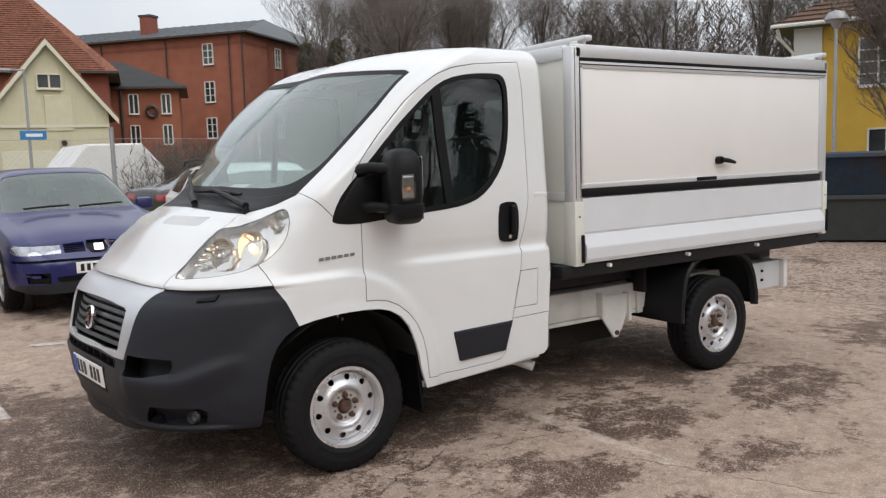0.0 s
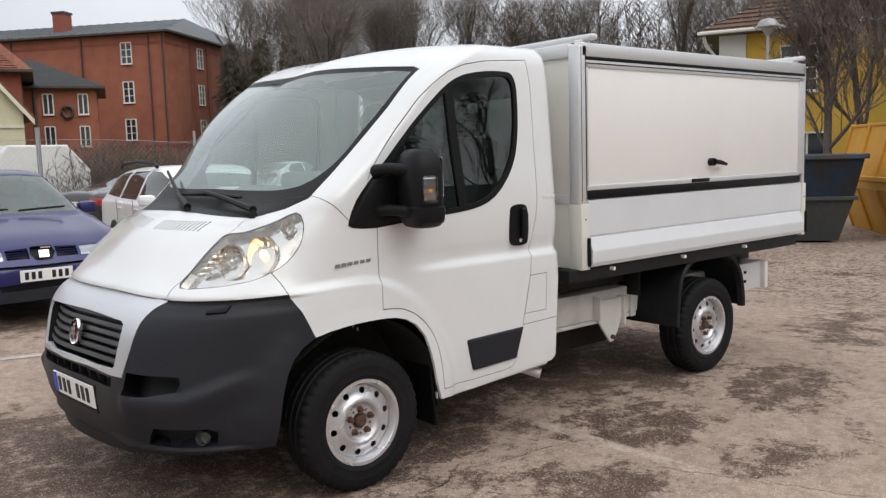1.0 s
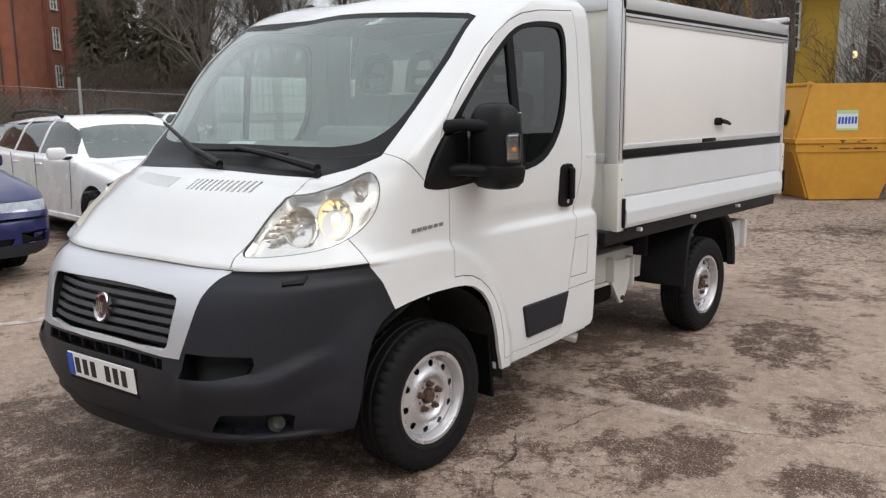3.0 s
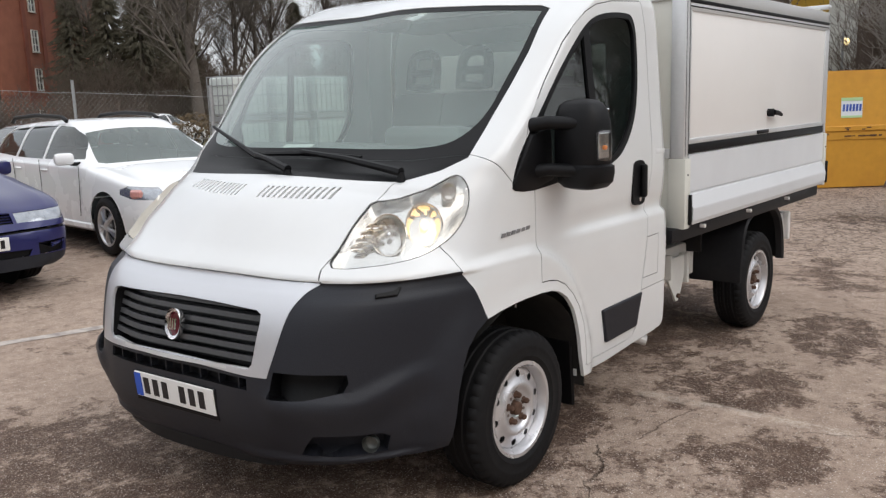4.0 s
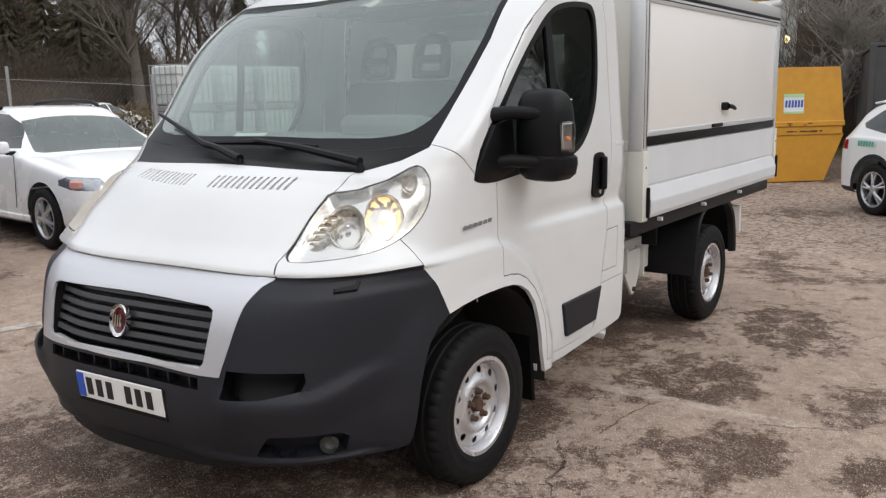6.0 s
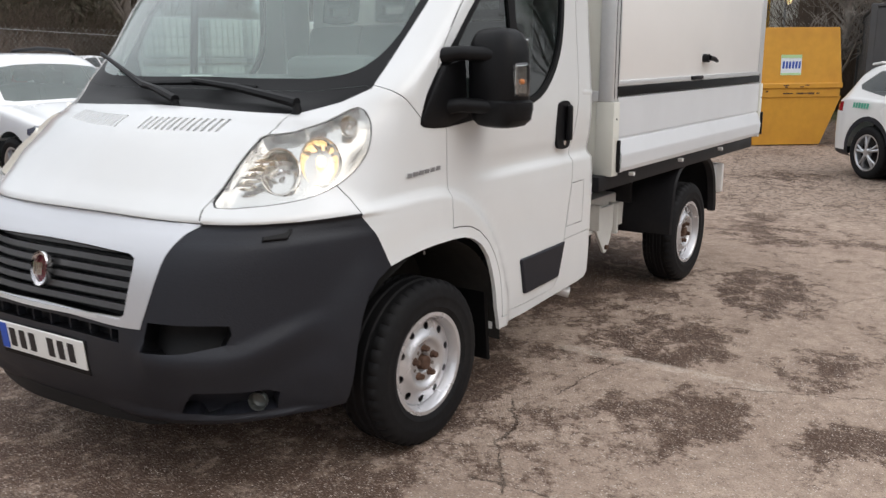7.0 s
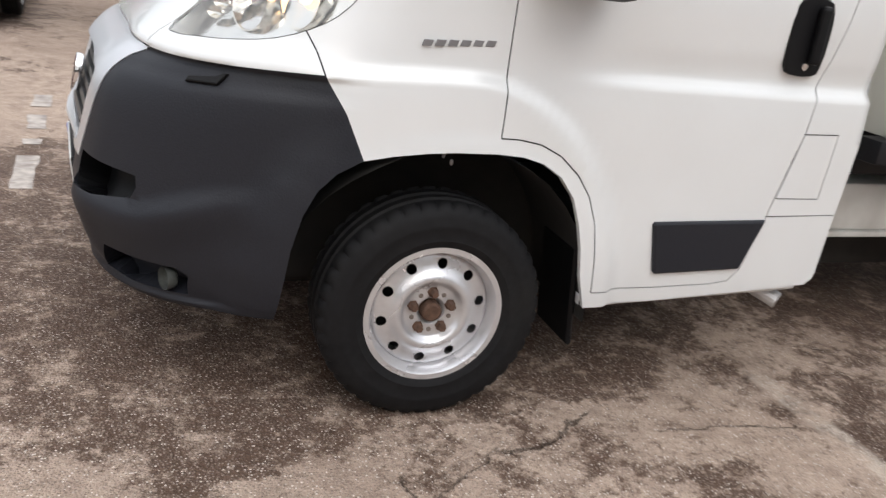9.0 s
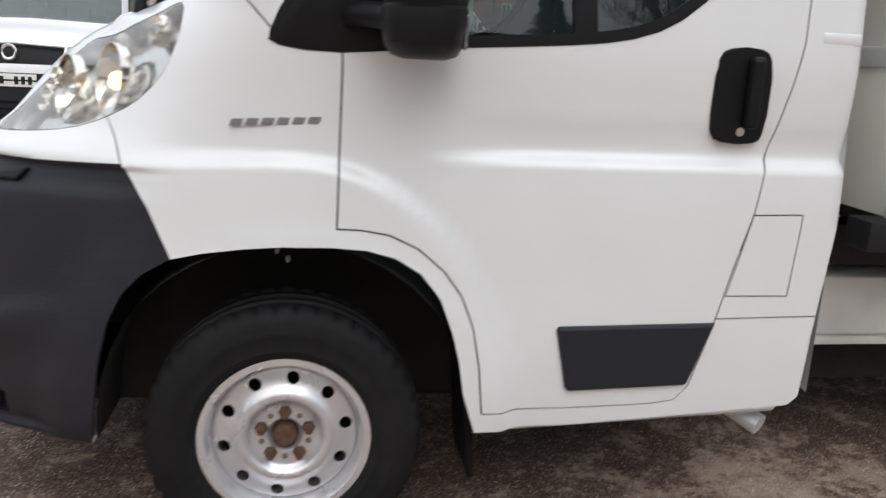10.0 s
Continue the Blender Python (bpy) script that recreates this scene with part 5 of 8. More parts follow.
# chassis
for s in (-1, 1):
    rail = bar("chassis_rail", (1.36, min(s * 0.50, s * 0.64), 0.47), (3.95, max(s * 0.46, s * 0.56), 0.66), CHASSIS_WHITE, "dirty white chassis rail", 0.012)
    bar("rail_flange", (1.36, min(s * 0.48, s * 0.655), 0.445), (2.45, max(s * 0.48, s * 0.655), 0.468), CHASSIS_WHITE, "", 0.004, rail)
    bar("sub_frame", (1.40, min(s * 0.50, s * 0.62), 0.69), (4.05, max(s * 0.50, s * 0.62), 0.82), DARK_STEEL, "", 0.006)
    bm = bmesh.new()
    prism(bm, [(2.08, 0.60), (2.35, 0.60), (2.36, 0.52), (2.295, 0.37), (2.25, 0.305), (2.215, 0.305), (2.15, 0.39), (2.09, 0.47)], 0.016, pose(0, s * 0.66, 0, 90), bevel=0.004)
    bracket = part("chassis_bracket", bm, CHASSIS_WHITE, van, "pale bracket plate bolted under the bed")
    bar("bracket_rib", (2.335, min(s * 0.62, s * 0.70), 0.41), (2.36, max(s * 0.62, s * 0.70), 0.61), CHASSIS_WHITE, "", 0.004, bracket)
    bar("bracket_rib", (2.08, min(s * 0.58, s * 0.70), 0.47), (2.105, max(s * 0.58, s * 0.70), 0.63), CHASSIS_WHITE, "", 0.004, bracket)
    bm = bmesh.new()
    rod(bm, (2.234, s * 0.64, 0.34), (2.234, s * 0.69, 0.34), 0.016, 10)
    part("bracket_bolt", bm, RUST, bracket)
    bar("cross_foot", (2.46, min(s * 0.50, s * 0.66), 0.44), (2.52, max(s * 0.50, s * 0.66), 0.70), CHASSIS_WHITE, "", 0.01)
    bar("foot_gusset", (2.44, min(s * 0.56, s * 0.74), 0.60), (2.47, max(s * 0.56, s * 0.74), 0.80), DARK_STEEL, "", 0.006)
    # rear mudguard: a curved black shell with a turned-in edge and apron
    bm = bmesh.new()
    path = [(2.560, 0.395), (2.562, 0.48), (2.578, 0.60), (2.61, 0.73), (2.70, 0.82), (2.85, 0.855), (3.12, 0.855), (3.27, 0.80), (3.36, 0.68), (3.40, 0.52), (3.405, 0.43)]
    pts = [(p[0], p[1]) for p in spline(path, 3)]
    rows = []
    for y, sh in ((0.925, -0.075), (0.965, -0.060), (0.975, -0.02), (0.965, 0.006), (0.92, 0.020), (0.52, 0.020)):
        rows.append([bm.verts.new((3.0 + (x - 3.0) * (1 + sh * 1.2), s * y, 0.40 + (z - 0.40) * (1 + sh))) for x, z in pts])
    for a, b in zip(rows, rows[1:]):
        for k in range(len(a) - 1):
            bm.faces.new((a[k], a[k + 1], b[k + 1], b[k]))
    part("rear_mudguard", bm, DARK_STEEL, van, "black plastic rear mudguard", smooth=True)
    end = bar("underrun_bracket", (3.50, min(s * 0.79, s * 0.80), 0.49), (3.93, max(s * 0.79, s * 0.80), 0.695), BOARD_GREY, "grey underrun bracket plate", 0.002)
    bm = bmesh.new()
    bmesh.ops.create_uvsphere(bm, u_segments=10, v_segments=6, radius=0.024, matrix=pose(3.56, s * 0.81, 0.60))
    part("stop_knob", bm, BLACK, end, "black rubber knob", smooth="all")
    for z in (0.56, 0.63):
        bar("bolt", (3.67, s * 0.80 - 0.012, z - 0.01), (3.69, s * 0.80 + 0.012, z + 0.01), BLACK, "", 0.003, end)
bar("underrun_beam", (3.91, -0.84, 0.48), (3.96, 0.84, 0.70), PANEL_WHITE, "white rear underrun beam", 0.012)
bar("rear_axle", (2.95, -0.75, 0.29), (3.05, 0.75, 0.39), DARK_STEEL, "", 0.03, van)


# ---- ground ----
def ground_z(x, y):
    s = max(0.0, y - 1)
    return 0.0155 * min(s * s / (s + 1.5), 30) - 0.20 * smooth_step(2.5, 9.5, x)


def asphalt():
    m = bpy.data.materials.new("worn_asphalt_and_verge")
    m.use_nodes = True
    nt = m.node_tree
    b = nt.nodes["Principled BSDF"]
    N, L = nt.nodes.new, nt.links.new
    geo = N("ShaderNodeNewGeometry")
    pos = geo.outputs["Position"]

    def noise_tex(scale, detail=6, rough=0.6, dist=0.0, vec=None):
        n = N("ShaderNodeTexNoise")
        n.inputs["Scale"].default_value, n.inputs["Detail"].default_value = scale, detail
        n.inputs["Roughness"].default_value, n.inputs["Distortion"].default_value = rough, dist
        L(vec or pos, n.inputs["Vector"])
        return n

    def ranged(sock, a, b2, c=0.0, d=1.0):
        r = N("ShaderNodeMapRange")
        r.inputs["From Min"].default_value, r.inputs["From Max"].default_value = a, b2
        r.inputs["To Min"].default_value, r.inputs["To Max"].default_value = c, d
        L(sock, r.inputs["Value"])
        return r.outputs["Result"]

    def mixed(fac, a, c):
        x = N("ShaderNodeMix")
        x.data_type = "RGBA"
        for sock, v in ((x.inputs["Factor"], fac), (x.inputs[6], a), (x.inputs[7], c)):
            if isinstance(v, tuple):
                sock.default_value = (*v, 1)
            elif isinstance(v, float):
                sock.default_value = v
            else:
                L(v, sock)
        return x.outputs[2]

    def calc(op, a, c=None):
        x = N("ShaderNodeMath")
        x.operation = op
        for k, v in enumerate((a, c)):
            if v is None:
                continue
            if isinstance(v, (int, float)):
                x.inputs[k].default_value = v
            else:
                L(v, x.inputs[k])
        return x.outputs[0]

    # coordinates wobbled by noise, for ragged outlines
    wob = noise_tex(1.3, 7, 0.7)
    sub = N("ShaderNodeVectorMath")
    sub.operation = "SUBTRACT"
    sub.inputs[1].default_value = (0.5, 0.5, 0.5)
    L(wob.outputs["Color"], sub.inputs[0])
    mul = N("ShaderNodeVectorMath")
    mul.operation = "SCALE"
    mul.inputs["Scale"].default_value = 1.5
    L(sub.outputs[0], mul.inputs[0])
    add = N("ShaderNodeVectorMath")
    L(pos, add.inputs[0])
    L(mul.outputs[0], add.inputs[1])
    wobbled = add.outputs[0]

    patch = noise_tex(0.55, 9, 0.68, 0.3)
    damp_shade = ranged(patch.outputs["Fac"], 0.50, 0.66, 0.0, 0.7)
    # damp spots, plus painted shade under and before vehicles: centre x, y, half lengths
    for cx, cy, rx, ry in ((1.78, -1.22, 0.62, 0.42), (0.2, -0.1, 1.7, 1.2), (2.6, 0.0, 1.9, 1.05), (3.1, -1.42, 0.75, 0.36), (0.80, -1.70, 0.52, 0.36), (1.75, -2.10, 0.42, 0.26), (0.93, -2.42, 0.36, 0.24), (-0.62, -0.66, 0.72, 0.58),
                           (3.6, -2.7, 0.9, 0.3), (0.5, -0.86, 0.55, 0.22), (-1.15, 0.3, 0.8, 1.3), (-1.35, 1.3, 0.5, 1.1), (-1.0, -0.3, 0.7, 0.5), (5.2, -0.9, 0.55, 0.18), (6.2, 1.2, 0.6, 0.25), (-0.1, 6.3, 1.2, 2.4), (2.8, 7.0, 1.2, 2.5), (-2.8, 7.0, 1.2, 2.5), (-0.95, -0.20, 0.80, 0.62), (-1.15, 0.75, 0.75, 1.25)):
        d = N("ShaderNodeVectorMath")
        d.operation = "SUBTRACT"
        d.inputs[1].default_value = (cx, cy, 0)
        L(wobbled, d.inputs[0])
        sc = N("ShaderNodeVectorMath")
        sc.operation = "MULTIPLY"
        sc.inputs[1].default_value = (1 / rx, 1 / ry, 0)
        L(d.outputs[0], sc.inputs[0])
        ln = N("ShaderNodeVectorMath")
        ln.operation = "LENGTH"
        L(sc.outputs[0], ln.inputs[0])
        damp_shade = calc("MAXIMUM", damp_shade, ranged(ln.outputs["Value"], 1.15, 0.6, 0.0, 0.74))
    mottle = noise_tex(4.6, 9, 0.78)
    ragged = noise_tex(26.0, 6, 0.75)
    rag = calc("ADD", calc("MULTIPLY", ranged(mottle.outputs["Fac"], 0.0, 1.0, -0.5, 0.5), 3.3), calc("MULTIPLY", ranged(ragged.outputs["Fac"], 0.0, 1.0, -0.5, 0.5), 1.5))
    damp_shade = ranged(calc("ADD", damp_shade, rag), 0.34, 0.70)
    speck = N("ShaderNodeTexVoronoi")
    speck.inputs["Scale"].default_value = 95
    L(pos, speck.inputs["Vector"])
    chips = N("ShaderNodeTexVoronoi")
    chips.inputs["Scale"].default_value = 135
    L(pos, chips.inputs["Vector"])
    grit = noise_tex(170, 4, 0.7)
    tone = noise_tex(0.9, 7, 0.65)
    tone2 = noise_tex(11.0, 7, 0.7)
    dry = mixed(ranged(tone.outputs["Fac"], 0.3, 0.7), (0.385, 0.288, 0.227), (0.575, 0.45, 0.363))
    dry = mixed(ranged(tone2.outputs["Fac"], 0.44, 0.62, 0.0, 0.6), dry, (0.27, 0.198, 0.158))
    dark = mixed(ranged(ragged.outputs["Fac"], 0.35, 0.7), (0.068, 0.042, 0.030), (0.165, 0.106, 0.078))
    col = mixed(damp_shade, dry, dark)
    # aggregate: pale and dark chips in the worn surface
    stone = mixed(ranged(chips.outputs["Color"], 0.3, 0.9), (0.16, 0.118, 0.096), (0.68, 0.57, 0.49))
    col = mixed(calc("MULTIPLY", ranged(chips.outputs["Distance"], 0.55, 0.20), 0.58), col, stone)
    pale = calc("MULTIPLY", ranged(speck.outputs["Color"], 0.64, 0.72), ranged(speck.outputs["Distance"], 0.34, 0.22))
    col = mixed(calc("MULTIPLY", pale, 0.85), col, (0.78, 0.69, 0.62))
    col = mixed(ranged(grit.outputs["Fac"], 0.56, 0.68, 0.0, 0.55), col, (0.045, 0.034, 0.028))
    # chalky scuffs
    scuff = noise_tex(0.8, 8, 0.75, 0.6)
    col = mixed(ranged(scuff.outputs["Fac"], 0.66, 0.74, 0.0, 0.55), col, (0.52, 0.46, 0.42))
    # cracks: a few long ones, and crazed ground behind the van
    sep = N("ShaderNodeSeparateXYZ")
    L(wobbled, sep.inputs[0])
    craze = N("ShaderNodeTexVoronoi")
    craze.feature = "DISTANCE_TO_EDGE"
    craze.inputs["Scale"].default_value = 8.5
    fine = noise_tex(5, 3, 0.5)
    v2 = N("ShaderNodeVectorMath")
    v2.operation = "SCALE"
    v2.inputs["Scale"].default_value = 0.12
    L(fine.outputs["Color"], v2.inputs[0])
    v3 = N("ShaderNodeVectorMath")
    L(pos, v3.inputs[0])
    L(v2.outputs[0], v3.inputs[1])
    L(v3.outputs[0], craze.inputs["Vector"])
    zone = calc("MULTIPLY", ranged(sep.outputs["X"], 5.2, 7.2), ranged(sep.outputs["Y"], 8.0, 5.5))
    crazed = calc("MULTIPLY", ranged(craze.outputs["Distance"], 0.10, 0.025, 0.0, 0.75), zone)
    longer = N("ShaderNodeTexVoronoi")
    longer.feature = "DISTANCE_TO_EDGE"
    longer.inputs["Scale"].default_value = 0.42
    L(wobbled, longer.inputs["Vector"])
    crazed = calc("MAXIMUM", crazed, calc("MULTIPLY", ranged(longer.outputs["Distance"], 0.0035, 0.0006, 0.0, 0.3), ranged(mottle.outputs["Fac"], 0.4, 0.55)))
    # single cracks: from, to
    for (ax, ay), (bx, by) in (((-0.12, -1.42), (0.25, -1.20)), ((0.25, -1.20), (0.62, -1.04)), ((0.75, -1.15), (1.28, -1.19)), ((1.22, -1.70), (1.60, -2.6)), ((-0.14, -1.2), (-0.05, -2.4)), ((2.4, -1.5), (3.9, -2.4))):
        ang, ln_ = math.atan2(by - ay, bx - ax), math.hypot(bx - ax, by - ay)
        d = N("ShaderNodeVectorMath")
        d.operation = "SUBTRACT"
        d.inputs[1].default_value = (ax, ay, 0)
        L(v3.outputs[0], d.inputs[0])
        dots = []
        for vec in ((math.cos(ang), math.sin(ang), 0), (-math.sin(ang), math.cos(ang), 0)):
            q = N("ShaderNodeVectorMath")
            q.operation = "DOT_PRODUCT"
            q.inputs[1].default_value = vec
            L(d.outputs[0], q.inputs[0])
            dots.append(q.outputs["Value"])
        along = calc("MULTIPLY", ranged(dots[0], -0.02, 0.02), ranged(dots[0], ln_ + 0.02, ln_ - 0.02))
        off = calc("ADD", dots[1], calc("MULTIPLY", ranged(mottle.outputs["Fac"], 0.0, 1.0, -0.5, 0.5), 0.16))
        line = ranged(calc("ABSOLUTE", calc("SUBTRACT", off, 0.06)), 0.0048, 0.001)
        crazed = calc("MAXIMUM", crazed, calc("MULTIPLY", calc("MULTIPLY", along, line), 0.7))
    col = mixed(calc("MULTIPLY", crazed, 0.8), col, (0.05, 0.04, 0.035))
    # a parking line worn down to pale traces
    for (ax, ay), (bx, by), half in (((1.30, -0.86), (1.325, -1.95), 0.045),):
        ang, ln_ = math.atan2(by - ay, bx - ax), math.hypot(bx - ax, by - ay)
        d = N("ShaderNodeVectorMath")
        d.operation = "SUBTRACT"
        d.inputs[1].default_value = (ax, ay, 0)
        L(pos, d.inputs[0])
        dots = []
        for vec in ((math.cos(ang), math.sin(ang), 0), (-math.sin(ang), math.cos(ang), 0)):
            q = N("ShaderNodeVectorMath")
            q.operation = "DOT_PRODUCT"
            q.inputs[1].default_value = vec
            L(d.outputs[0], q.inputs[0])
            dots.append(q.outputs["Value"])
        strip = calc("MULTIPLY", calc("MULTIPLY", ranged(dots[0], -0.05, 0.08), ranged(dots[0], ln_ + 0.1, ln_ - 0.05)), ranged(calc("ABSOLUTE", dots[1]), half + 0.012, half - 0.012))
        left_over = ranged(calc("ADD", calc("MULTIPLY", ragged.outputs["Fac"], 0.55), calc("MULTIPLY", mottle.outputs["Fac"], 0.75)), 0.60, 0.76, 0.03, 0.75)
        col = mixed(calc("MULTIPLY", strip, left_over), col, (0.72, 0.62, 0.53))
    # grass verge beyond the fence
    turf_n = noise_tex(1.6, 8, 0.7)
    turf = mixed(ranged(turf_n.outputs["Fac"], 0.3, 0.7), (0.095, 0.115, 0.042), (0.18, 0.16, 0.085))
    verge = calc("MAXIMUM", ranged(sep.outputs["Y"], 13.6, 14.4), ranged(sep.outputs["X"], 20.0, 21.5))
    col = mixed(verge, col, turf)
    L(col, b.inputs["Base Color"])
    L(ranged(damp_shade, 0.0, 1.0, 0.92, 0.62), b.inputs["Roughness"])
    b.inputs["Specular IOR Level"].default_value = 0.1
    hgt = calc("ADD", calc("MULTIPLY", chips.outputs["Distance"], -0.7), calc("ADD", calc("MULTIPLY", mottle.outputs["Fac"], 0.9), calc("MULTIPLY", crazed, -1.6)))
    bp = N("ShaderNodeBump")
    bp.inputs["Strength"].default_value, bp.inputs["Distance"].default_value = 0.85, 0.010
    L(hgt, bp.inputs["Height"])
    L(bp.outputs["Normal"], b.inputs["Normal"])
    return m


ASPHALT = asphalt()


def build_ground():
    def axis(lo, hi, near_lo, near_hi):
        near = np.arange(near_lo, near_hi + 0.01, 0.5)
        return np.concatenate([-np.geomspace(-lo, -near_lo + 0.5, 18), near, np.geomspace(near_hi + 0.5, hi, 18)])
    xs, ys = axis(-400, 400, -8, 22), axis(-400, 400, -10, 30)
    verts = [(x, y, ground_z(x, y)) for y in ys for x in xs]
    n = len(xs)
    faces = [(j * n + i, j * n + i + 1, (j + 1) * n + i + 1, (j + 1) * n + i) for j in range(len(ys) - 1) for i in range(n - 1)]
    me = bpy.data.meshes.new("ground")
    me.from_pydata(verts, [], faces)
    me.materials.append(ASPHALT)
    me.shade_smooth()
    return tagged(new("ground", me), "worn reddish-grey asphalt yard with dampened patches, painted shade and cracks", "ground", kind="structure")


build_ground()
LINE_PAINT = material("worn_white_road_paint", (0.46, 0.41, 0.37), 0.9, vary=0.3, grain=20, stains=0.9, stain_color=(0.26, 0.22, 0.2), stain_scale=9)


def painted_line(a, b, width=0.12, paint=None):
    a, b = Vector(a), Vector(b)
    d = (b - a).normalized()
    side = Vector((-d.y, d.x)) * width / 2
    bm = bmesh.new()
    rng = random.Random(int(a.x * 100 + a.y * 10))
    n = max(2, int((b - a).length / 0.11))
    left = [a + (b - a) * k / n + side * rng.uniform(0.7, 1.08) for k in range(n + 1)]
    right = [a + (b - a) * k / n - side * rng.uniform(0.7, 1.08) for k in range(n + 1)]
    vl = [bm.verts.new((p.x, p.y, ground_z(p.x, p.y) + 0.004)) for p in left]
    vr = [bm.verts.new((p.x, p.y, ground_z(p.x, p.y) + 0.004)) for p in right]
    worn = 0
    for k in range(n):
        worn = rng.choice((0, 0, 0, 0, 2)) if worn == 0 else worn - 1
        if worn == 0:
            bm.faces.new((vr[k], vr[k + 1], vl[k + 1], vl[k]))
    return tagged(part("painted_line", bm, paint or LINE_PAINT), "worn white parking line painted on the asphalt", "road marking", "parking lines", "structure")


for a, b in (((-1.47, 3.5), (-1.36, 1.2)), ((-0.9, 3.42), (0.55, 3.02)), ((-2.6, 4.05), (-1.9, 4.12)), ((1.2, 2.9), (2.2, 2.6))):
    painted_line(a, b)


# ---- parked cars: a lofted skin each, cut into panels; nose along +x ----
def car_skin(stations, base):
    """stations: x, half width, belt height, roof half width, top height."""
    rows = spline(stations, 5)
    bm = bmesh.new()
    bm.faces.layers.int.new("tag")
    grid = []
    for x, w, zb, wt, zt in rows:
        keys = [(0.86 * w, base), (0.965 * w, base + 0.05), (0.99 * w, base + 0.18), (1.0 * w, base + 0.55 * (zb - base)), (0.985 * w, zb - 0.06), (0.95 * w, zb),
                (wt + (0.95 * w - wt) * 0.28, zb + (zt - zb) * 0.62), (wt * 0.985, zt - 0.17 * (zt - zb) ** 0.8), (wt * 0.80, zt - 0.02), (wt * 0.45, zt), (0, zt + 0.004)]
        line = spline(keys, 3)
        grid.append([bm.verts.new((x, -p[0], p[1])) for p in line])
    for a, c in zip(grid, grid[1:]):
        for k in range(len(a) - 1):
            bm.faces.new((a[k], c[k], c[k + 1], a[k + 1]))
    for r, rev in ((grid[0], True), (grid[-1], False)):
        mid = bm.verts.new((r[0].co.x, 0, r[0].co.z))
        loop = r + [mid]
        bm.faces.new(loop[::-1] if rev else loop)
    bmesh.ops.recalc_face_normals(bm, faces=bm.faces)
    c = max(bm.faces, key=lambda f: f.calc_area())
    bm.normal_update()
    return bm


def in_band(lo, hi):
    return lambda c, f: lo < c.x < hi


def build_car(name, label, category, at, paint, stations, base, wheels, windows, screen, rear_screen, lamps, tail_lamps, grille, lower, plate_x, plate_z, dark_belt=None, wheel_r=0.31, spokes=5,
              mirror_at=None, rails=False, plate_rear=None, trim_arch=False, rim=None, rear_glass=True):
    car = thing(name, label, category, at)
    bm = car_skin(stations, base)
    x_max, x_min = stations[-1][0], stations[0][0]
    for k, w in enumerate(windows):
        carve(bm, XZ, w, 2, lambda c, f: c.y < -0.55)
    if screen:
        carve(bm, YZ, screen[0], 1, lambda c, f: screen[1] < c.x < screen[2] and f.normal.x > 0.15)
    if rear_screen:
        carve(bm, YZ, rear_screen[0], 3, lambda c, f: rear_screen[1] < c.x < rear_screen[2] and f.normal.x < -0.1)
    for lm in lamps:
        carve(bm, YZ, lm, 4, lambda c, f: c.x > x_max - 0.62 and f.normal.x > 0.05)
    for lm in tail_lamps:
        carve(bm, YZ, lm, 5, lambda c, f: c.x < x_min + 0.22)
    for gr in grille:
        carve(bm, YZ, gr, 6, lambda c, f: c.x > 1.2 and f.normal.x > 0.1)
    for gr in lower:
        carve(bm, XZ, gr, 7)
    for wx in wheels:
        r = wheel_r + 0.055
        circle = [(wx + r * math.cos(a), wheel_r + 0.01 + r * math.sin(a)) for a in (2 * math.pi * k / 28 for k in range(28))]
        if trim_arch:
            big = [(wx + (r + 0.07) * math.cos(a), wheel_r + 0.01 + (r + 0.07) * math.sin(a)) for a in (2 * math.pi * k / 28 for k in range(28))]
            carve(bm, XZ, big, 7, lambda c, f: c.y < -0.5)
        carve(bm, XZ, circle, 8, lambda c, f: c.y < -0.45)
    bm.normal_update()
    body = panel("body", bm, {0}, paint, car, rim=0.012, both=True)
    for tag, nm, mat, lab in ((1, "windscreen", GLASS_CAR_FRONT, "clear windscreen"), (3, "rear_window", GLASS_CAR, "dark rear window"), (4, "headlamp", LAMP_GLASSY, "clear headlamp"),
                              (5, "tail_lamp", RED_LENS, "red tail lamp"), (6, "grille", BLACK, "black grille"), (7, "lower_trim", BUMPER, "dark plastic trim")):
        lay = bm.faces.layers.int["tag"]
        if any(f[lay] == tag for f in bm.faces):
            for flip in ((False, True) if tag in (4, 5, 7) else (None,)):
                panel(nm, bm, {tag}, mat, car, lab, push=0.03 if tag == 6 else 0.004, mirror=bool(flip), both=flip is None)
    if windows:
        for flip in (False, True):
            panel("side_window", bm, {2}, GLASS_CAR, car, "tinted side window", push=0.006, mirror=flip)
    # cabin: dark seats and floor to look in on
    xm = sum(s[0] for s in stations) / len(stations)
    part("cabin_floor", boxed((2.6, 1.3, 0.05), (-0.2, 0, base + 0.12)), BLACK, car)
    for sx in (0.05, -0.85):
        for sy in (-0.36, 0.36):
            st = part("seat", boxed((0.14, 0.46, 0.62), (sx - 0.1, sy, base + 0.62), (0, -14, 0), 0.05), CLOTH_GREY, car)
            part("headrest", boxed((0.09, 0.25, 0.16), (sx - 0.2, sy, base + 1.02), (0, -14, 0), 0.04), CLOTH_GREY, st)
    part("dashboard", boxed((0.35, 1.25, 0.2), (0.78, 0, base + 0.62), (0, 0, 0), 0.06), DASH_GREY, car)
    bm.free()
    proto = None
    half = max(s[1] for s in stations)
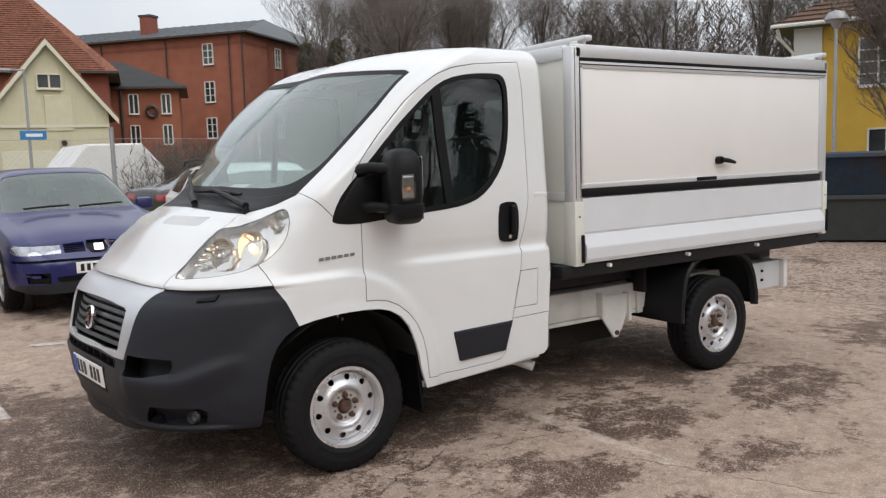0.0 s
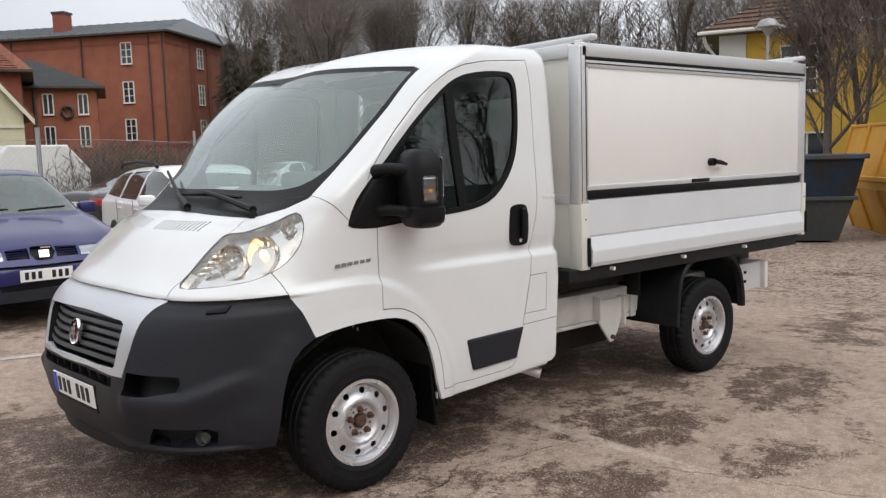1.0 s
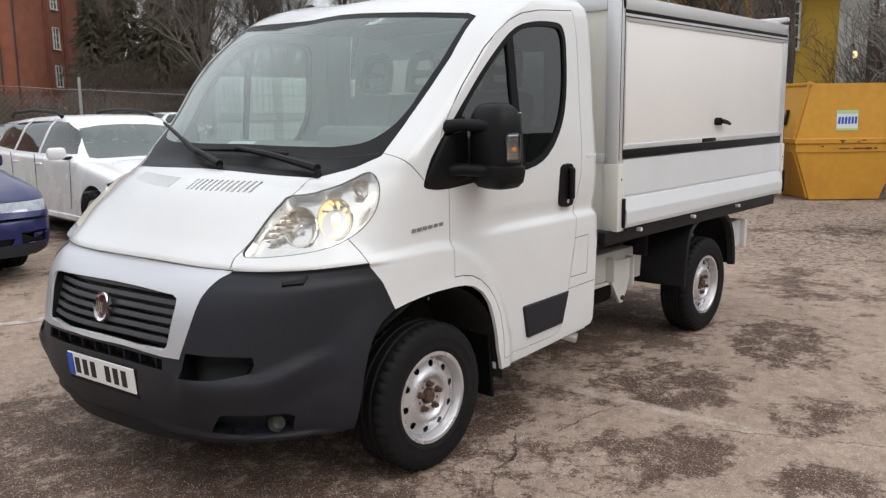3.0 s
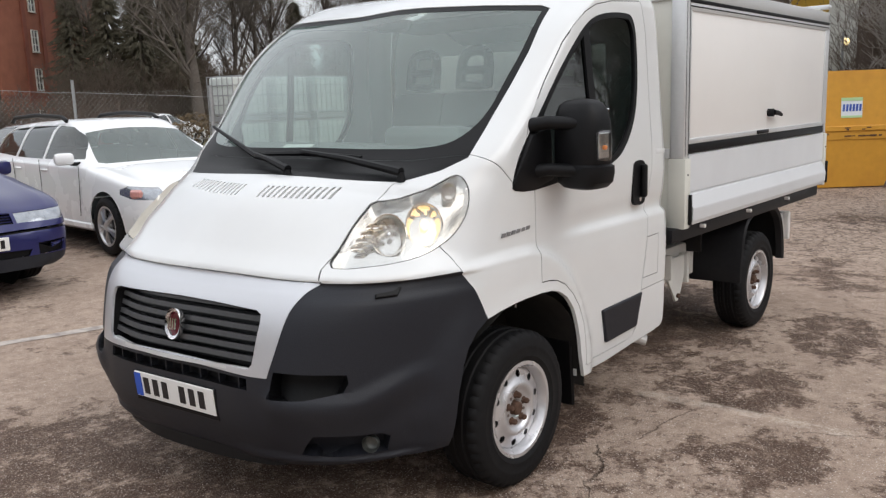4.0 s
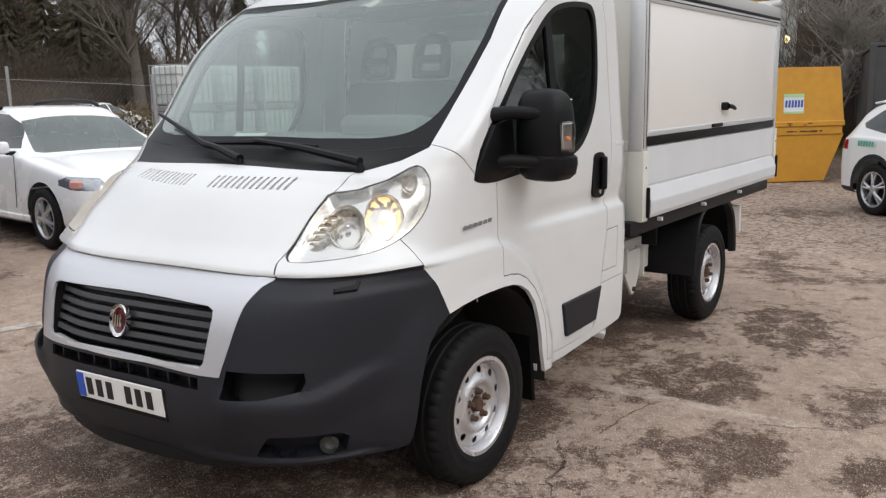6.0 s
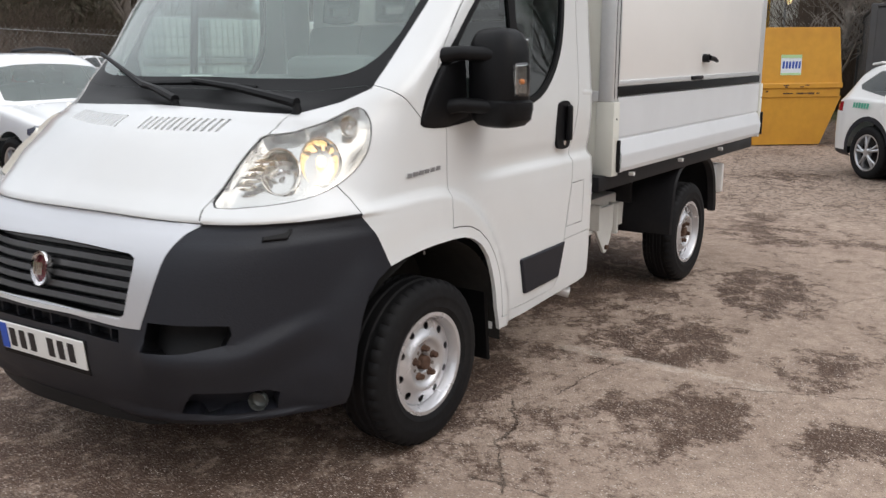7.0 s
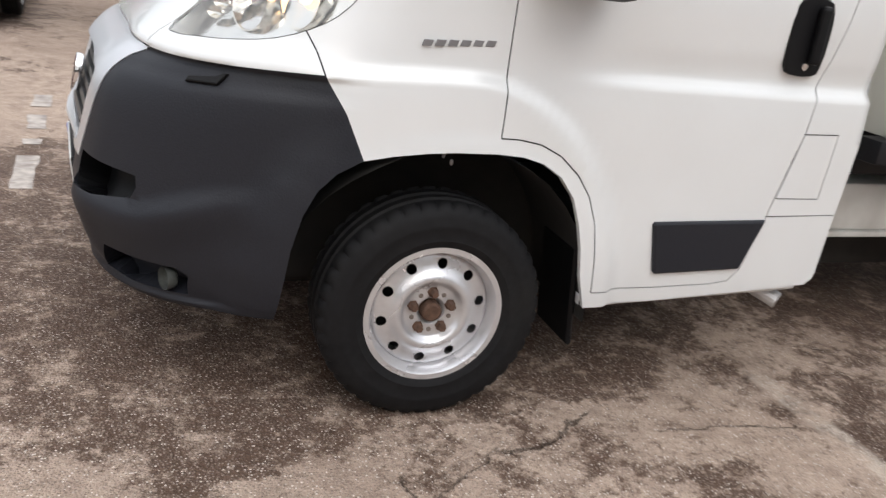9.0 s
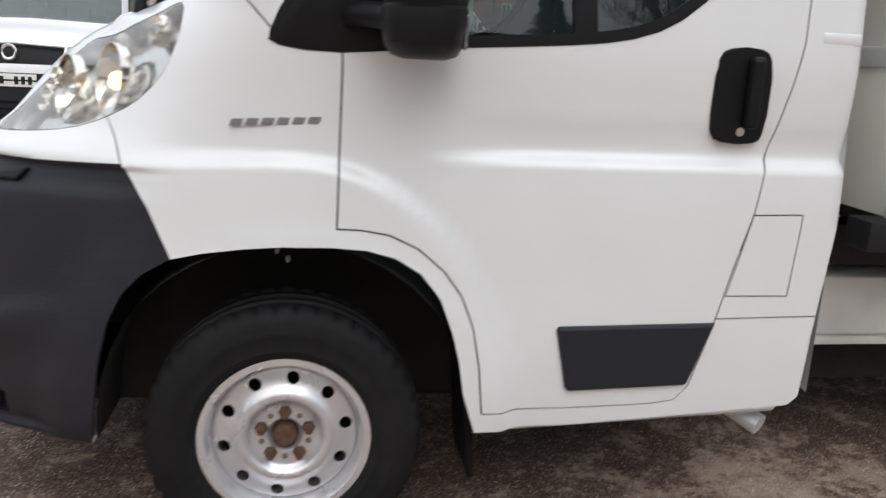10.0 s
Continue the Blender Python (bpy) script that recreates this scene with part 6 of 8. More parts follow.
    for wx in wheels:
        for s in (-1, 1):
            m = pose(wx, s * (half - 0.115), wheel_r, 0, 17 * wx, 0 if s < 0 else 180)
            if proto is None:
                proto = new("wheel")
                proto.parent = car
                wheel_parts(proto, wheel_r, 0.2, wheel_r * 0.66, 0.07, steel=False, spokes=spokes, rim_mat=rim or ALLOY)
                proto.matrix_basis = m
            else:
                copy_thing(proto, m)
            lin = bmesh.new()
            rod(lin, (wx, s * (half - 0.30), wheel_r + 0.02), (wx, s * (half - 0.29), wheel_r + 0.02), wheel_r + 0.06, 20)
            part("arch_liner", lin, BLACK, car)
    for px, pz, sgn in ([(plate_x, plate_z, 1)] if plate_x else []) + ([(plate_rear[0], plate_rear[1], -1)] if plate_rear else []):
        pl = part("number_plate", boxed((0.012, 0.50, 0.11), (px, 0, pz), (0, 0, 0), 0.003), PLATE_WHITE, car, "white number plate with dark bars")
        for k in range(6):
            part("plate_bar", boxed((0.004, 0.036, 0.068), (px + sgn * 0.0065, (0.19, 0.128, 0.066, -0.066, -0.128, -0.19)[k], pz)), PLATE_BLACK, pl)
    if mirror_at:
        for s in (-1, 1):
            x, y, z = mirror_at
            mm = bmesh.new()
            box(mm, (0.10, 0.22, 0.14), (x, s * (y + 0.10), z), (0, 0, s * 12), 0.045, 2)
            mr = part("door_mirror", mm, paint, car, smooth=True)
            part("mirror_foot", boxed((0.06, 0.12, 0.04), (x + 0.01, s * (y - 0.02), z - 0.06), (0, 0, 0), 0.012), BLACK, mr)
    if rails:
        for s in (-1, 1):
            rl = bmesh.new()
            tube(rl, [(rails[0], s * rails[2], rails[3] - 0.05), (rails[0] - 0.12, s * rails[2], rails[3]), (0.5 * (rails[0] + rails[1]), s * rails[2], rails[3] + 0.035), (rails[1] + 0.12, s * rails[2], rails[3] + 0.01), (rails[1], s * rails[2], rails[3] - 0.05)], 0.026, 8)
            part("roof_rail", rl, BLACK, car, "black roof rail", smooth=True)
    return car


GLASS_CAR = glass("car_window_glass", (0.36, 0.44, 0.44), 0.55, 0.02, 1.55, 0.03)
GLASS_CAR_FRONT = glass("car_windscreen_glass", (0.45, 0.53, 0.52), 0.6, 0.03, 1.65, 0.13)
PINK_LENS = material("pinkish_clear_lens", (0.62, 0.30, 0.27), 0.2, vary=0.2, grain=30, coat=0.8)
LAMP_GLASSY = material("headlamp_glass_and_reflector", (0.34, 0.36, 0.39), 0.12, 0.7, vary=0.25, grain=14, coat=1.0)
RED_LENS = material("red_lamp_lens", (0.32, 0.012, 0.015), 0.15, vary=0.1, coat=0.6)
ALLOY = material("silver_alloy", (0.55, 0.56, 0.58), 0.28, 0.8, vary=0.05)
BLUE_PAINT = material("violet_blue_car_paint", (0.016, 0.018, 0.105), 0.3, 0.15, vary=0.04, grain=6, coat=0.35, stains=0.15, stain_color=(0.03, 0.032, 0.12))
CAR_WHITE = material("white_car_paint", (0.83, 0.84, 0.855), 0.25, vary=0.02, grain=5, coat=0.6)
PEARL = material("pearl_white_suv_paint", (0.78, 0.78, 0.77), 0.25, vary=0.02, grain=5, coat=0.6)
DARK_PAINT = material("black_car_paint", (0.018, 0.018, 0.022), 0.25, 0.2, vary=0.05, coat=0.7)
SILVER_PAINT = material("silver_car_paint", (0.42, 0.43, 0.45), 0.3, 0.6, vary=0.03, coat=0.5)
GREEN_SIGN = material("green_vinyl_lettering", (0.10, 0.42, 0.30), 0.5, vary=0.03)


def placed(x, y, heading, dz=0.0):
    """Nose towards heading degrees (0 is +x)."""
    return pose(x, y, ground_z(x, y) + dz, 0, 0, heading)


HATCH = [(-2.02, 0.62, 0.78, 0.50, 0.80), (-1.98, 0.78, 0.86, 0.56, 0.98), (-1.80, 0.85, 0.93, 0.58, 1.20), (-1.35, 0.868, 0.95, 0.60, 1.37), (-0.7, 0.871, 0.95, 0.61, 1.43), (0.0, 0.87, 0.945, 0.61, 1.42),
         (0.35, 0.868, 0.935, 0.60, 1.33), (0.95, 0.865, 0.915, 0.66, 0.99), (1.15, 0.86, 0.88, 0.68, 0.935), (1.7, 0.845, 0.785, 0.67, 0.825), (1.93, 0.81, 0.71, 0.65, 0.74), (2.03, 0.77, 0.64, 0.61, 0.675), (2.09, 0.72, 0.57, 0.56, 0.60), (2.14, 0.60, 0.50, 0.46, 0.52)]
hatch = build_car("parked_hatchback", "violet-blue hatchback car parked facing the van", "car", placed(-0.10, 6.67, 272.4) @ Matrix.Diagonal((0.98, 0.98, 1.06, 1)), BLUE_PAINT, HATCH, 0.22, (1.28, -1.24),
                  [[(0.62, 0.985), (0.30, 1.24), (0.02, 1.345), (-0.28, 1.365), (-0.28, 0.975)], [(-0.34, 0.975), (-0.34, 1.365), (-0.85, 1.34), (-1.12, 1.22), (-1.15, 0.985)]],
                  ([(0.01, 0.985), (-0.62, 0.975), (-0.72, 0.985), (-0.60, 1.34), (-0.3, 1.375), (0.01, 1.38)], 0.05, 1.25), ([(0.01, 1.02), (-0.58, 1.02), (-0.52, 1.30), (0.01, 1.33)], -2.1, -1.2),
                  [[(-0.37, 0.685), (-0.62, 0.69), (-0.80, 0.70), (-0.83, 0.645), (-0.79, 0.605), (-0.60, 0.600), (-0.37, 0.605)]], [[(-0.55, 0.80), (-0.82, 0.82), (-0.82, 0.68), (-0.55, 0.68)]],
                  [[(-0.13, 0.70), (-0.34, 0.69), (-0.34, 0.605), (-0.13, 0.605)], [(0.01, 0.71), (-0.10, 0.71), (-0.12, 0.65), (-0.08, 0.59), (0.01, 0.585)], [(0.01, 0.39), (-0.45, 0.38), (-0.40, 0.29), (0.01, 0.29)], [(-0.50, 0.425), (-0.73, 0.435), (-0.71, 0.335), (-0.50, 0.325)], [(0.01, 0.545), (-0.82, 0.555), (-0.82, 0.530), (0.01, 0.520)]],
                  [[(2.3, 0.19), (2.3, 0.33), (1.95, 0.32), (1.6, 0.19)]], 2.152, 0.455, mirror_at=(0.60, 0.86, 0.99), rim=ALLOY)
bm = bmesh.new()
box(bm, (0.012, 0.10, 0.075), (2.11, 0, 0.645), (0, -20, 0), 0.004)
part("badge", bm, CHROME, hatch, "chrome square badge")
for s in (-1, 1):
    for k in range(4):
        part("grille_slat", boxed((0.012, 0.21, 0.007), (2.045 - 0.012 * k, s * 0.235, 0.62 + 0.022 * k), (0, 0, -s * 6)), BLUE_PAINT, hatch)
for s in (-1, 1):
    bm = bmesh.new()
    rod(bm, (2.00, s * 0.60, 0.38), (2.09, s * 0.60, 0.38), 0.042, 16)
    part("fog_lamp", bm, LAMP_GLASSY, hatch)
    bm = bmesh.new()
    tube(bm, [(1.02, s * 0.30 - 0.22, 1.012), (1.01, s * 0.30, 1.022), (1.0, s * 0.30 + 0.28, 1.030)], 0.012, 6)
    part("wiper", bm, BLACK, hatch)

ESTATE = [(-2.40, 0.66, 0.82, 0.56, 0.86), (-2.36, 0.82, 0.92, 0.60, 1.02), (-2.22, 0.90, 1.00, 0.64, 1.28), (-1.95, 0.925, 1.02, 0.66, 1.44), (-1.2, 0.93, 1.02, 0.67, 1.49), (-0.2, 0.93, 1.01, 0.67, 1.50),
          (0.25, 0.928, 1.0, 0.66, 1.41), (0.98, 0.925, 0.965, 0.72, 1.005), (1.2, 0.92, 0.93, 0.74, 0.96), (1.8, 0.89, 0.83, 0.72, 0.865), (2.15, 0.83, 0.74, 0.66, 0.78), (2.33, 0.70, 0.64, 0.54, 0.67), (2.40, 0.54, 0.55, 0.4, 0.57)]
estate = build_car("parked_estate_car", "white estate car with black roof rails parked beside the fence", "car", placed(2.81, 7.23, 265.7), CAR_WHITE, ESTATE, 0.21, (1.45, -1.37),
                   [[(0.78, 1.045), (0.42, 1.30), (0.10, 1.415), (-0.22, 1.432), (-0.22, 1.035)], [(-0.28, 1.035), (-0.28, 1.432), (-1.10, 1.425), (-1.14, 1.045)], [(-1.20, 1.05), (-1.18, 1.42), (-1.78, 1.395), (-2.0, 1.28), (-2.05, 1.09)]],
                   ([(0.01, 1.0), (-0.62, 0.99), (-0.71, 1.005), (-0.565, 1.34), (-0.3, 1.375), (0.01, 1.385)], 0.0, 1.3), ([(0.01, 1.06), (-0.66, 1.06), (-0.58, 1.36), (0.01, 1.40)], -2.5, -1.9),
                   [[(-0.60, 0.765), (-0.85, 0.79), (-0.90, 0.72), (-0.86, 0.655), (-0.62, 0.64)]], [[(-0.66, 1.40), (-0.86, 1.10), (-0.90, 0.78), (-0.70, 0.78), (-0.64, 1.1)]],
                   [[(0.01, 0.73), (-0.34, 0.73), (-0.30, 0.52), (0.01, 0.52)], [(0.01, 0.36), (-0.5, 0.36), (-0.46, 0.27), (0.01, 0.27)]], [[(2.6, 0.18), (2.6, 0.25), (2.0, 0.25), (1.85, 0.18)]], 2.415, 0.45,
                   wheel_r=0.325, mirror_at=(0.74, 0.91, 1.06), rails=(-0.1, -1.95, 0.60, 1.535), spokes=5, plate_rear=(-2.425, 0.85))
for s in (-1, 1):
    for x in (-0.13, -1.0):
        part("door_handle", boxed((0.20, 0.03, 0.03), (x, s * 0.925, 0.905), (0, 0, 0), 0.012), CAR_WHITE, estate)
    for k, (a, b) in enumerate((((-0.25, 1.03), (-0.25, 0.42)), ((0.92, 0.98), (0.85, 0.40)), ((-1.15, 1.03), (-1.12, 0.6)))):
        part("door_gap", boxed((0.006, 0.006, a[1] - b[1]), ((a[0] + b[0]) / 2, s * 0.931, (a[1] + b[1]) / 2), (0, math.degrees(math.atan2(a[0] - b[0], a[1] - b[1])), 0)), SEAM, estate)
    part("amber_marker", boxed((0.17, 0.05, 0.095), (2.09, s * 0.83, 0.71), (0, 0, -s * 22), 0.024), PINK_LENS, estate, "pinkish corner lamp")
    part("sill_trim", boxed((2.2, 0.03, 0.07), (0.04, s * 0.92, 0.30), (0, 0, 0), 0.012), CAR_WHITE, estate)

SEDAN = [(-2.22, 0.66, 0.84, 0.58, 0.90), (-2.18, 0.80, 0.94, 0.62, 1.02), (-1.95, 0.87, 0.96, 0.66, 1.06), (-1.45, 0.875, 0.96, 0.62, 1.16), (-0.75, 0.88, 0.95, 0.58, 1.38), (-0.1, 0.88, 0.94, 0.58, 1.40),
         (0.25, 0.875, 0.93, 0.58, 1.33), (0.95, 0.87, 0.91, 0.66, 1.0), (1.6, 0.85, 0.80, 0.68, 0.86), (2.1, 0.75, 0.66, 0.58, 0.70), (2.24, 0.56, 0.56, 0.42, 0.58)]


def sedan(name, label, at, paint):
    return build_car(name, label, "car", at, paint, SEDAN, 0.2, (1.35, -1.35),
                     [[(0.65, 0.98), (0.28, 1.25), (-0.02, 1.34), (-0.2, 1.345), (-0.2, 0.97)], [(-0.26, 0.97), (-0.26, 1.345), (-0.8, 1.31), (-1.15, 1.13), (-1.2, 0.99)]],
                     ([(0.01, 1.0), (-0.6, 0.99), (-0.68, 1.0), (-0.56, 1.31), (0.01, 1.35)], 0.0, 1.3), ([(0.01, 1.10), (-0.60, 1.09), (-0.5, 1.32), (0.01, 1.35)], -1.9, -0.7),
                     [[(-0.40, 0.74), (-0.80, 0.76), (-0.82, 0.66), (-0.42, 0.62)]], [[(-0.42, 0.93), (-0.84, 0.94), (-0.86, 0.80), (-0.42, 0.79)]],
                     [[(0.01, 0.68), (-0.32, 0.68), (-0.30, 0.56), (0.01, 0.56)]], [[(2.4, 0.18), (2.4, 0.27), (-2.4, 0.27), (-2.4, 0.18)]], 2.25, 0.42, mirror_at=(0.55, 0.86, 0.98), plate_rear=(-2.235, 0.80))


sedan("parked_sedan", "black sedan car with red tail lamps parked along the fence", placed(4.5, 12.2, 12), DARK_PAINT)
sedan("parked_sedan", "silver sedan car parked on the road beyond the fence", placed(10.5, 25.5, 15), SILVER_PAINT)
sedan("parked_sedan", "black sedan car parked on the road beyond the fence", placed(6.0, 24.0, 12), DARK_PAINT)
sedan("parked_sedan", "white sedan car parked on the road beyond the fence", placed(15.8, 27.5, 18), CAR_WHITE)

SUV = [(-2.22, 0.70, 0.90, 0.58, 0.96), (-2.18, 0.85, 1.02, 0.62, 1.16), (-1.98, 0.91, 1.10, 0.66, 1.42), (-1.75, 0.93, 1.12, 0.68, 1.56), (-1.0, 0.935, 1.10, 0.70, 1.63), (-0.1, 0.935, 1.08, 0.70, 1.63), (0.3, 0.93, 1.06, 0.69, 1.55),
       (0.98, 0.925, 1.04, 0.74, 1.16), (1.3, 0.92, 1.0, 0.76, 1.08), (1.9, 0.89, 0.9, 0.74, 0.98), (2.2, 0.78, 0.78, 0.62, 0.84), (2.3, 0.62, 0.66, 0.48, 0.70)]
suv = build_car("parked_suv", "white sport utility car with green lettering parked on cracked asphalt", "car", placed(9.97, -2.38, 226.5), PEARL, SUV, 0.26, (1.38, -1.38),
                [[(0.75, 1.12), (0.40, 1.40), (0.10, 1.52), (-0.22, 1.54), (-0.22, 1.10)], [(-0.28, 1.10), (-0.28, 1.54), (-1.05, 1.525), (-1.12, 1.13)], [(-1.18, 1.14), (-1.12, 1.51), (-1.5, 1.47), (-1.78, 1.28), (-1.72, 1.22)]],
                ([(0.01, 1.13), (-0.68, 1.12), (-0.76, 1.13), (-0.66, 1.50), (0.01, 1.56)], 0.0, 1.35), ([(0.01, 1.16), (-0.64, 1.16), (-0.58, 1.44), (0.01, 1.48)], -2.4, -1.75),
                [[(-0.42, 0.92), (-0.84, 0.96), (-0.86, 0.86), (-0.44, 0.83)]], [[(-0.45, 1.03), (-0.90, 1.04), (-0.93, 0.90), (-0.45, 0.92)]],
                [[(0.01, 0.80), (-0.5, 0.80), (-0.46, 0.5), (0.01, 0.5)]], [[(2.4, 0.22), (2.4, 0.36), (-2.4, 0.36), (-2.4, 0.22)]], 2.31, 0.5, wheel_r=0.365, mirror_at=(0.70, 0.92, 1.12), spokes=5, plate_rear=(-2.235, 0.85), trim_arch=True)
for k in range(6):
    bm = bmesh.new()
    prism(bm, [(-0.024, -0.035), (0.016, -0.035), (0.032, 0.04), (-0.01, 0.04)], 0.003, pose(-1.72 + 0.065 * k, -0.918 - 0.006 * k, 1.0, 90) @ pose(0, 0, 0.006))
    part("lettering_block", bm, GREEN_SIGN, suv, "green slanted lettering block")
part("spoiler", boxed((0.22, 1.1, 0.03), (-1.83, 0, 1.57), (0, -8, 0), 0.012), PEARL, suv)

VANB = [(-2.4, 0.88, 1.0, 0.80, 1.90), (-2.3, 0.94, 1.05, 0.82, 1.95), (0.3, 0.95, 1.05, 0.82, 1.95), (0.75, 0.945, 1.05, 0.80, 1.86), (1.35, 0.94, 1.03, 0.78, 1.28), (1.55, 0.93, 1.0, 0.80, 1.12), (2.05, 0.91, 0.92, 0.78, 1.0), (2.28, 0.84, 0.8, 0.70, 0.86), (2.36, 0.72, 0.66, 0.6, 0.7)]
courier = build_car("parked_panel_van", "white panel van with dark grey bumper parked across the yard", "van", placed(-2.98, 8.3, 272) @ Matrix.Diagonal((1, 1, 1.12, 1)), CAR_WHITE, VANB, 0.22, (1.45, -1.5),
                    [[(1.2, 1.12), (0.85, 1.55), (0.6, 1.75), (0.1, 1.75), (0.1, 1.10)]], ([(0.01, 1.14), (-0.75, 1.12), (-0.82, 1.14), (-0.74, 1.76), (0.01, 1.82)], 0.6, 1.65), None,
                    [[(-0.50, 0.90), (-0.88, 0.92), (-0.90, 0.74), (-0.50, 0.72)]], [], [[(0.01, 0.92), (-0.48, 0.90), (-0.48, 0.74), (0.01, 0.74)]], [[(2.6, 0.2), (2.6, 0.68), (2.3, 0.66), (1.85, 0.62), (1.85, 0.2)]], 2.375, 0.60, mirror_at=(1.1, 0.95, 1.2))
for z in (0.30, 0.36, 0.42, 0.60):
    part("bumper_slat", boxed((0.03, 1.3, 0.014), (2.372, 0, z), (0, 0, 0), 0.004), BLACK, courier)
bm = bmesh.new()
lathe(bm, [(0.05, 0.0), (0.065, 0.012), (0.075, 0.0)], 28, pose(2.33, 0, 0.84, 0, 75, 0))
part("badge", bm, CHROME, courier, smooth=True)


# ---- yard: skip, dumpster, container, fence, tanks, lamp posts ----
YELLOW = material("scratched_yellow_container_paint", (0.62, 0.31, 0.035), 0.5, vary=0.06, grain=8, stains=0.35, stain_color=(0.45, 0.2, 0.03), stain_scale=1.6)
BLUE_SKIP = material("battered_blue_skip_paint", (0.032, 0.054, 0.090), 0.6, vary=0.2, grain=8, stains=0.95, stain_color=(0.055, 0.04, 0.03), stain_scale=1.8, bump=0.1)
GREY_SKIP = material("grey_green_skip_paint", (0.038, 0.046, 0.046), 0.6, vary=0.2, grain=8, stains=0.5, stain_color=(0.05, 0.045, 0.035), stain_scale=2.5)
CONTAINER = material("dark_grey_container_paint", (0.060, 0.062, 0.066), 0.55, vary=0.08, grain=5, stains=0.3, stain_color=(0.09, 0.085, 0.08))
GALV = material("galvanised_steel", (0.36, 0.37, 0.38), 0.5, 0.5, vary=0.12, grain=20)
TANK_WHITE = material("milky_tank_plastic", (0.62, 0.66, 0.64), 0.5, vary=0.05, grain=4)
TARP = material("white_tarpaulin", (0.74, 0.74, 0.73), 0.55, vary=0.04, grain=3, bump=0.2, stains=0.2)
SIGN_BLUE = material("blue_sign_paint", (0.03, 0.20, 0.48), 0.4, vary=0.04)
LABEL_GREEN = material("green_white_label", (0.45, 0.66, 0.35), 0.4, vary=0.05)
LABEL_WHITE = material("white_label", (0.75, 0.80, 0.84), 0.4, vary=0.05)
LABEL_BLUE = material("blue_label_print", (0.04, 0.10, 0.42), 0.4, vary=0.05)


def hull(bm, lower, upper, z0, z1):
    a = [bm.verts.new((x, y, z0)) for x, y in lower]
    b = [bm.verts.new((x, y, z1)) for x, y in upper]
    n = len(a)
    for k in range(n):
        bm.faces.new((a[k], a[(k + 1) % n], b[(k + 1) % n], b[k]))
    bm.faces.new(a[::-1])
    bm.faces.new(b)


def rect(x0, x1, y0, y1):
    return [(x0, y0), (x1, y0), (x1, y1), (x0, y1)]


def dumpster(at):
    """Closed yellow bin: local -x face carries the label, the long side runs along x."""
    d = thing("yellow_dumpster", "closed yellow steel waste container with a printed label", "dumpster", at)
    bm = bmesh.new()
    hull(bm, rect(0.05, 3.2, -0.66, 0.66), rect(0.0, 3.4, -0.98, 0.98), 0.02, 0.92)
    part("tub", bm, YELLOW, d)
    part("rim", boxed((3.5, 2.0, 0.10), (1.7, 0.03, 1.12), (0, 0, 0), 0.012), YELLOW, d)
    part("lower_band", boxed((3.44, 1.94, 0.16), (1.7, 0.03, 0.99), (0, 0, 0), 0.008), YELLOW, d)
    bm = bmesh.new()
    hull(bm, rect(0.0, 3.4, -0.97, 0.98), rect(0.05, 3.35, -0.86, 0.74), 1.17, 2.18)
    part("hood", bm, YELLOW, d)
    for x in (0.10, 1.15, 2.2, 3.3):
        part("stiffener", boxed((0.07, 0.06, 1.1), (x, 0.875, 1.68), (13.5, 0, 0), 0.008), YELLOW, d)
        part("stiffener", boxed((0.07, 0.05, 0.9), (x, 0.84, 0.48), (-19, 0, 0), 0.008), YELLOW, d)
    part("top_bead", boxed((3.36, 0.07, 0.06), (1.7, 0.74, 2.17), (0, 0, 0), 0.01), YELLOW, d)
    part("hatch_latch", boxed((0.08, 0.05, 0.30), (0.65, 0.93, 1.55), (13.5, 0, 0), 0.008), DARK_STEEL, d)
    lb = part("label", boxed((0.006, 0.40, 0.36), (0.012, 0.05, 1.50), (0, 2.7, 0)), LABEL_WHITE, d, "green, white and blue printed label")
    part("label_band", boxed((0.004, 0.40, 0.06), (0.013, 0.05, 1.655), (0, 2.7, 0)), LABEL_GREEN, lb)
    part("label_band", boxed((0.004, 0.40, 0.04), (0.002, 0.05, 1.335), (0, 2.7, 0)), LABEL_GREEN, lb)
    for k in range(6):
        part("label_mark", boxed((0.004, 0.04, 0.13), (0.006, 0.20 - 0.062 * k, 1.50), (4, 2.7, 0)), LABEL_BLUE, lb)
    rng = random.Random(4)
    for k in range(14):
        part("rust_spot", boxed((0.004, rng.uniform(0.04, 0.14), rng.uniform(0.015, 0.04)), (-0.026 - (0 if k % 2 else 0.026), rng.uniform(-0.6, 0.5), rng.choice((1.13, 1.10, 0.98, 1.02)))), RUST, d)
    return d


dumpster(placed(14.1, 1.25, 42))


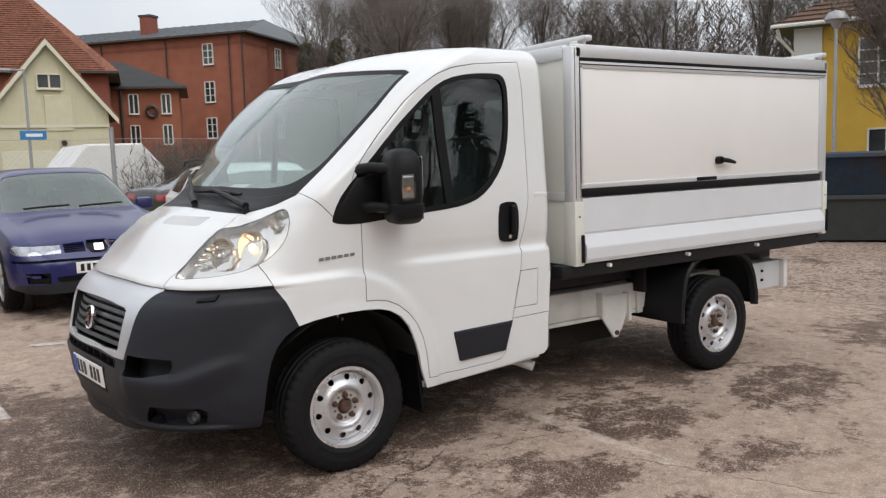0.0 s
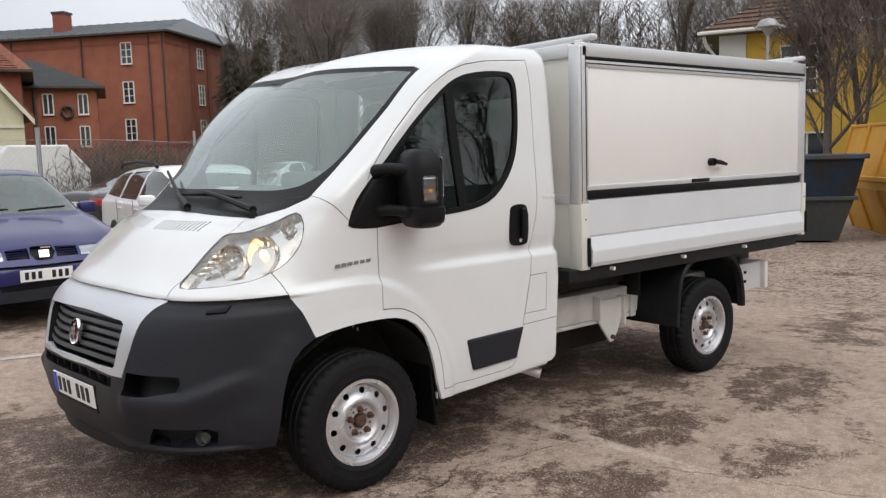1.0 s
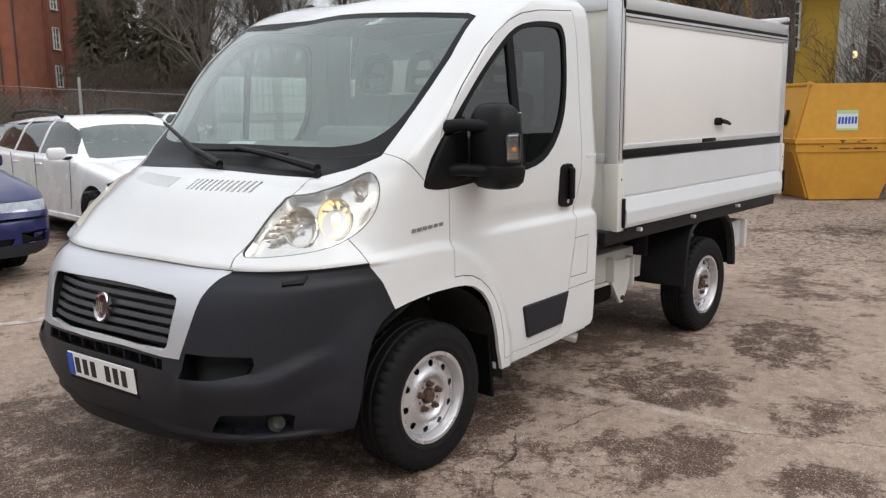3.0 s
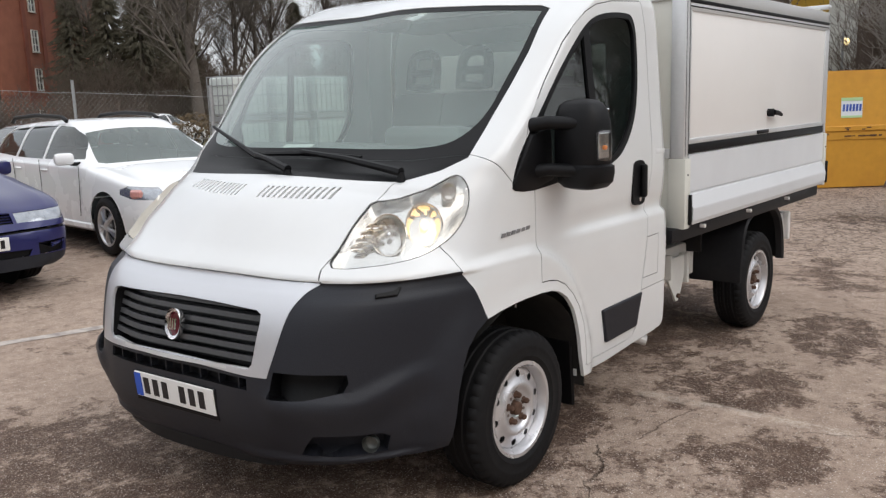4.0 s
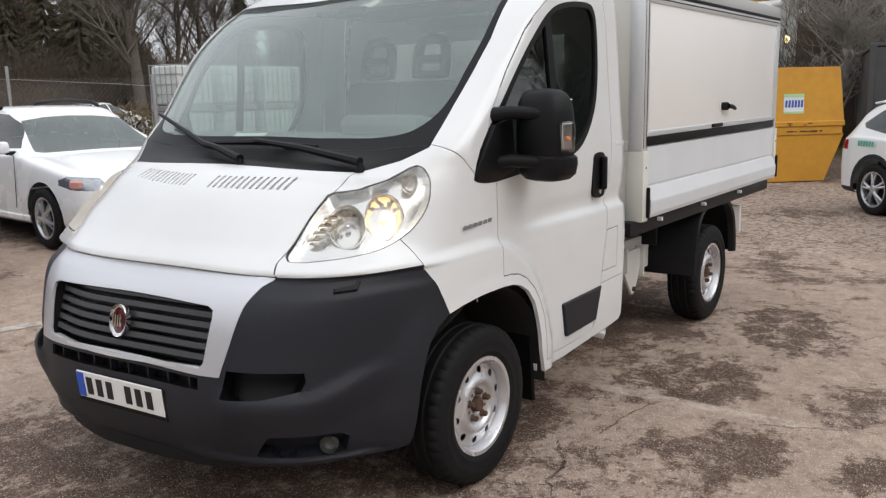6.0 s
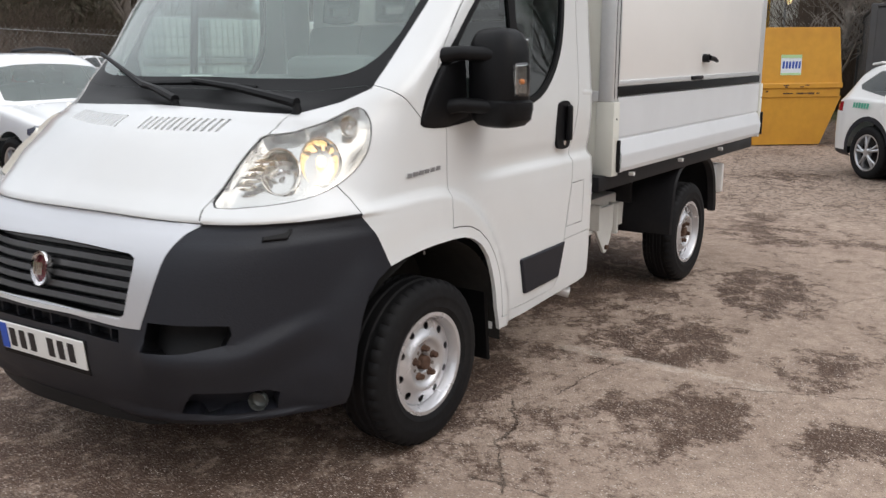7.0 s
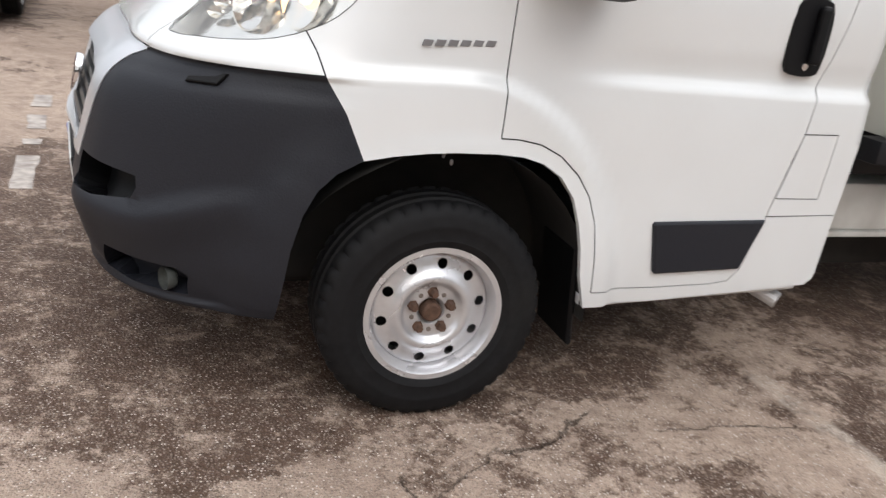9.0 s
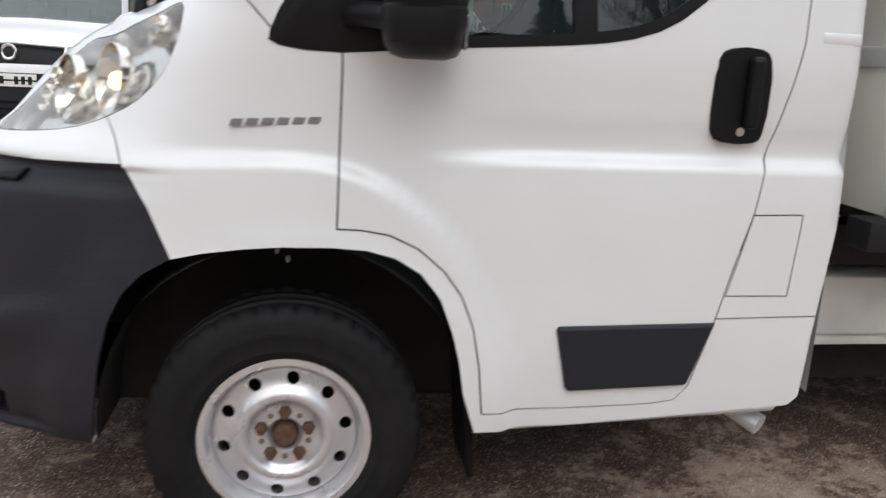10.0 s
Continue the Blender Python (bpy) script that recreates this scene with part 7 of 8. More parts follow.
def skip(at):
    s = thing("open_skip", "battered blue and grey open waste skip on the asphalt", "skip", at)
    bm = bmesh.new()
    hull(bm, rect(-0.62, 0.62, -0.75, 0.75), rect(-0.80, 0.80, -0.95, 0.95), 0.03, 0.72)
    part("lower_tub", bm, GREY_SKIP, s, "grey-green lower half")
    for f in ((-1, 0), (1, 0), (0, -1), (0, 1)):
        bm = bmesh.new()
        if f[0]:
            x0, x1 = f[0] * 0.80, f[0] * 0.92
            vs = [(x0, -0.95, 0.78), (x0, 0.95, 0.78), (x1, 1.08, 1.42), (x1, -1.08, 1.42)]
        else:
            y0, y1 = f[1] * 0.95, f[1] * 1.08
            vs = [(-0.80, y0, 0.78), (0.80, y0, 0.78), (0.92, y1, 1.42), (-0.92, y1, 1.42)]
        fc = bm.faces.new([bm.verts.new(v) for v in vs])
        g = bmesh.ops.solidify(bm, geom=[fc], thickness=0.03)
        part("side_wall", bm, BLUE_SKIP, s, "scratched blue upper wall")
    part("mid_band", boxed((1.72, 2.02, 0.07), (0, 0, 0.75), (0, 0, 0), 0.012), GREY_SKIP, s)
    for a, b in (((-0.95, -1.1), (0.95, -1.1)), ((0.95, -1.1), (0.95, 1.1)), ((0.95, 1.1), (-0.95, 1.1)), ((-0.95, 1.1), (-0.95, -1.1))):
        mx, my = (a[0] + b[0]) / 2, (a[1] + b[1]) / 2
        part("rim", boxed((abs(a[0] - b[0]) + 0.08, abs(a[1] - b[1]) + 0.08, 0.08), (mx, my, 1.44), (0, 0, 0), 0.012), BLUE_SKIP, s)
    part("rubble", boxed((1.7, 1.95, 0.2), (0, 0, 1.22), (2, 3, 0), 0.06), RUST, s, "rusty rubbish heap")
    return s


skip(placed(12.95, 3.82, 42) @ Matrix.Diagonal((1, 1, 1.08, 1)))


def container(at):
    c = thing("shipping_container", "dark grey corrugated steel shipping container", "container", at)
    for nm, y in (("side_panel", -1.2), ("side_panel", 1.2)):
        bm = bmesh.new()
        prof = []
        x = 0.06
        while x < 6.0:
            prof += [(x, 0.0), (x + 0.07, 0.035), (x + 0.14, 0.035), (x + 0.21, 0.0)]
            x += 0.28
        lo = [bm.verts.new((px, y + (py if y > 0 else -py) - (0.035 if y > 0 else -0.035), 0.15)) for px, py in prof]
        hi = [bm.verts.new((v.co.x, v.co.y, 2.5)) for v in lo]
        for k in range(len(lo) - 1):
            bm.faces.new((lo[k], lo[k + 1], hi[k + 1], hi[k]))
        part(nm, bm, CONTAINER, c)
    for x in (0.03, 6.03):
        part("end_panel", boxed((0.06, 2.3, 2.4), (x, 0, 1.32), (0, 0, 0), 0.008), CONTAINER, c)
        for y in (-1.19, 1.19):
            part("corner_post", boxed((0.12, 0.12, 2.6), (x, y, 1.3), (0, 0, 0), 0.012), CONTAINER, c)
    part("roof", boxed((6.06, 2.4, 0.06), (3.03, 0, 2.57), (0, 0, 0), 0.01), CONTAINER, c)
    part("base_frame", boxed((6.06, 2.4, 0.15), (3.03, 0, 0.075), (0, 0, 0), 0.01), CONTAINER, c)
    for y in (-0.6, -0.25, 0.25, 0.6):
        bm = bmesh.new()
        rod(bm, (-0.03, y, 0.2), (-0.03, y, 2.45), 0.02, 8)
        part("lock_bar", bm, CONTAINER, c)
    return c


container(placed(15.35, -1.0, 12))


def fence():
    f = thing("chain_link_fence", "grey chain-link fence with galvanised posts along the yard", "fence", pose(0, 0, 0))
    x0, x1, y = -13.8, 27.8, 13.5
    k = 0
    x = x0
    while x <= x1:
        bm = bmesh.new()
        z = ground_z(x, y)
        rod(bm, (x, y, z - 0.1), (x, y, z + 2.22), 0.045 if k % 2 == 1 else 0.03, 10)
        part("post", bm, GALV, f, "galvanised steel post", smooth=True)
        x += 3.2 if k % 2 else 3.2
        k += 1
    bm = bmesh.new()
    for h in (0.08, 1.05, 1.98):
        pts = [(x0 + (x1 - x0) * j / 60, y, ground_z(x0 + (x1 - x0) * j / 60, y) + h - 0.02 * (j % 5 == 2)) for j in range(61)]
        tube(bm, pts, 0.005, 4)
    part("tension_wire", bm, GALV, f)
    verts, faces = [], []
    step, r = 0.105, 0.0017
    z0 = ground_z(4, y)
    n = int((x1 - x0) / step)
    for j in range(n):
        for s in (1, -1):
            xa = x0 + j * step
            xb = xa + s * 1.9
            for dx, dz in ((r, 0), (-r, 0)):
                verts += [(xa + dx, y + s * 0.002, z0 + 0.06), (xb + dx, y + s * 0.002, z0 + 1.96)]
            b = len(verts) - 4
            faces.append((b, b + 2, b + 3, b + 1))
    me = bpy.data.meshes.new("wire_mesh")
    me.from_pydata(verts, [], faces)
    me.materials.append(GALV)
    ob = new("wire_mesh", me)
    ob.parent = f
    ob["kind"] = "stuff"
    return f


fence()


def ibc(at):
    t = thing("liquid_tank", "milky plastic liquid tank in a grey wire cage on a pallet", "tank", at, "stacked liquid tanks")
    part("bottle", boxed((1.12, 0.92, 0.95), (0, 0, 0.63), (0, 0, 0), 0.06, 3), TANK_WHITE, t, smooth=True)
    part("pallet", boxed((1.2, 1.0, 0.13), (0, 0, 0.075), (0, 0, 0), 0.01), GALV, t)
    bm = bmesh.new()
    for k in range(7):
        x = -0.58 + 1.16 * k / 6
        for y in (-0.485, 0.485):
            rod(bm, (x, y, 0.14), (x, y, 1.13), 0.011, 6)
    for k in range(6):
        y = -0.48 + 0.96 * k / 5
        for x in (-0.585, 0.585):
            rod(bm, (x, y, 0.14), (x, y, 1.13), 0.011, 6)
    for z in (0.2, 0.42, 0.66, 0.9, 1.12):
        for y in (-0.49, 0.49):
            rod(bm, (-0.59, y, z), (0.59, y, z), 0.011, 6)
        for x in (-0.59, 0.59):
            rod(bm, (x, -0.49, z), (x, 0.49, z), 0.011, 6)
    part("cage", bm, GALV, t)
    return t


first = ibc(placed(10.4, 14.9, 4, 0.2))
for x, lv in ((11.7, 0), (13.0, 0), (14.3, 0), (10.4, 1), (11.7, 1), (13.0, 1), (14.3, 1)):
    copy_thing(first, placed(x, 14.9 - 0.04 * (x - 10), 4, 0.2 + 1.145 * lv))


tagged(part("tank_plinth", boxed((5.6, 1.4, 0.4), (12.35, 14.82, ground_z(12.3, 14.8) - 0.0), (0, 0, -2.3), 0.01), GALV), "low grey plinth under the stacked tanks", "plinth", kind="structure")


def tent(at):
    t = thing("tarpaulin_shelter", "low white tarpaulin shelter behind the fence", "shelter", at)
    bm = bmesh.new()
    prof = [(-1.35, 0), (-1.35, 1.35), (-0.75, 1.98), (0.75, 1.98), (1.35, 1.35), (1.35, 0)]
    prism(bm, prof, 3.2, pose(0, 1.6, 0, 90), bevel=0.05)
    part("cover", bm, TARP, t)
    for x in (-1.36, 1.36):
        part("edge_tube", boxed((0.03, 3.2, 0.03), (x, 0, 1.35), (0, 0, 0), 0.01), GALV, t)
    return t


tent(placed(3.05, 18.6, 0) @ Matrix.Diagonal((0.86, 1, 0.96, 1)))


def lamp_post(at, height, head, label, globe=False):
    l = thing("street_lamp", label, "street lamp", at)
    bm = bmesh.new()
    rod(bm, (0, 0, 0), (0, 0, height), 0.05, 10, 0.035)
    part("pole", bm, GALV, l, smooth=True)
    if head == "arm":
        part("arm", boxed((0.75, 0.05, 0.05), (-0.35, 0, height), (0, 0, 0), 0.01), GALV, l)
        part("lamp_head", boxed((0.5, 0.16, 0.09), (-0.6, 0, height - 0.02), (0, 0, 0), 0.03), GALV, l)
    elif head == "cap":
        bm = bmesh.new()
        lathe(bm, [(0.0, 0.22), (0.16, 0.18), (0.24, 0.06), (0.24, 0.02), (0.14, 0.0), (0.07, -0.14), (0.04, -0.16)], 20, pose(0, 0, height))
        part("lamp_head", bm, GALV, l, smooth=True)
    else:
        bm = bmesh.new()
        bmesh.ops.create_uvsphere(bm, u_segments=16, v_segments=10, radius=0.12, matrix=pose(0.3, 0, height - 0.25))
        part("globe", bm, glowing("warm_lamp_globe", (1.0, 0.78, 0.4), 1.6), l, "lit warm globe", smooth="all")
        bm = bmesh.new()
        tube(bm, [(0, 0, height), (0.15, 0, height + 0.08), (0.3, 0, height - 0.08)], 0.02, 6)
        part("bracket", bm, DARK_STEEL, l)
    return l


lp = lamp_post(placed(1.85, 22.0, 0), 4.1, "arm", "slim grey street lamp with a blue sign behind the fence")
sg = part("sign_board", boxed((0.70, 0.03, 0.26), (0.10, -0.07, 2.25), (0, 0, 0), 0.01), SIGN_BLUE, lp, "blue sign board")
part("sign_text_bar", boxed((0.44, 0.006, 0.09), (0.12, -0.089, 2.25)), PLATE_WHITE, sg)
lamp_post(placed(15.4, 5.62, 0), 4.35, "cap", "grey post-top street lamp before the yellow house")
lamp_post(placed(26.0, 4.62, 0), 3.55, "globe", "dark lamp post with a lit warm globe")


# ---- buildings ----
BRICK = material("red_brick_wall", (0.315, 0.113, 0.068), 0.85, vary=0.16, grain=1.2, stains=0.35, stain_color=(0.2, 0.06, 0.04), stain_scale=0.4, bump=0.1)
BRICK_DARK = material("dark_red_brick", (0.25, 0.080, 0.052), 0.85, vary=0.15, grain=1.2)
SHEET_ROOF = material("grey_sheet_metal_roof", (0.115, 0.128, 0.138), 0.55, 0.3, vary=0.1, grain=3)
FELT_ROOF = material("black_felt_roof", (0.02, 0.021, 0.023), 0.7, vary=0.2, grain=4)
TILE_RED = material("red_clay_tile", (0.20, 0.078, 0.046), 0.8, vary=0.35, grain=5, random_hue=0.15, stains=0.3, stain_color=(0.1, 0.04, 0.03))
TILE_BROWN = material("brown_clay_tile", (0.13, 0.075, 0.05), 0.8, vary=0.2, grain=3)
CREAM_WOOD = material("cream_painted_boards", (0.62, 0.58, 0.42), 0.6, vary=0.05, grain=3)
CREAM_TRIM = material("pale_trim_paint", (0.68, 0.65, 0.52), 0.55, vary=0.04)
YELLOW_WALL = material("ochre_yellow_render", (0.66, 0.42, 0.068), 0.85, vary=0.06, grain=2, stains=0.25, stain_color=(0.45, 0.27, 0.05), stain_scale=0.7)
WHITE_TRIM = material("white_house_trim", (0.72, 0.72, 0.68), 0.6, vary=0.04)
HOUSE_GLASS = material("dark_window_glass", (0.03, 0.035, 0.04), 0.06, vary=0.2, grain=1.5, coat=0.5)
PIPE = material("dark_downpipe", (0.05, 0.045, 0.04), 0.5, vary=0.1)


def house_window(parent, m, w, h, cols=2, rows=3, mat=None):
    """A framed window in the plane x-z of m, looking along -y."""
    win = new("window")
    win.parent = parent
    win.matrix_basis = m
    mat = mat or WHITE_TRIM
    for nm, size, at in (("frame", (w, 0.10, 0.06), (0, -0.02, h / 2)), ("frame", (w, 0.10, 0.06), (0, -0.02, -h / 2)), ("frame", (0.06, 0.10, h), (-w / 2, -0.02, 0)), ("frame", (0.06, 0.10, h), (w / 2, -0.02, 0))):
        part(nm, boxed(size, at), mat, win)
    part("pane", boxed((w, 0.03, h), (0, 0.03, 0)), HOUSE_GLASS, win)
    for k in range(1, cols):
        part("mullion", boxed((0.07, 0.06, h), (-w / 2 + w * k / cols, -0.01, 0)), mat, win)
    for k in range(1, rows):
        part("glazing_bar", boxed((w, 0.05, 0.045), (0, -0.005, -h / 2 + h * k / rows)), mat, win)
    part("sill", boxed((w + 0.10, 0.14, 0.04), (0, -0.05, -h / 2 - 0.05)), mat, win)
    return win


def wall_block(name, size, at, mat, parent, label=""):
    return part(name, boxed(size, at), mat, parent, label)


def hip_roof(parent, x0, x1, y0, y1, z, rise, mat, over=0.5, seams=0.0, ridge_in=None, label=""):
    bm = bmesh.new()
    x0, x1, y0, y1 = x0 - over, x1 + over, y0 - over, y1 + over
    inn = ridge_in if ridge_in is not None else (y1 - y0) / 2
    ym = (y0 + y1) / 2
    a = [bm.verts.new(p) for p in ((x0, y0, z), (x1, y0, z), (x1, y1, z), (x0, y1, z))]
    b = [bm.verts.new(p) for p in ((x0 + inn, ym, z + rise), (x1 - inn, ym, z + rise))]
    for f in ((a[0], a[1], b[1], b[0]), (a[1], a[2], b[1]), (a[2], a[3], b[0], b[1]), (a[3], a[0], b[0]), (a[3], a[2], a[1], a[0])):
        bm.faces.new(f)
    roof = part("roof", bm, mat, parent, label)
    part("eave_board", boxed((x1 - x0, y1 - y0, 0.13), ((x0 + x1) / 2, ym, z - 0.06)), PIPE, parent)
    if seams:
        n = int((x1 - x0) / seams)
        for side, yy in ((0, y0), (1, y1)):
            sm = bmesh.new()
            for k in range(n + 1):
                x = x0 + (x1 - x0) * k / n
                lim = min(1.0, (x - x0) / inn, (x1 - x) / inn)
                rod(sm, (x, yy, z + 0.02), (x, yy + (ym - yy) * lim, z + rise * lim + 0.02), 0.035, 4)
            part("roof_seam", sm, mat, roof)
    return roof


# three-storey brick block: local x along its long front, local -y faces the yard
brick = thing("brick_apartment_block", "three-storey red brick block with white windows and grey sheet roof", "building", pose(20.6, 53.2, ground_z(20, 53) - 0.3, 0, 0, -50.5))
W, D, H = 26.0, 16.6, 10.9
wall_block("wall", (W, D, H), (-W / 2, D / 2, H / 2), BRICK, brick, "red brick walls")
hip_roof(brick, -W, 0, 0, D, H, 2.2, SHEET_ROOF, 0.55, 0.8, 3.2, label="grey standing-seam roof")
for z in (H - 0.75, 3.0):
    wall_block("brick_band", (W + 0.08, D + 0.08, 0.18), (-W / 2, D / 2, z), BRICK_DARK, brick)
for x in (-2.95, -14.0, -19.0, -24.0):
    for z in (9.5, 6.8, 4.2, 1.6):
        house_window(brick, pose(x, -0.02, z), 0.80, 1.45 if z > 2 else 1.0)
for y in (5.0, 10.2):
    for z in (9.5, 6.8, 4.2, 1.6):
        house_window(brick, pose(0.02, y, z, 0, 0, 90), 0.85, 1.45 if z > 2 else 1.0)
    wall_block("pilaster", (0.12, 0.5, H - 1), (0.04, y + 1.3, H / 2), BRICK_DARK, brick)
    wall_block("pilaster", (0.12, 0.5, H - 1), (0.04, y - 1.3, H / 2), BRICK_DARK, brick)
for x, y in ((-0.15, -0.1), (-6.4, -0.1), (0.1, 16.3), (-12.0, -0.1), (-1.2, -0.1)):
    bm = bmesh.new()
    rod(bm, (x, y, 0), (x, y, H - 0.2), 0.06, 8)
    part("downpipe", bm, PIPE, brick)
ch = wall_block("chimney", (0.95, 0.95, 3.0), (-10.0, 3.2, H + 0.75), BRICK_DARK, brick)
wall_block("chimney_cap", (1.08, 1.08, 0.16), (-10.0, 3.2, H + 2.25), PIPE, ch)

# lower wing with a black roof
wing = thing("brick_wing", "two-storey red brick wing with black felt roof", "building", pose(13.7, 46.6, ground_z(13, 46) - 0.3, 0, 0, -18))
wall_block("wall", (9.0, 7.0, 6.3), (-4.5, 3.5, 3.15), BRICK, wing)
hip_roof(wing, -9.0, 0, 0, 7.0, 6.3, 1.9, FELT_ROOF, 0.5)
for x in (-0.75, -2.6, -4.7, -6.6, -8.3):
    for z in (5.3, 3.45):
        house_window(wing, pose(x, -0.02, z), 0.52, 1.15, 2, 1)
bm = bmesh.new()
rod(bm, (-3.3, -0.1, 0), (-3.3, -0.1, 6.2), 0.09, 8)
part("downpipe", bm, PIPE, wing)
wall_block("chimney", (1.4, 0.9, 1.6), (-7.2, 3.4, 8.2), BRICK_DARK, wing)
bm = bmesh.new()
tube(bm, [(-1.6 + 0.28 * math.cos(a), -0.12, 4.85 + 0.32 * math.sin(a)) for a in (2 * math.pi * k / 14 for k in range(15))], 0.11, 6, True)
part("wall_wreath", bm, PIPE, wing)

# big red-tiled roof at the edge of view
tiled = thing("tiled_house", "brick house with a large red clay tile roof", "building", pose(8.7, 42.4, ground_z(8, 42) - 0.3, 0, 0, -14))
wall_block("wall", (22, 9, 6.6), (-11, 4.5, 3.3), BRICK_DARK, tiled)
hip_roof(tiled, -22, 0, 0, 9, 6.6, 5.2, TILE_RED, 0.6, label="red clay tile roof")
rows = bmesh.new()
for k in range(40):
    t = (k + 0.5) / 40
    xr = 0.6 - t * 5.1
    box(rows, (22 + xr - 0.6 - t * 4.5, 0.06, 0.05), ((xr - 22 - 0.6 + t * 5.1) / 2, -0.6 + t * 5.1, 6.62 + t * 5.2), (45, 0, 0))
part("tile_course_relief", rows, TILE_RED, tiled)

# cream timber house, gable to the yard
cream = thing("cream_timber_house", "cream boarded timber house with a red tile roof", "building", pose(4.5, 34.6, ground_z(4, 34) - 0.2, 0, 0, -4))
bm = bmesh.new()
prism(bm, [(-2.35, 0), (2.35, 0), (2.35, 3.85), (0, 6.75), (-2.35, 3.85)], 9, pose(0, 9, 0, 90))
part("wall", bm, CREAM_WOOD, cream, "cream vertical boards")
for k in range(24):
    x = -2.25 + 4.5 * k / 23
    top = 6.6 - abs(x) * 1.234
    part("board", boxed((0.05, 0.03, top - 0.1), (x, -0.012, top / 2)), CREAM_WOOD, cream)
for s in (-1, 1):
    bm = bmesh.new()
    prism(bm, [(0, 6.92), (s * 2.75, 3.52), (s * 2.75, 3.38), (0, 6.74)], 9.6, pose(0, 9.3, 0, 90))
    part("roof", bm, TILE_RED, cream, "red clay tile roof slope")
    bm = bmesh.new()
    prism(bm, [(0, 6.80), (s * 2.72, 3.43), (s * 2.72, 3.20), (0, 6.55)], 0.06, pose(0, -0.28, 0, 90))
    part("barge_board", bm, CREAM_TRIM, cream, "pale barge board")
    crs = bmesh.new()
    for k in range(16):
        t = (k + 0.5) / 16
        box(crs, (0.06, 9.6, 0.05), (s * 2.75 * t, 4.5, 6.95 - 3.4 * t), (0, s * 51, 0))
    part("tile_course_relief", crs, TILE_RED, cream)
house_window(cream, pose(0.05, -0.05, 5.05), 0.95, 0.6, 2, 1, CREAM_TRIM)
part("hatch_door", boxed((1.1, 0.05, 1.5), (0.35, -0.04, 3.7), (0, 0, 0), 0.01), CREAM_WOOD, cream)
part("rail_board", boxed((4.7, 0.06, 0.12), (0, -0.05, 3.15)), CREAM_TRIM, cream)
bm = bmesh.new()
rod(bm, (0.45, -0.1, 2.45), (0.45, -0.25, 2.4), 0.12, 10)
part("wall_lamp", bm, PIPE, cream)
part("garage_door", boxed((3.6, 0.06, 2.1), (-0.2, -0.05, 1.05), (0, 0, 0), 0.01), CREAM_TRIM, cream)

# ochre house to the other side: local x runs along its front, -y faces the yard
ochre = thing("ochre_house", "ochre-yellow rendered house with white trim and tiled roof", "building", pose(24.6, 12.6, -0.3, 0, 0, -66))
wall_block("wall", (8.6, 9, 5.9), (4.3, 4.5, 2.95), YELLOW_WALL, ochre)
hip_roof(ochre, 0, 8.6, 0, 9, 5.95, 3.0, TILE_BROWN, 0.6, label="brown clay tile roof")
for x in (0.45, 8.15):
    part("corner_pilaster", boxed((0.9, 0.10, 5.9), (x, -0.03, 2.95), (0, 0, 0), 0.01), WHITE_TRIM, ochre)
for x in (2.6, 5.9):
    house_window(ochre, pose(x, -0.02, 4.55), 1.15, 1.55, 2, 4)
    house_window(ochre, pose(x + 0.3, -0.02, 1.75), 1.1, 1.2, 2, 1)
bm = bmesh.new()
rows_ = bmesh.new()
for k in range(16):
    t = (k + 0.5) / 16
    ins = t * 5.1
    box(rows_, (9.8 - 2 * ins, 0.06, 0.06), (4.3, -0.6 + t * 5.1, 5.97 + t * 3.0), (30, 0, 0))
part("tile_course_relief", rows_, TILE_BROWN, ochre)
tube(bm, [(-0.45, -0.55, 5.8), (-0.4, -0.35, 5.5), (0.0, -0.15, 5.0), (0.02, -0.12, 0)], 0.06, 8)
part("downpipe", bm, WHITE_TRIM, ochre)
part("gutter", boxed((9.9, 0.14, 0.12), (4.3, -0.66, 5.9), (0, 0, 0), 0.03), WHITE_TRIM, ochre)

# small white house far off
far = thing("white_cottage", "small white cottage far behind the trees", "building", pose(48.4, 75, 0.42, 0, 0, -30))
wall_block("wall", (3.6, 4, 2.8), (0, 0, 1.4), WHITE_TRIM, far)
hip_roof(far, -1.8, 1.8, -2, 2, 2.8, 0.7, TILE_BROWN, 0.2, 0.0, 1.0)
for x in (-0.9, 0.9):
    house_window(far, pose(x, -2.02, 1.7), 0.9, 1.0)

# unseen dark walls behind the camera, closing the yard to dim light and reflections
DIMMING_WALL = material("dark_dimming_wall", (0.085, 0.072, 0.06), 0.85, vary=0.2, grain=1.5, stains=0.5, stain_color=(0.045, 0.04, 0.034), stain_scale=0.3)
for nm, size, at in (("dimming_wall_south", (64, 0.3, 4.4), (4, -22, 1.9)), ("dimming_wall_west", (0.3, 48, 4.0), (-24, 2, 1.8))):
    tagged(part(nm, boxed(size, at), DIMMING_WALL), "unseen dark wall added to dim light and reflections", "wall", kind="structure")


# ---- trees, bushes, hedge ----
BARK = material("grey_brown_bark", (0.11, 0.092, 0.08), 0.9, vary=0.25, grain=12, bump=0.4)
TWIG = material("dark_brown_twigs", (0.17, 0.143, 0.126), 0.9, vary=0.2, grain=5)
NEEDLE = material("dark_spruce_needles", (0.085, 0.076, 0.052), 0.85, vary=0.4, grain=3, random_hue=0.2)
DRY_LEAF = material("brown_hedge_leaves", (0.10, 0.065, 0.028), 0.85, vary=0.4, grain=6)
PALE_BARK = material("pale_grey_bark", (0.30, 0.275, 0.25), 0.9, vary=0.2, grain=10)
BRUSH = material("brown_brush_twigs", (0.125, 0.094, 0.074), 0.9, vary=0.3, grain=4)


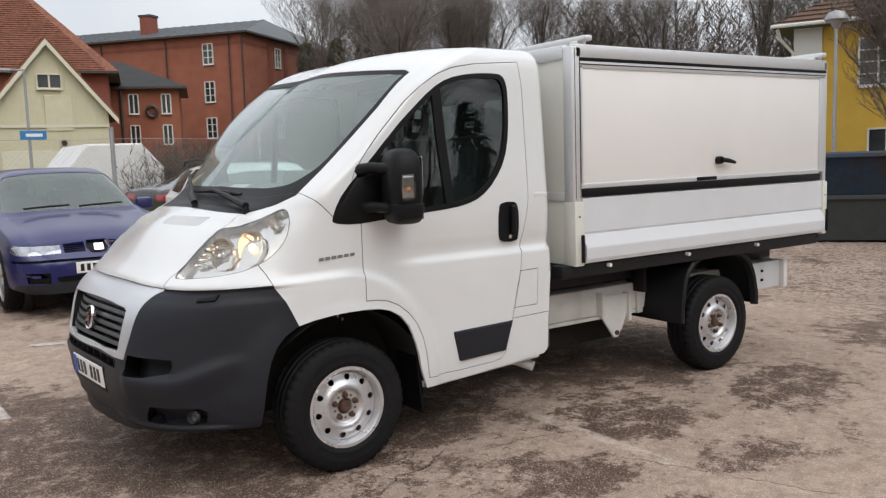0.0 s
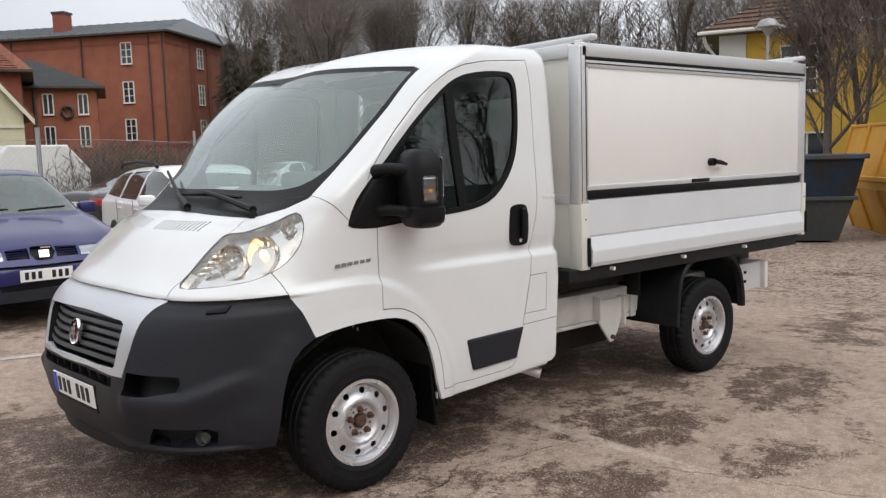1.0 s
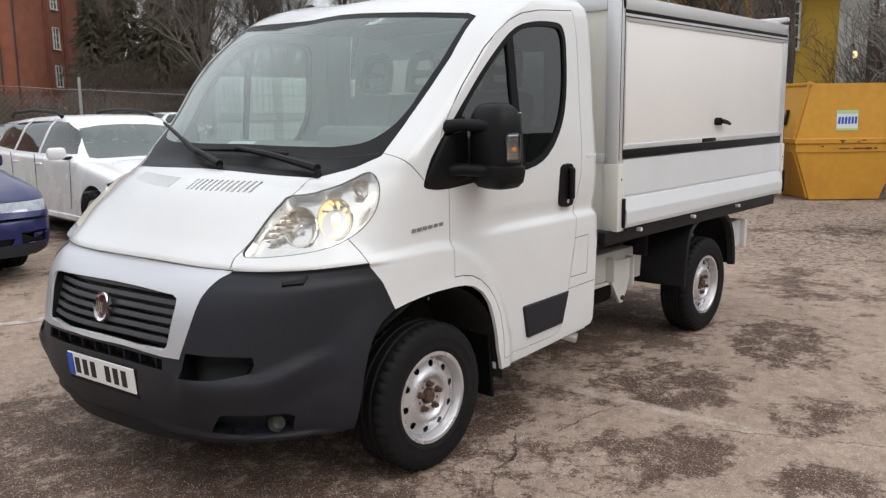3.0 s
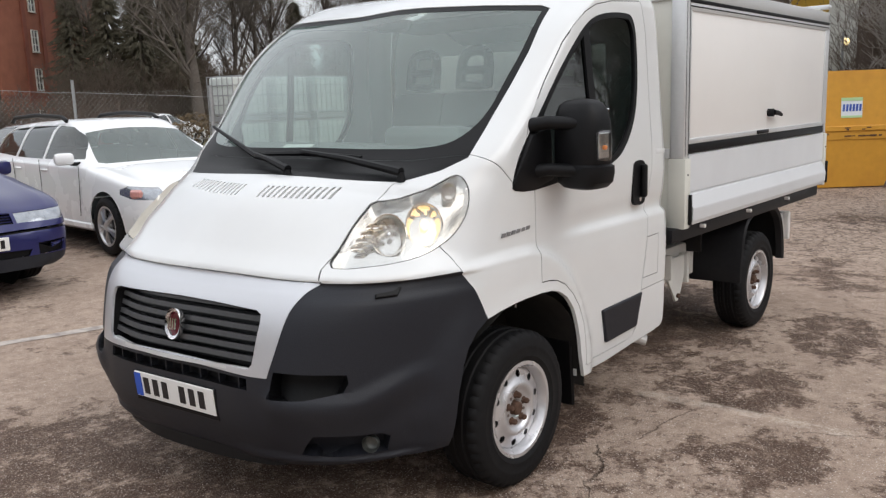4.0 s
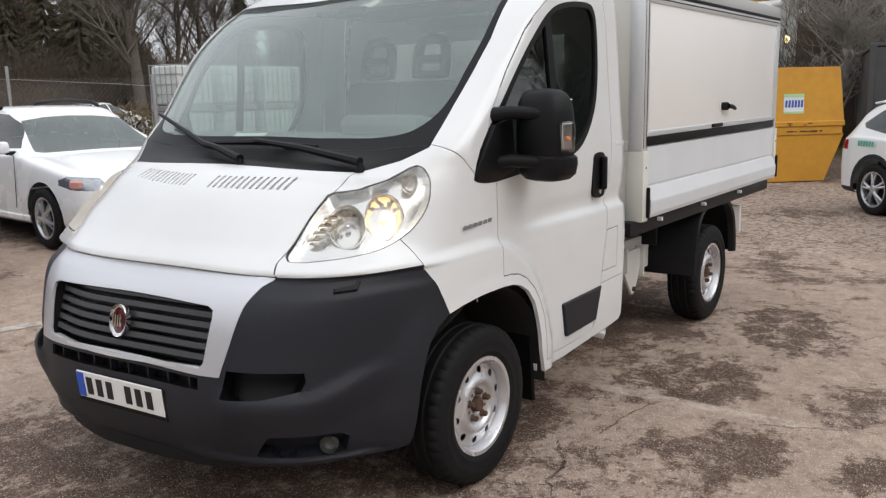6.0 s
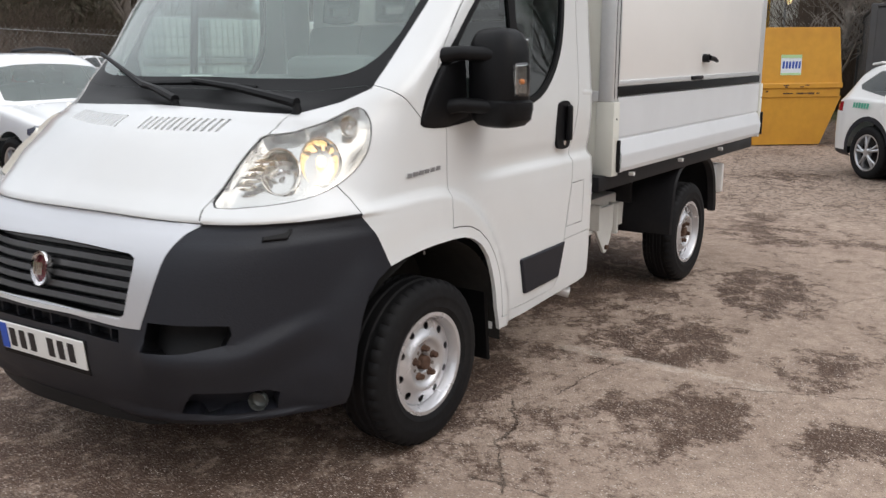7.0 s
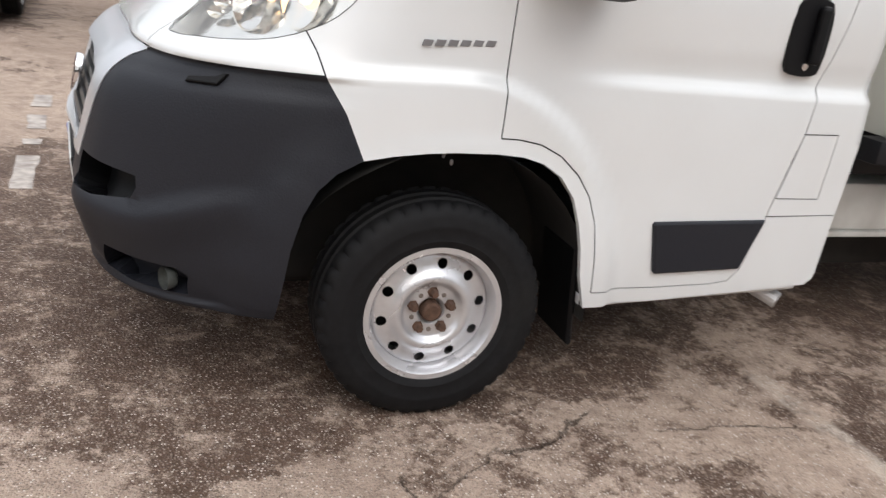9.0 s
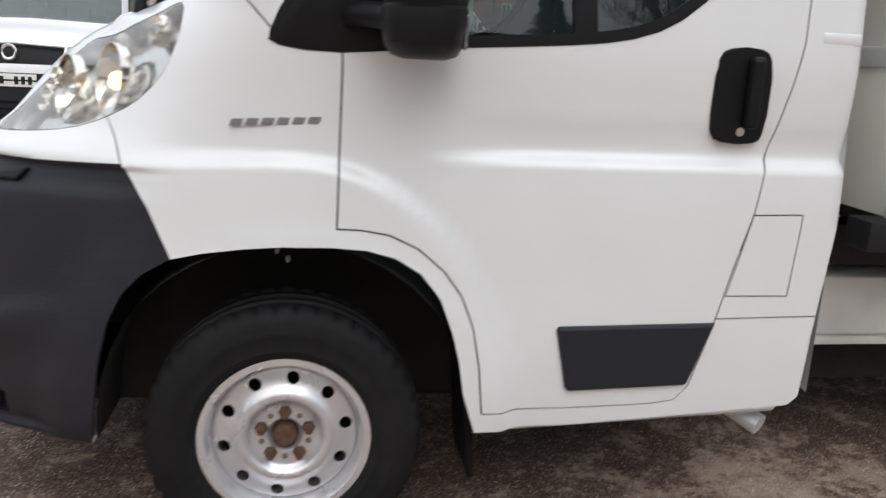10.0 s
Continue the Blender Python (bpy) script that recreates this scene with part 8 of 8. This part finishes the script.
def limb(verts, faces, a, b, ra, rb, sides):
    d = (b - a).normalized()
    u = d.orthogonal().normalized()
    v = d.cross(u)
    i = len(verts)
    for p, r in ((a, ra), (b, rb)):
        for k in range(sides):
            t = 2 * math.pi * k / sides
            verts.append(p + r * (math.cos(t) * u + math.sin(t) * v))
    for k in range(sides):
        faces.append((i + k, i + (k + 1) % sides, i + sides + (k + 1) % sides, i + sides + k))


def mesh_of(name, verts, faces, mat, parent=None, label="", kind=""):
    me = bpy.data.meshes.new(name)
    me.from_pydata([tuple(v) for v in verts], [], faces)
    me.materials.append(mat)
    me.shade_smooth()
    ob = new(name, me)
    if parent is not None:
        ob.parent = parent
    if label:
        ob["label"] = label
    if kind:
        ob["kind"] = kind
    return ob


def bare_tree(name, label, at, height, seed, group="", spread=0.5, trunk=0.22, depth=5, bark=None, twig=None):
    rng = random.Random(seed)
    tree = thing(name, label, "tree", at, group)
    tv, tf, cv, cf = [], [], [], []

    def grow(p, d, length, r, level):
        steps = 4 if level < 2 else 3
        q, dd = p, d
        for s in range(steps):
            dd = (dd + Vector((rng.uniform(-1, 1), rng.uniform(-1, 1), rng.uniform(-0.3, 0.9) * (0.5 if level else 0.2))) * (0.10 + 0.04 * level)).normalized()
            e = q + dd * length / steps
            r2 = r * (1 - 0.5 * (s + 1) / steps) if level else r * (1 - 0.35 * (s + 1) / steps)
            r1 = r * (1 - 0.5 * s / steps) if level else r * (1 - 0.35 * s / steps)
            if level < 2:
                limb(tv, tf, q, e, r1, r2, 8 if level == 0 else 6)
            else:
                limb(cv, cf, q, e, max(r1, 0.008), max(r2, 0.006), 3)
            if level < depth and (s > 0 or level > 0):
                for _ in range(2 if level < 2 else rng.choice((1, 2, 2)) if level < 4 else rng.choice((0, 1, 1))):
                    side = Vector((rng.uniform(-1, 1), rng.uniform(-1, 1), rng.uniform(-0.1, 0.7)))
                    nd = (dd * (1 - spread) + side.normalized() * spread * 1.1 + Vector((0, 0, 0.17))).normalized()
                    grow(e, nd, length * rng.uniform(0.48, 0.74), r2 * rng.uniform(0.38, 0.6), level + 1)
            q = e
        if level == 0:
            for _ in range(3):
                side = Vector((rng.uniform(-1, 1), rng.uniform(-1, 1), 0.8)).normalized()
                grow(q, (dd * 0.6 + side * 0.5).normalized(), length * 0.62, r * 0.6, 1)

    grow(Vector((0, 0, -0.2)), Vector((rng.uniform(-0.06, 0.06), rng.uniform(-0.06, 0.06), 1)), height * 0.42, trunk, 0)
    mesh_of("trunk", tv, tf, bark or BARK, tree, "grey-brown trunk and main limbs")
    mesh_of("crown", cv, cf, twig or TWIG, tree, "leafless twigs")
    return tree


def conifer(name, label, at, height, seed, group="", width=0.2):
    rng = random.Random(seed)
    tree = thing(name, label, "tree", at, group)
    tv, tf = [], []
    limb(tv, tf, Vector((0, 0, -0.2)), Vector((0, 0, height)), 0.02 * height, 0.02, 8)
    mesh_of("trunk", tv, tf, BARK, tree, "straight dark trunk")
    cv, cf = [], []
    n = int(height * 62)
    for k in range(n):
        t = rng.random() ** 0.8
        z = height * (0.06 + 0.94 * t)
        reach = height * width * (1 - t) ** 0.8 * rng.uniform(0.45, 1.15) + 0.04
        a = rng.uniform(0, 2 * math.pi)
        d = Vector((math.cos(a), math.sin(a), rng.uniform(-0.42, -0.05)))
        o = Vector((0, 0, z))
        m = 7
        side = Vector((-math.sin(a), math.cos(a), 0))
        for j in range(m):
            c = o + d * reach * (0.25 + 0.75 * (j + rng.random()) / m)
            w = (0.09 + 0.22 * (1 - j / m)) * (0.4 + 0.06 * height) * 0.24
            tip = c + d * 0.35 + Vector((rng.uniform(-0.2, 0.2), rng.uniform(-0.2, 0.2), rng.uniform(-0.38, -0.05)))
            i = len(cv)
            cv += [c + side * w, c - side * w, tip]
            cf.append((i, i + 1, i + 2))
            cv += [c + Vector((0, 0, w)), c - Vector((0, 0, w * 1.4)), tip + side * rng.uniform(-w, w)]
            cf.append((i + 3, i + 4, i + 5))
    mesh_of("crown", cv, cf, NEEDLE, tree, "dark green needles")
    return tree


def twig_bush(name, label, at, height, width, seed, mat, group="", stems=170):
    rng = random.Random(seed)
    bush = thing(name, label, "bush", at, group)
    cv, cf = [], []
    for k in range(stems):
        a, rr = rng.uniform(0, 2 * math.pi), width * math.sqrt(rng.random()) * 0.6
        p = Vector((rr * math.cos(a), rr * math.sin(a), -0.05))
        d = Vector((math.cos(a) * rng.uniform(0, 0.6), math.sin(a) * rng.uniform(0, 0.6), 1)).normalized()
        ln = height * rng.uniform(0.45, 1.0)
        q = p
        for s in range(5):
            d = (d + Vector((rng.uniform(-1, 1), rng.uniform(-1, 1), rng.uniform(-0.3, 0.4))) * 0.22).normalized()
            e = q + d * ln / 5
            limb(cv, cf, q, e, 0.014 * (1 - s / 6), 0.014 * (1 - (s + 1) / 6), 3)
            for _ in range(2):
                if s:
                    dd = (d + Vector((rng.uniform(-1, 1), rng.uniform(-1, 1), rng.uniform(-0.3, 0.6))) * 0.8).normalized()
                    limb(cv, cf, e, e + dd * ln * 0.17, 0.008, 0.004, 3)
            q = e
    mesh_of("twig_mass", cv, cf, mat, bush, "tangled bare twigs")
    return bush


def on_ground(x, y, turn=0, s=1.0):
    return pose(x, y, ground_z(x, y), 0, 0, turn)


rng_ = random.Random(11)
# bare tall trees in a far row
tall = [bare_tree("bare_tree", "tall leafless deciduous tree far behind the yard", on_ground(26.2, 51.5, 0), 17, 1, "far bare trees", 0.56, 0.19, 5),
        bare_tree("bare_tree", "tall leafless deciduous tree far behind the yard", on_ground(30.8, 49.5, 40), 19, 2, "far bare trees", 0.6, 0.2, 5),
        bare_tree("bare_tree", "tall leafless deciduous tree far behind the yard", on_ground(33.6, 47.0, 80), 17, 3, "far bare trees", 0.64, 0.2, 5)]
for k, (x, y) in enumerate(((29.6, 49.0), (32.8, 51.0), (36.4, 46.8), (38.5, 48.5), (42.4, 46.5), (46.0, 43.0), (49.5, 40.0), (51.5, 33), (52.5, 26), (50.5, 20.5))):
    copy_thing(tall[k % 3], on_ground(x, y, rng_.uniform(0, 360)))
# spruces
fir = [conifer("spruce_tree", "dark green spruce tree far behind the yard", on_ground(25.6, 48.6), 9.8, 5, "far spruces", 0.26),
       conifer("spruce_tree", "dark green spruce tree far behind the yard", on_ground(38.6, 45.6), 9.0, 6, "far spruces", 0.24)]
for k, (x, y) in enumerate(((24.4, 51.0), (45.2, 47.0), (27.2, 47.4), (42.0, 45.0), (26.3, 46.0), (44.0, 42.0), (28.6, 45.6), (42.6, 38.5), (48.0, 27.0), (48.5, 21.5), (51.0, 24.0))):
    copy_thing(fir[k % 2], on_ground(x, y, rng_.uniform(0, 360)))
# a spreading oak beyond the lawn
bare_tree("bare_tree", "broad leafless oak with heavy limbs beyond the lawn", on_ground(21.6, 33.2), 14.0, 77, "", 0.72, 0.32, 4)
# trees before the ochre house
bare_tree("bare_tree", "leafless many-limbed tree beside the ochre house", on_ground(19.2, 6.0), 8.6, 21, "", 0.55, 0.13, 4)
bare_tree("bare_tree", "slim leafless tree trunk before the ochre house", on_ground(20.6, 5.6), 10.0, 22, "", 0.36, 0.12, 4)
bare_tree("bare_tree", "slim leafless tree trunk before the ochre house", on_ground(20.9, 4.9), 10.5, 23, "", 0.36, 0.13, 4)
# brush and trees on the bank behind the waste containers
b1 = twig_bush("brush_bush", "dense brown leafless brush on the bank", on_ground(24, 0.5), 4.6, 2.6, 31, BRUSH, "bank brush", 420)
for x, y in ((26, 2.4), (25.5, -1.8), (23.8, -3.6), (28, 0.6), (27.5, -3.8), (30, -1.5), (24, -6), (29.5, 3.5), (31, 1.5)):
    copy_thing(b1, on_ground(x, y, rng_.uniform(0, 360)))
for x, y in ((25.5, 45.5), (28.0, 46), (30.5, 45.5), (33.0, 45.0), (35.5, 44.0), (38.0, 43.0), (41.0, 41.5), (44.0, 39.0), (23.5, 47.0)):
    copy_thing(b1, on_ground(x, y, rng_.uniform(0, 360)))
for x, y in ((22.5, -0.8), (25, -4.5), (33, 2.0), (33, -3.5)):
    copy_thing(tall[rng_.randrange(3)], on_ground(x, y, rng_.uniform(0, 360)))
for k, (x, y, hgt) in enumerate(((20.8, -0.6, 6.5), (21.6, -3.2, 7.0), (19.8, 1.8, 6.0))):
    bare_tree("bare_tree", "leafless tree with pale grey arching branches on the bank", on_ground(x, y), hgt, 91 + k, "", 0.8, 0.10, 4, PALE_BARK, PALE_BARK)
# bushes behind the fence
b2 = twig_bush("garden_bush", "leafless brown bush behind the fence", on_ground(5.6, 18.8), 2.0, 1.3, 41, BRUSH, "bushes behind the fence")
for x, y in ((4.2, 17.2), (5.4, 16.8), (6.6, 17.0), (7.6, 16.9), (7.0, 19.6), (8.2, 18.4), (9.4, 20), (6.2, 21.0), (4.9, 20.5)):
    copy_thing(b2, on_ground(x, y, rng_.uniform(0, 360)))


def hedge(a, b, height, label):
    rng = random.Random(int(a[0] * 10))
    cv, cf = [], []
    a, b = Vector((*a, 0)), Vector((*b, 0))
    side = Vector((-(b - a).y, (b - a).x, 0)).normalized()
    n = int((b - a).length * 260)
    for k in range(n):
        p = a + (b - a) * rng.random() + side * rng.uniform(-0.45, 0.45)
        p.z = ground_z(p.x, p.y) + height * math.sqrt(rng.random()) * rng.uniform(0.9, 1.05)
        i = len(cv)
        s = rng.uniform(0.05, 0.11)
        d1 = Vector((rng.uniform(-1, 1), rng.uniform(-1, 1), rng.uniform(-1, 1))).normalized() * s
        d2 = d1.orthogonal().normalized() * s * 0.7
        cv += [p - d1, p + d2, p + d1, p - d2]
        cf.append((i, i + 1, i + 2, i + 3))
    ob = mesh_of("hedge", cv, cf, DRY_LEAF, None, label, "stuff")
    return tagged(ob, label, "hedge", kind="stuff")


hedge((11.5, 29.5), (26, 20.5), 1.05, "clipped brown leafy hedge beyond the lawn")
hedge((14, 33), (30, 23.5), 1.3, "second brown leafy hedge beyond the lawn")


def far_woods(seed, count, near, far, lo, hi, height):
    """A distant leafless wood: thin trunks with fans of twigs, between two bearings seen from the yard."""
    rng = random.Random(seed)
    verts, faces = [], []

    def stroke(a, b, w):
        i = len(verts)
        u = (b - a).orthogonal().normalized() * w
        v = (b - a).cross(u).normalized() * w
        verts.extend([a + u, a - u, a + v, a - v, b])
        faces.append((i, i + 1, i + 4))
        faces.append((i + 2, i + 3, i + 4))

    for k in range(count):
        bearing = radians(rng.uniform(lo, hi))
        dist = rng.uniform(near, far)
        x, y = dist * math.cos(bearing), dist * math.sin(bearing)
        h = height * rng.uniform(0.65, 1.12)
        base = Vector((x, y, ground_z(x, y) - 0.2))
        top = base + Vector((rng.uniform(-0.8, 0.8), rng.uniform(-0.8, 0.8), h))
        stroke(base, top, rng.uniform(0.06, 0.13))
        for j in range(34):
            t = rng.uniform(0.12, 0.97)
            p = base + (top - base) * t
            a = rng.uniform(0, 2 * math.pi)
            reach = h * (0.30 - 0.22 * abs(t - 0.35)) * rng.uniform(0.5, 1.0)
            q = p + Vector((math.cos(a) * 0.7, math.sin(a) * 0.7, rng.uniform(0.35, 1.1))) * reach
            stroke(p, q, 0.035)
            for m in range(3):
                c = p + (q - p) * rng.uniform(0.3, 0.95)
                stroke(c, c + Vector((rng.uniform(-0.7, 0.7), rng.uniform(-0.7, 0.7), rng.uniform(0.1, 0.9))) * reach * 0.5, 0.02)
    ob = mesh_of("far_wood", verts, faces, BRUSH, None, "", "stuff")
    return tagged(ob, "brown leafless wood far behind the yard", "wood", kind="stuff")


far_woods(71, 330, 62, 80, 8, 46, 14.0)
far_woods(72, 150, 62, 80, 46, 66, 7.0)
# a belt of trees along the road behind, seen in the glass and paint
for k in range(13):
    x = -30 + 5.0 * k + rng_.uniform(-1.5, 1.5)
    y = -27 - rng_.uniform(0, 5)
    copy_thing((tall + fir)[(k * 3) % 5], on_ground(x, y, rng_.uniform(0, 360)))
for k in range(9):
    x = 30 + 4.2 * k + rng_.uniform(-1.5, 1.5)
    copy_thing((tall + fir)[(k * 2) % 5], on_ground(x, -13 - 2.4 * k - rng_.uniform(0, 3), rng_.uniform(0, 360)))
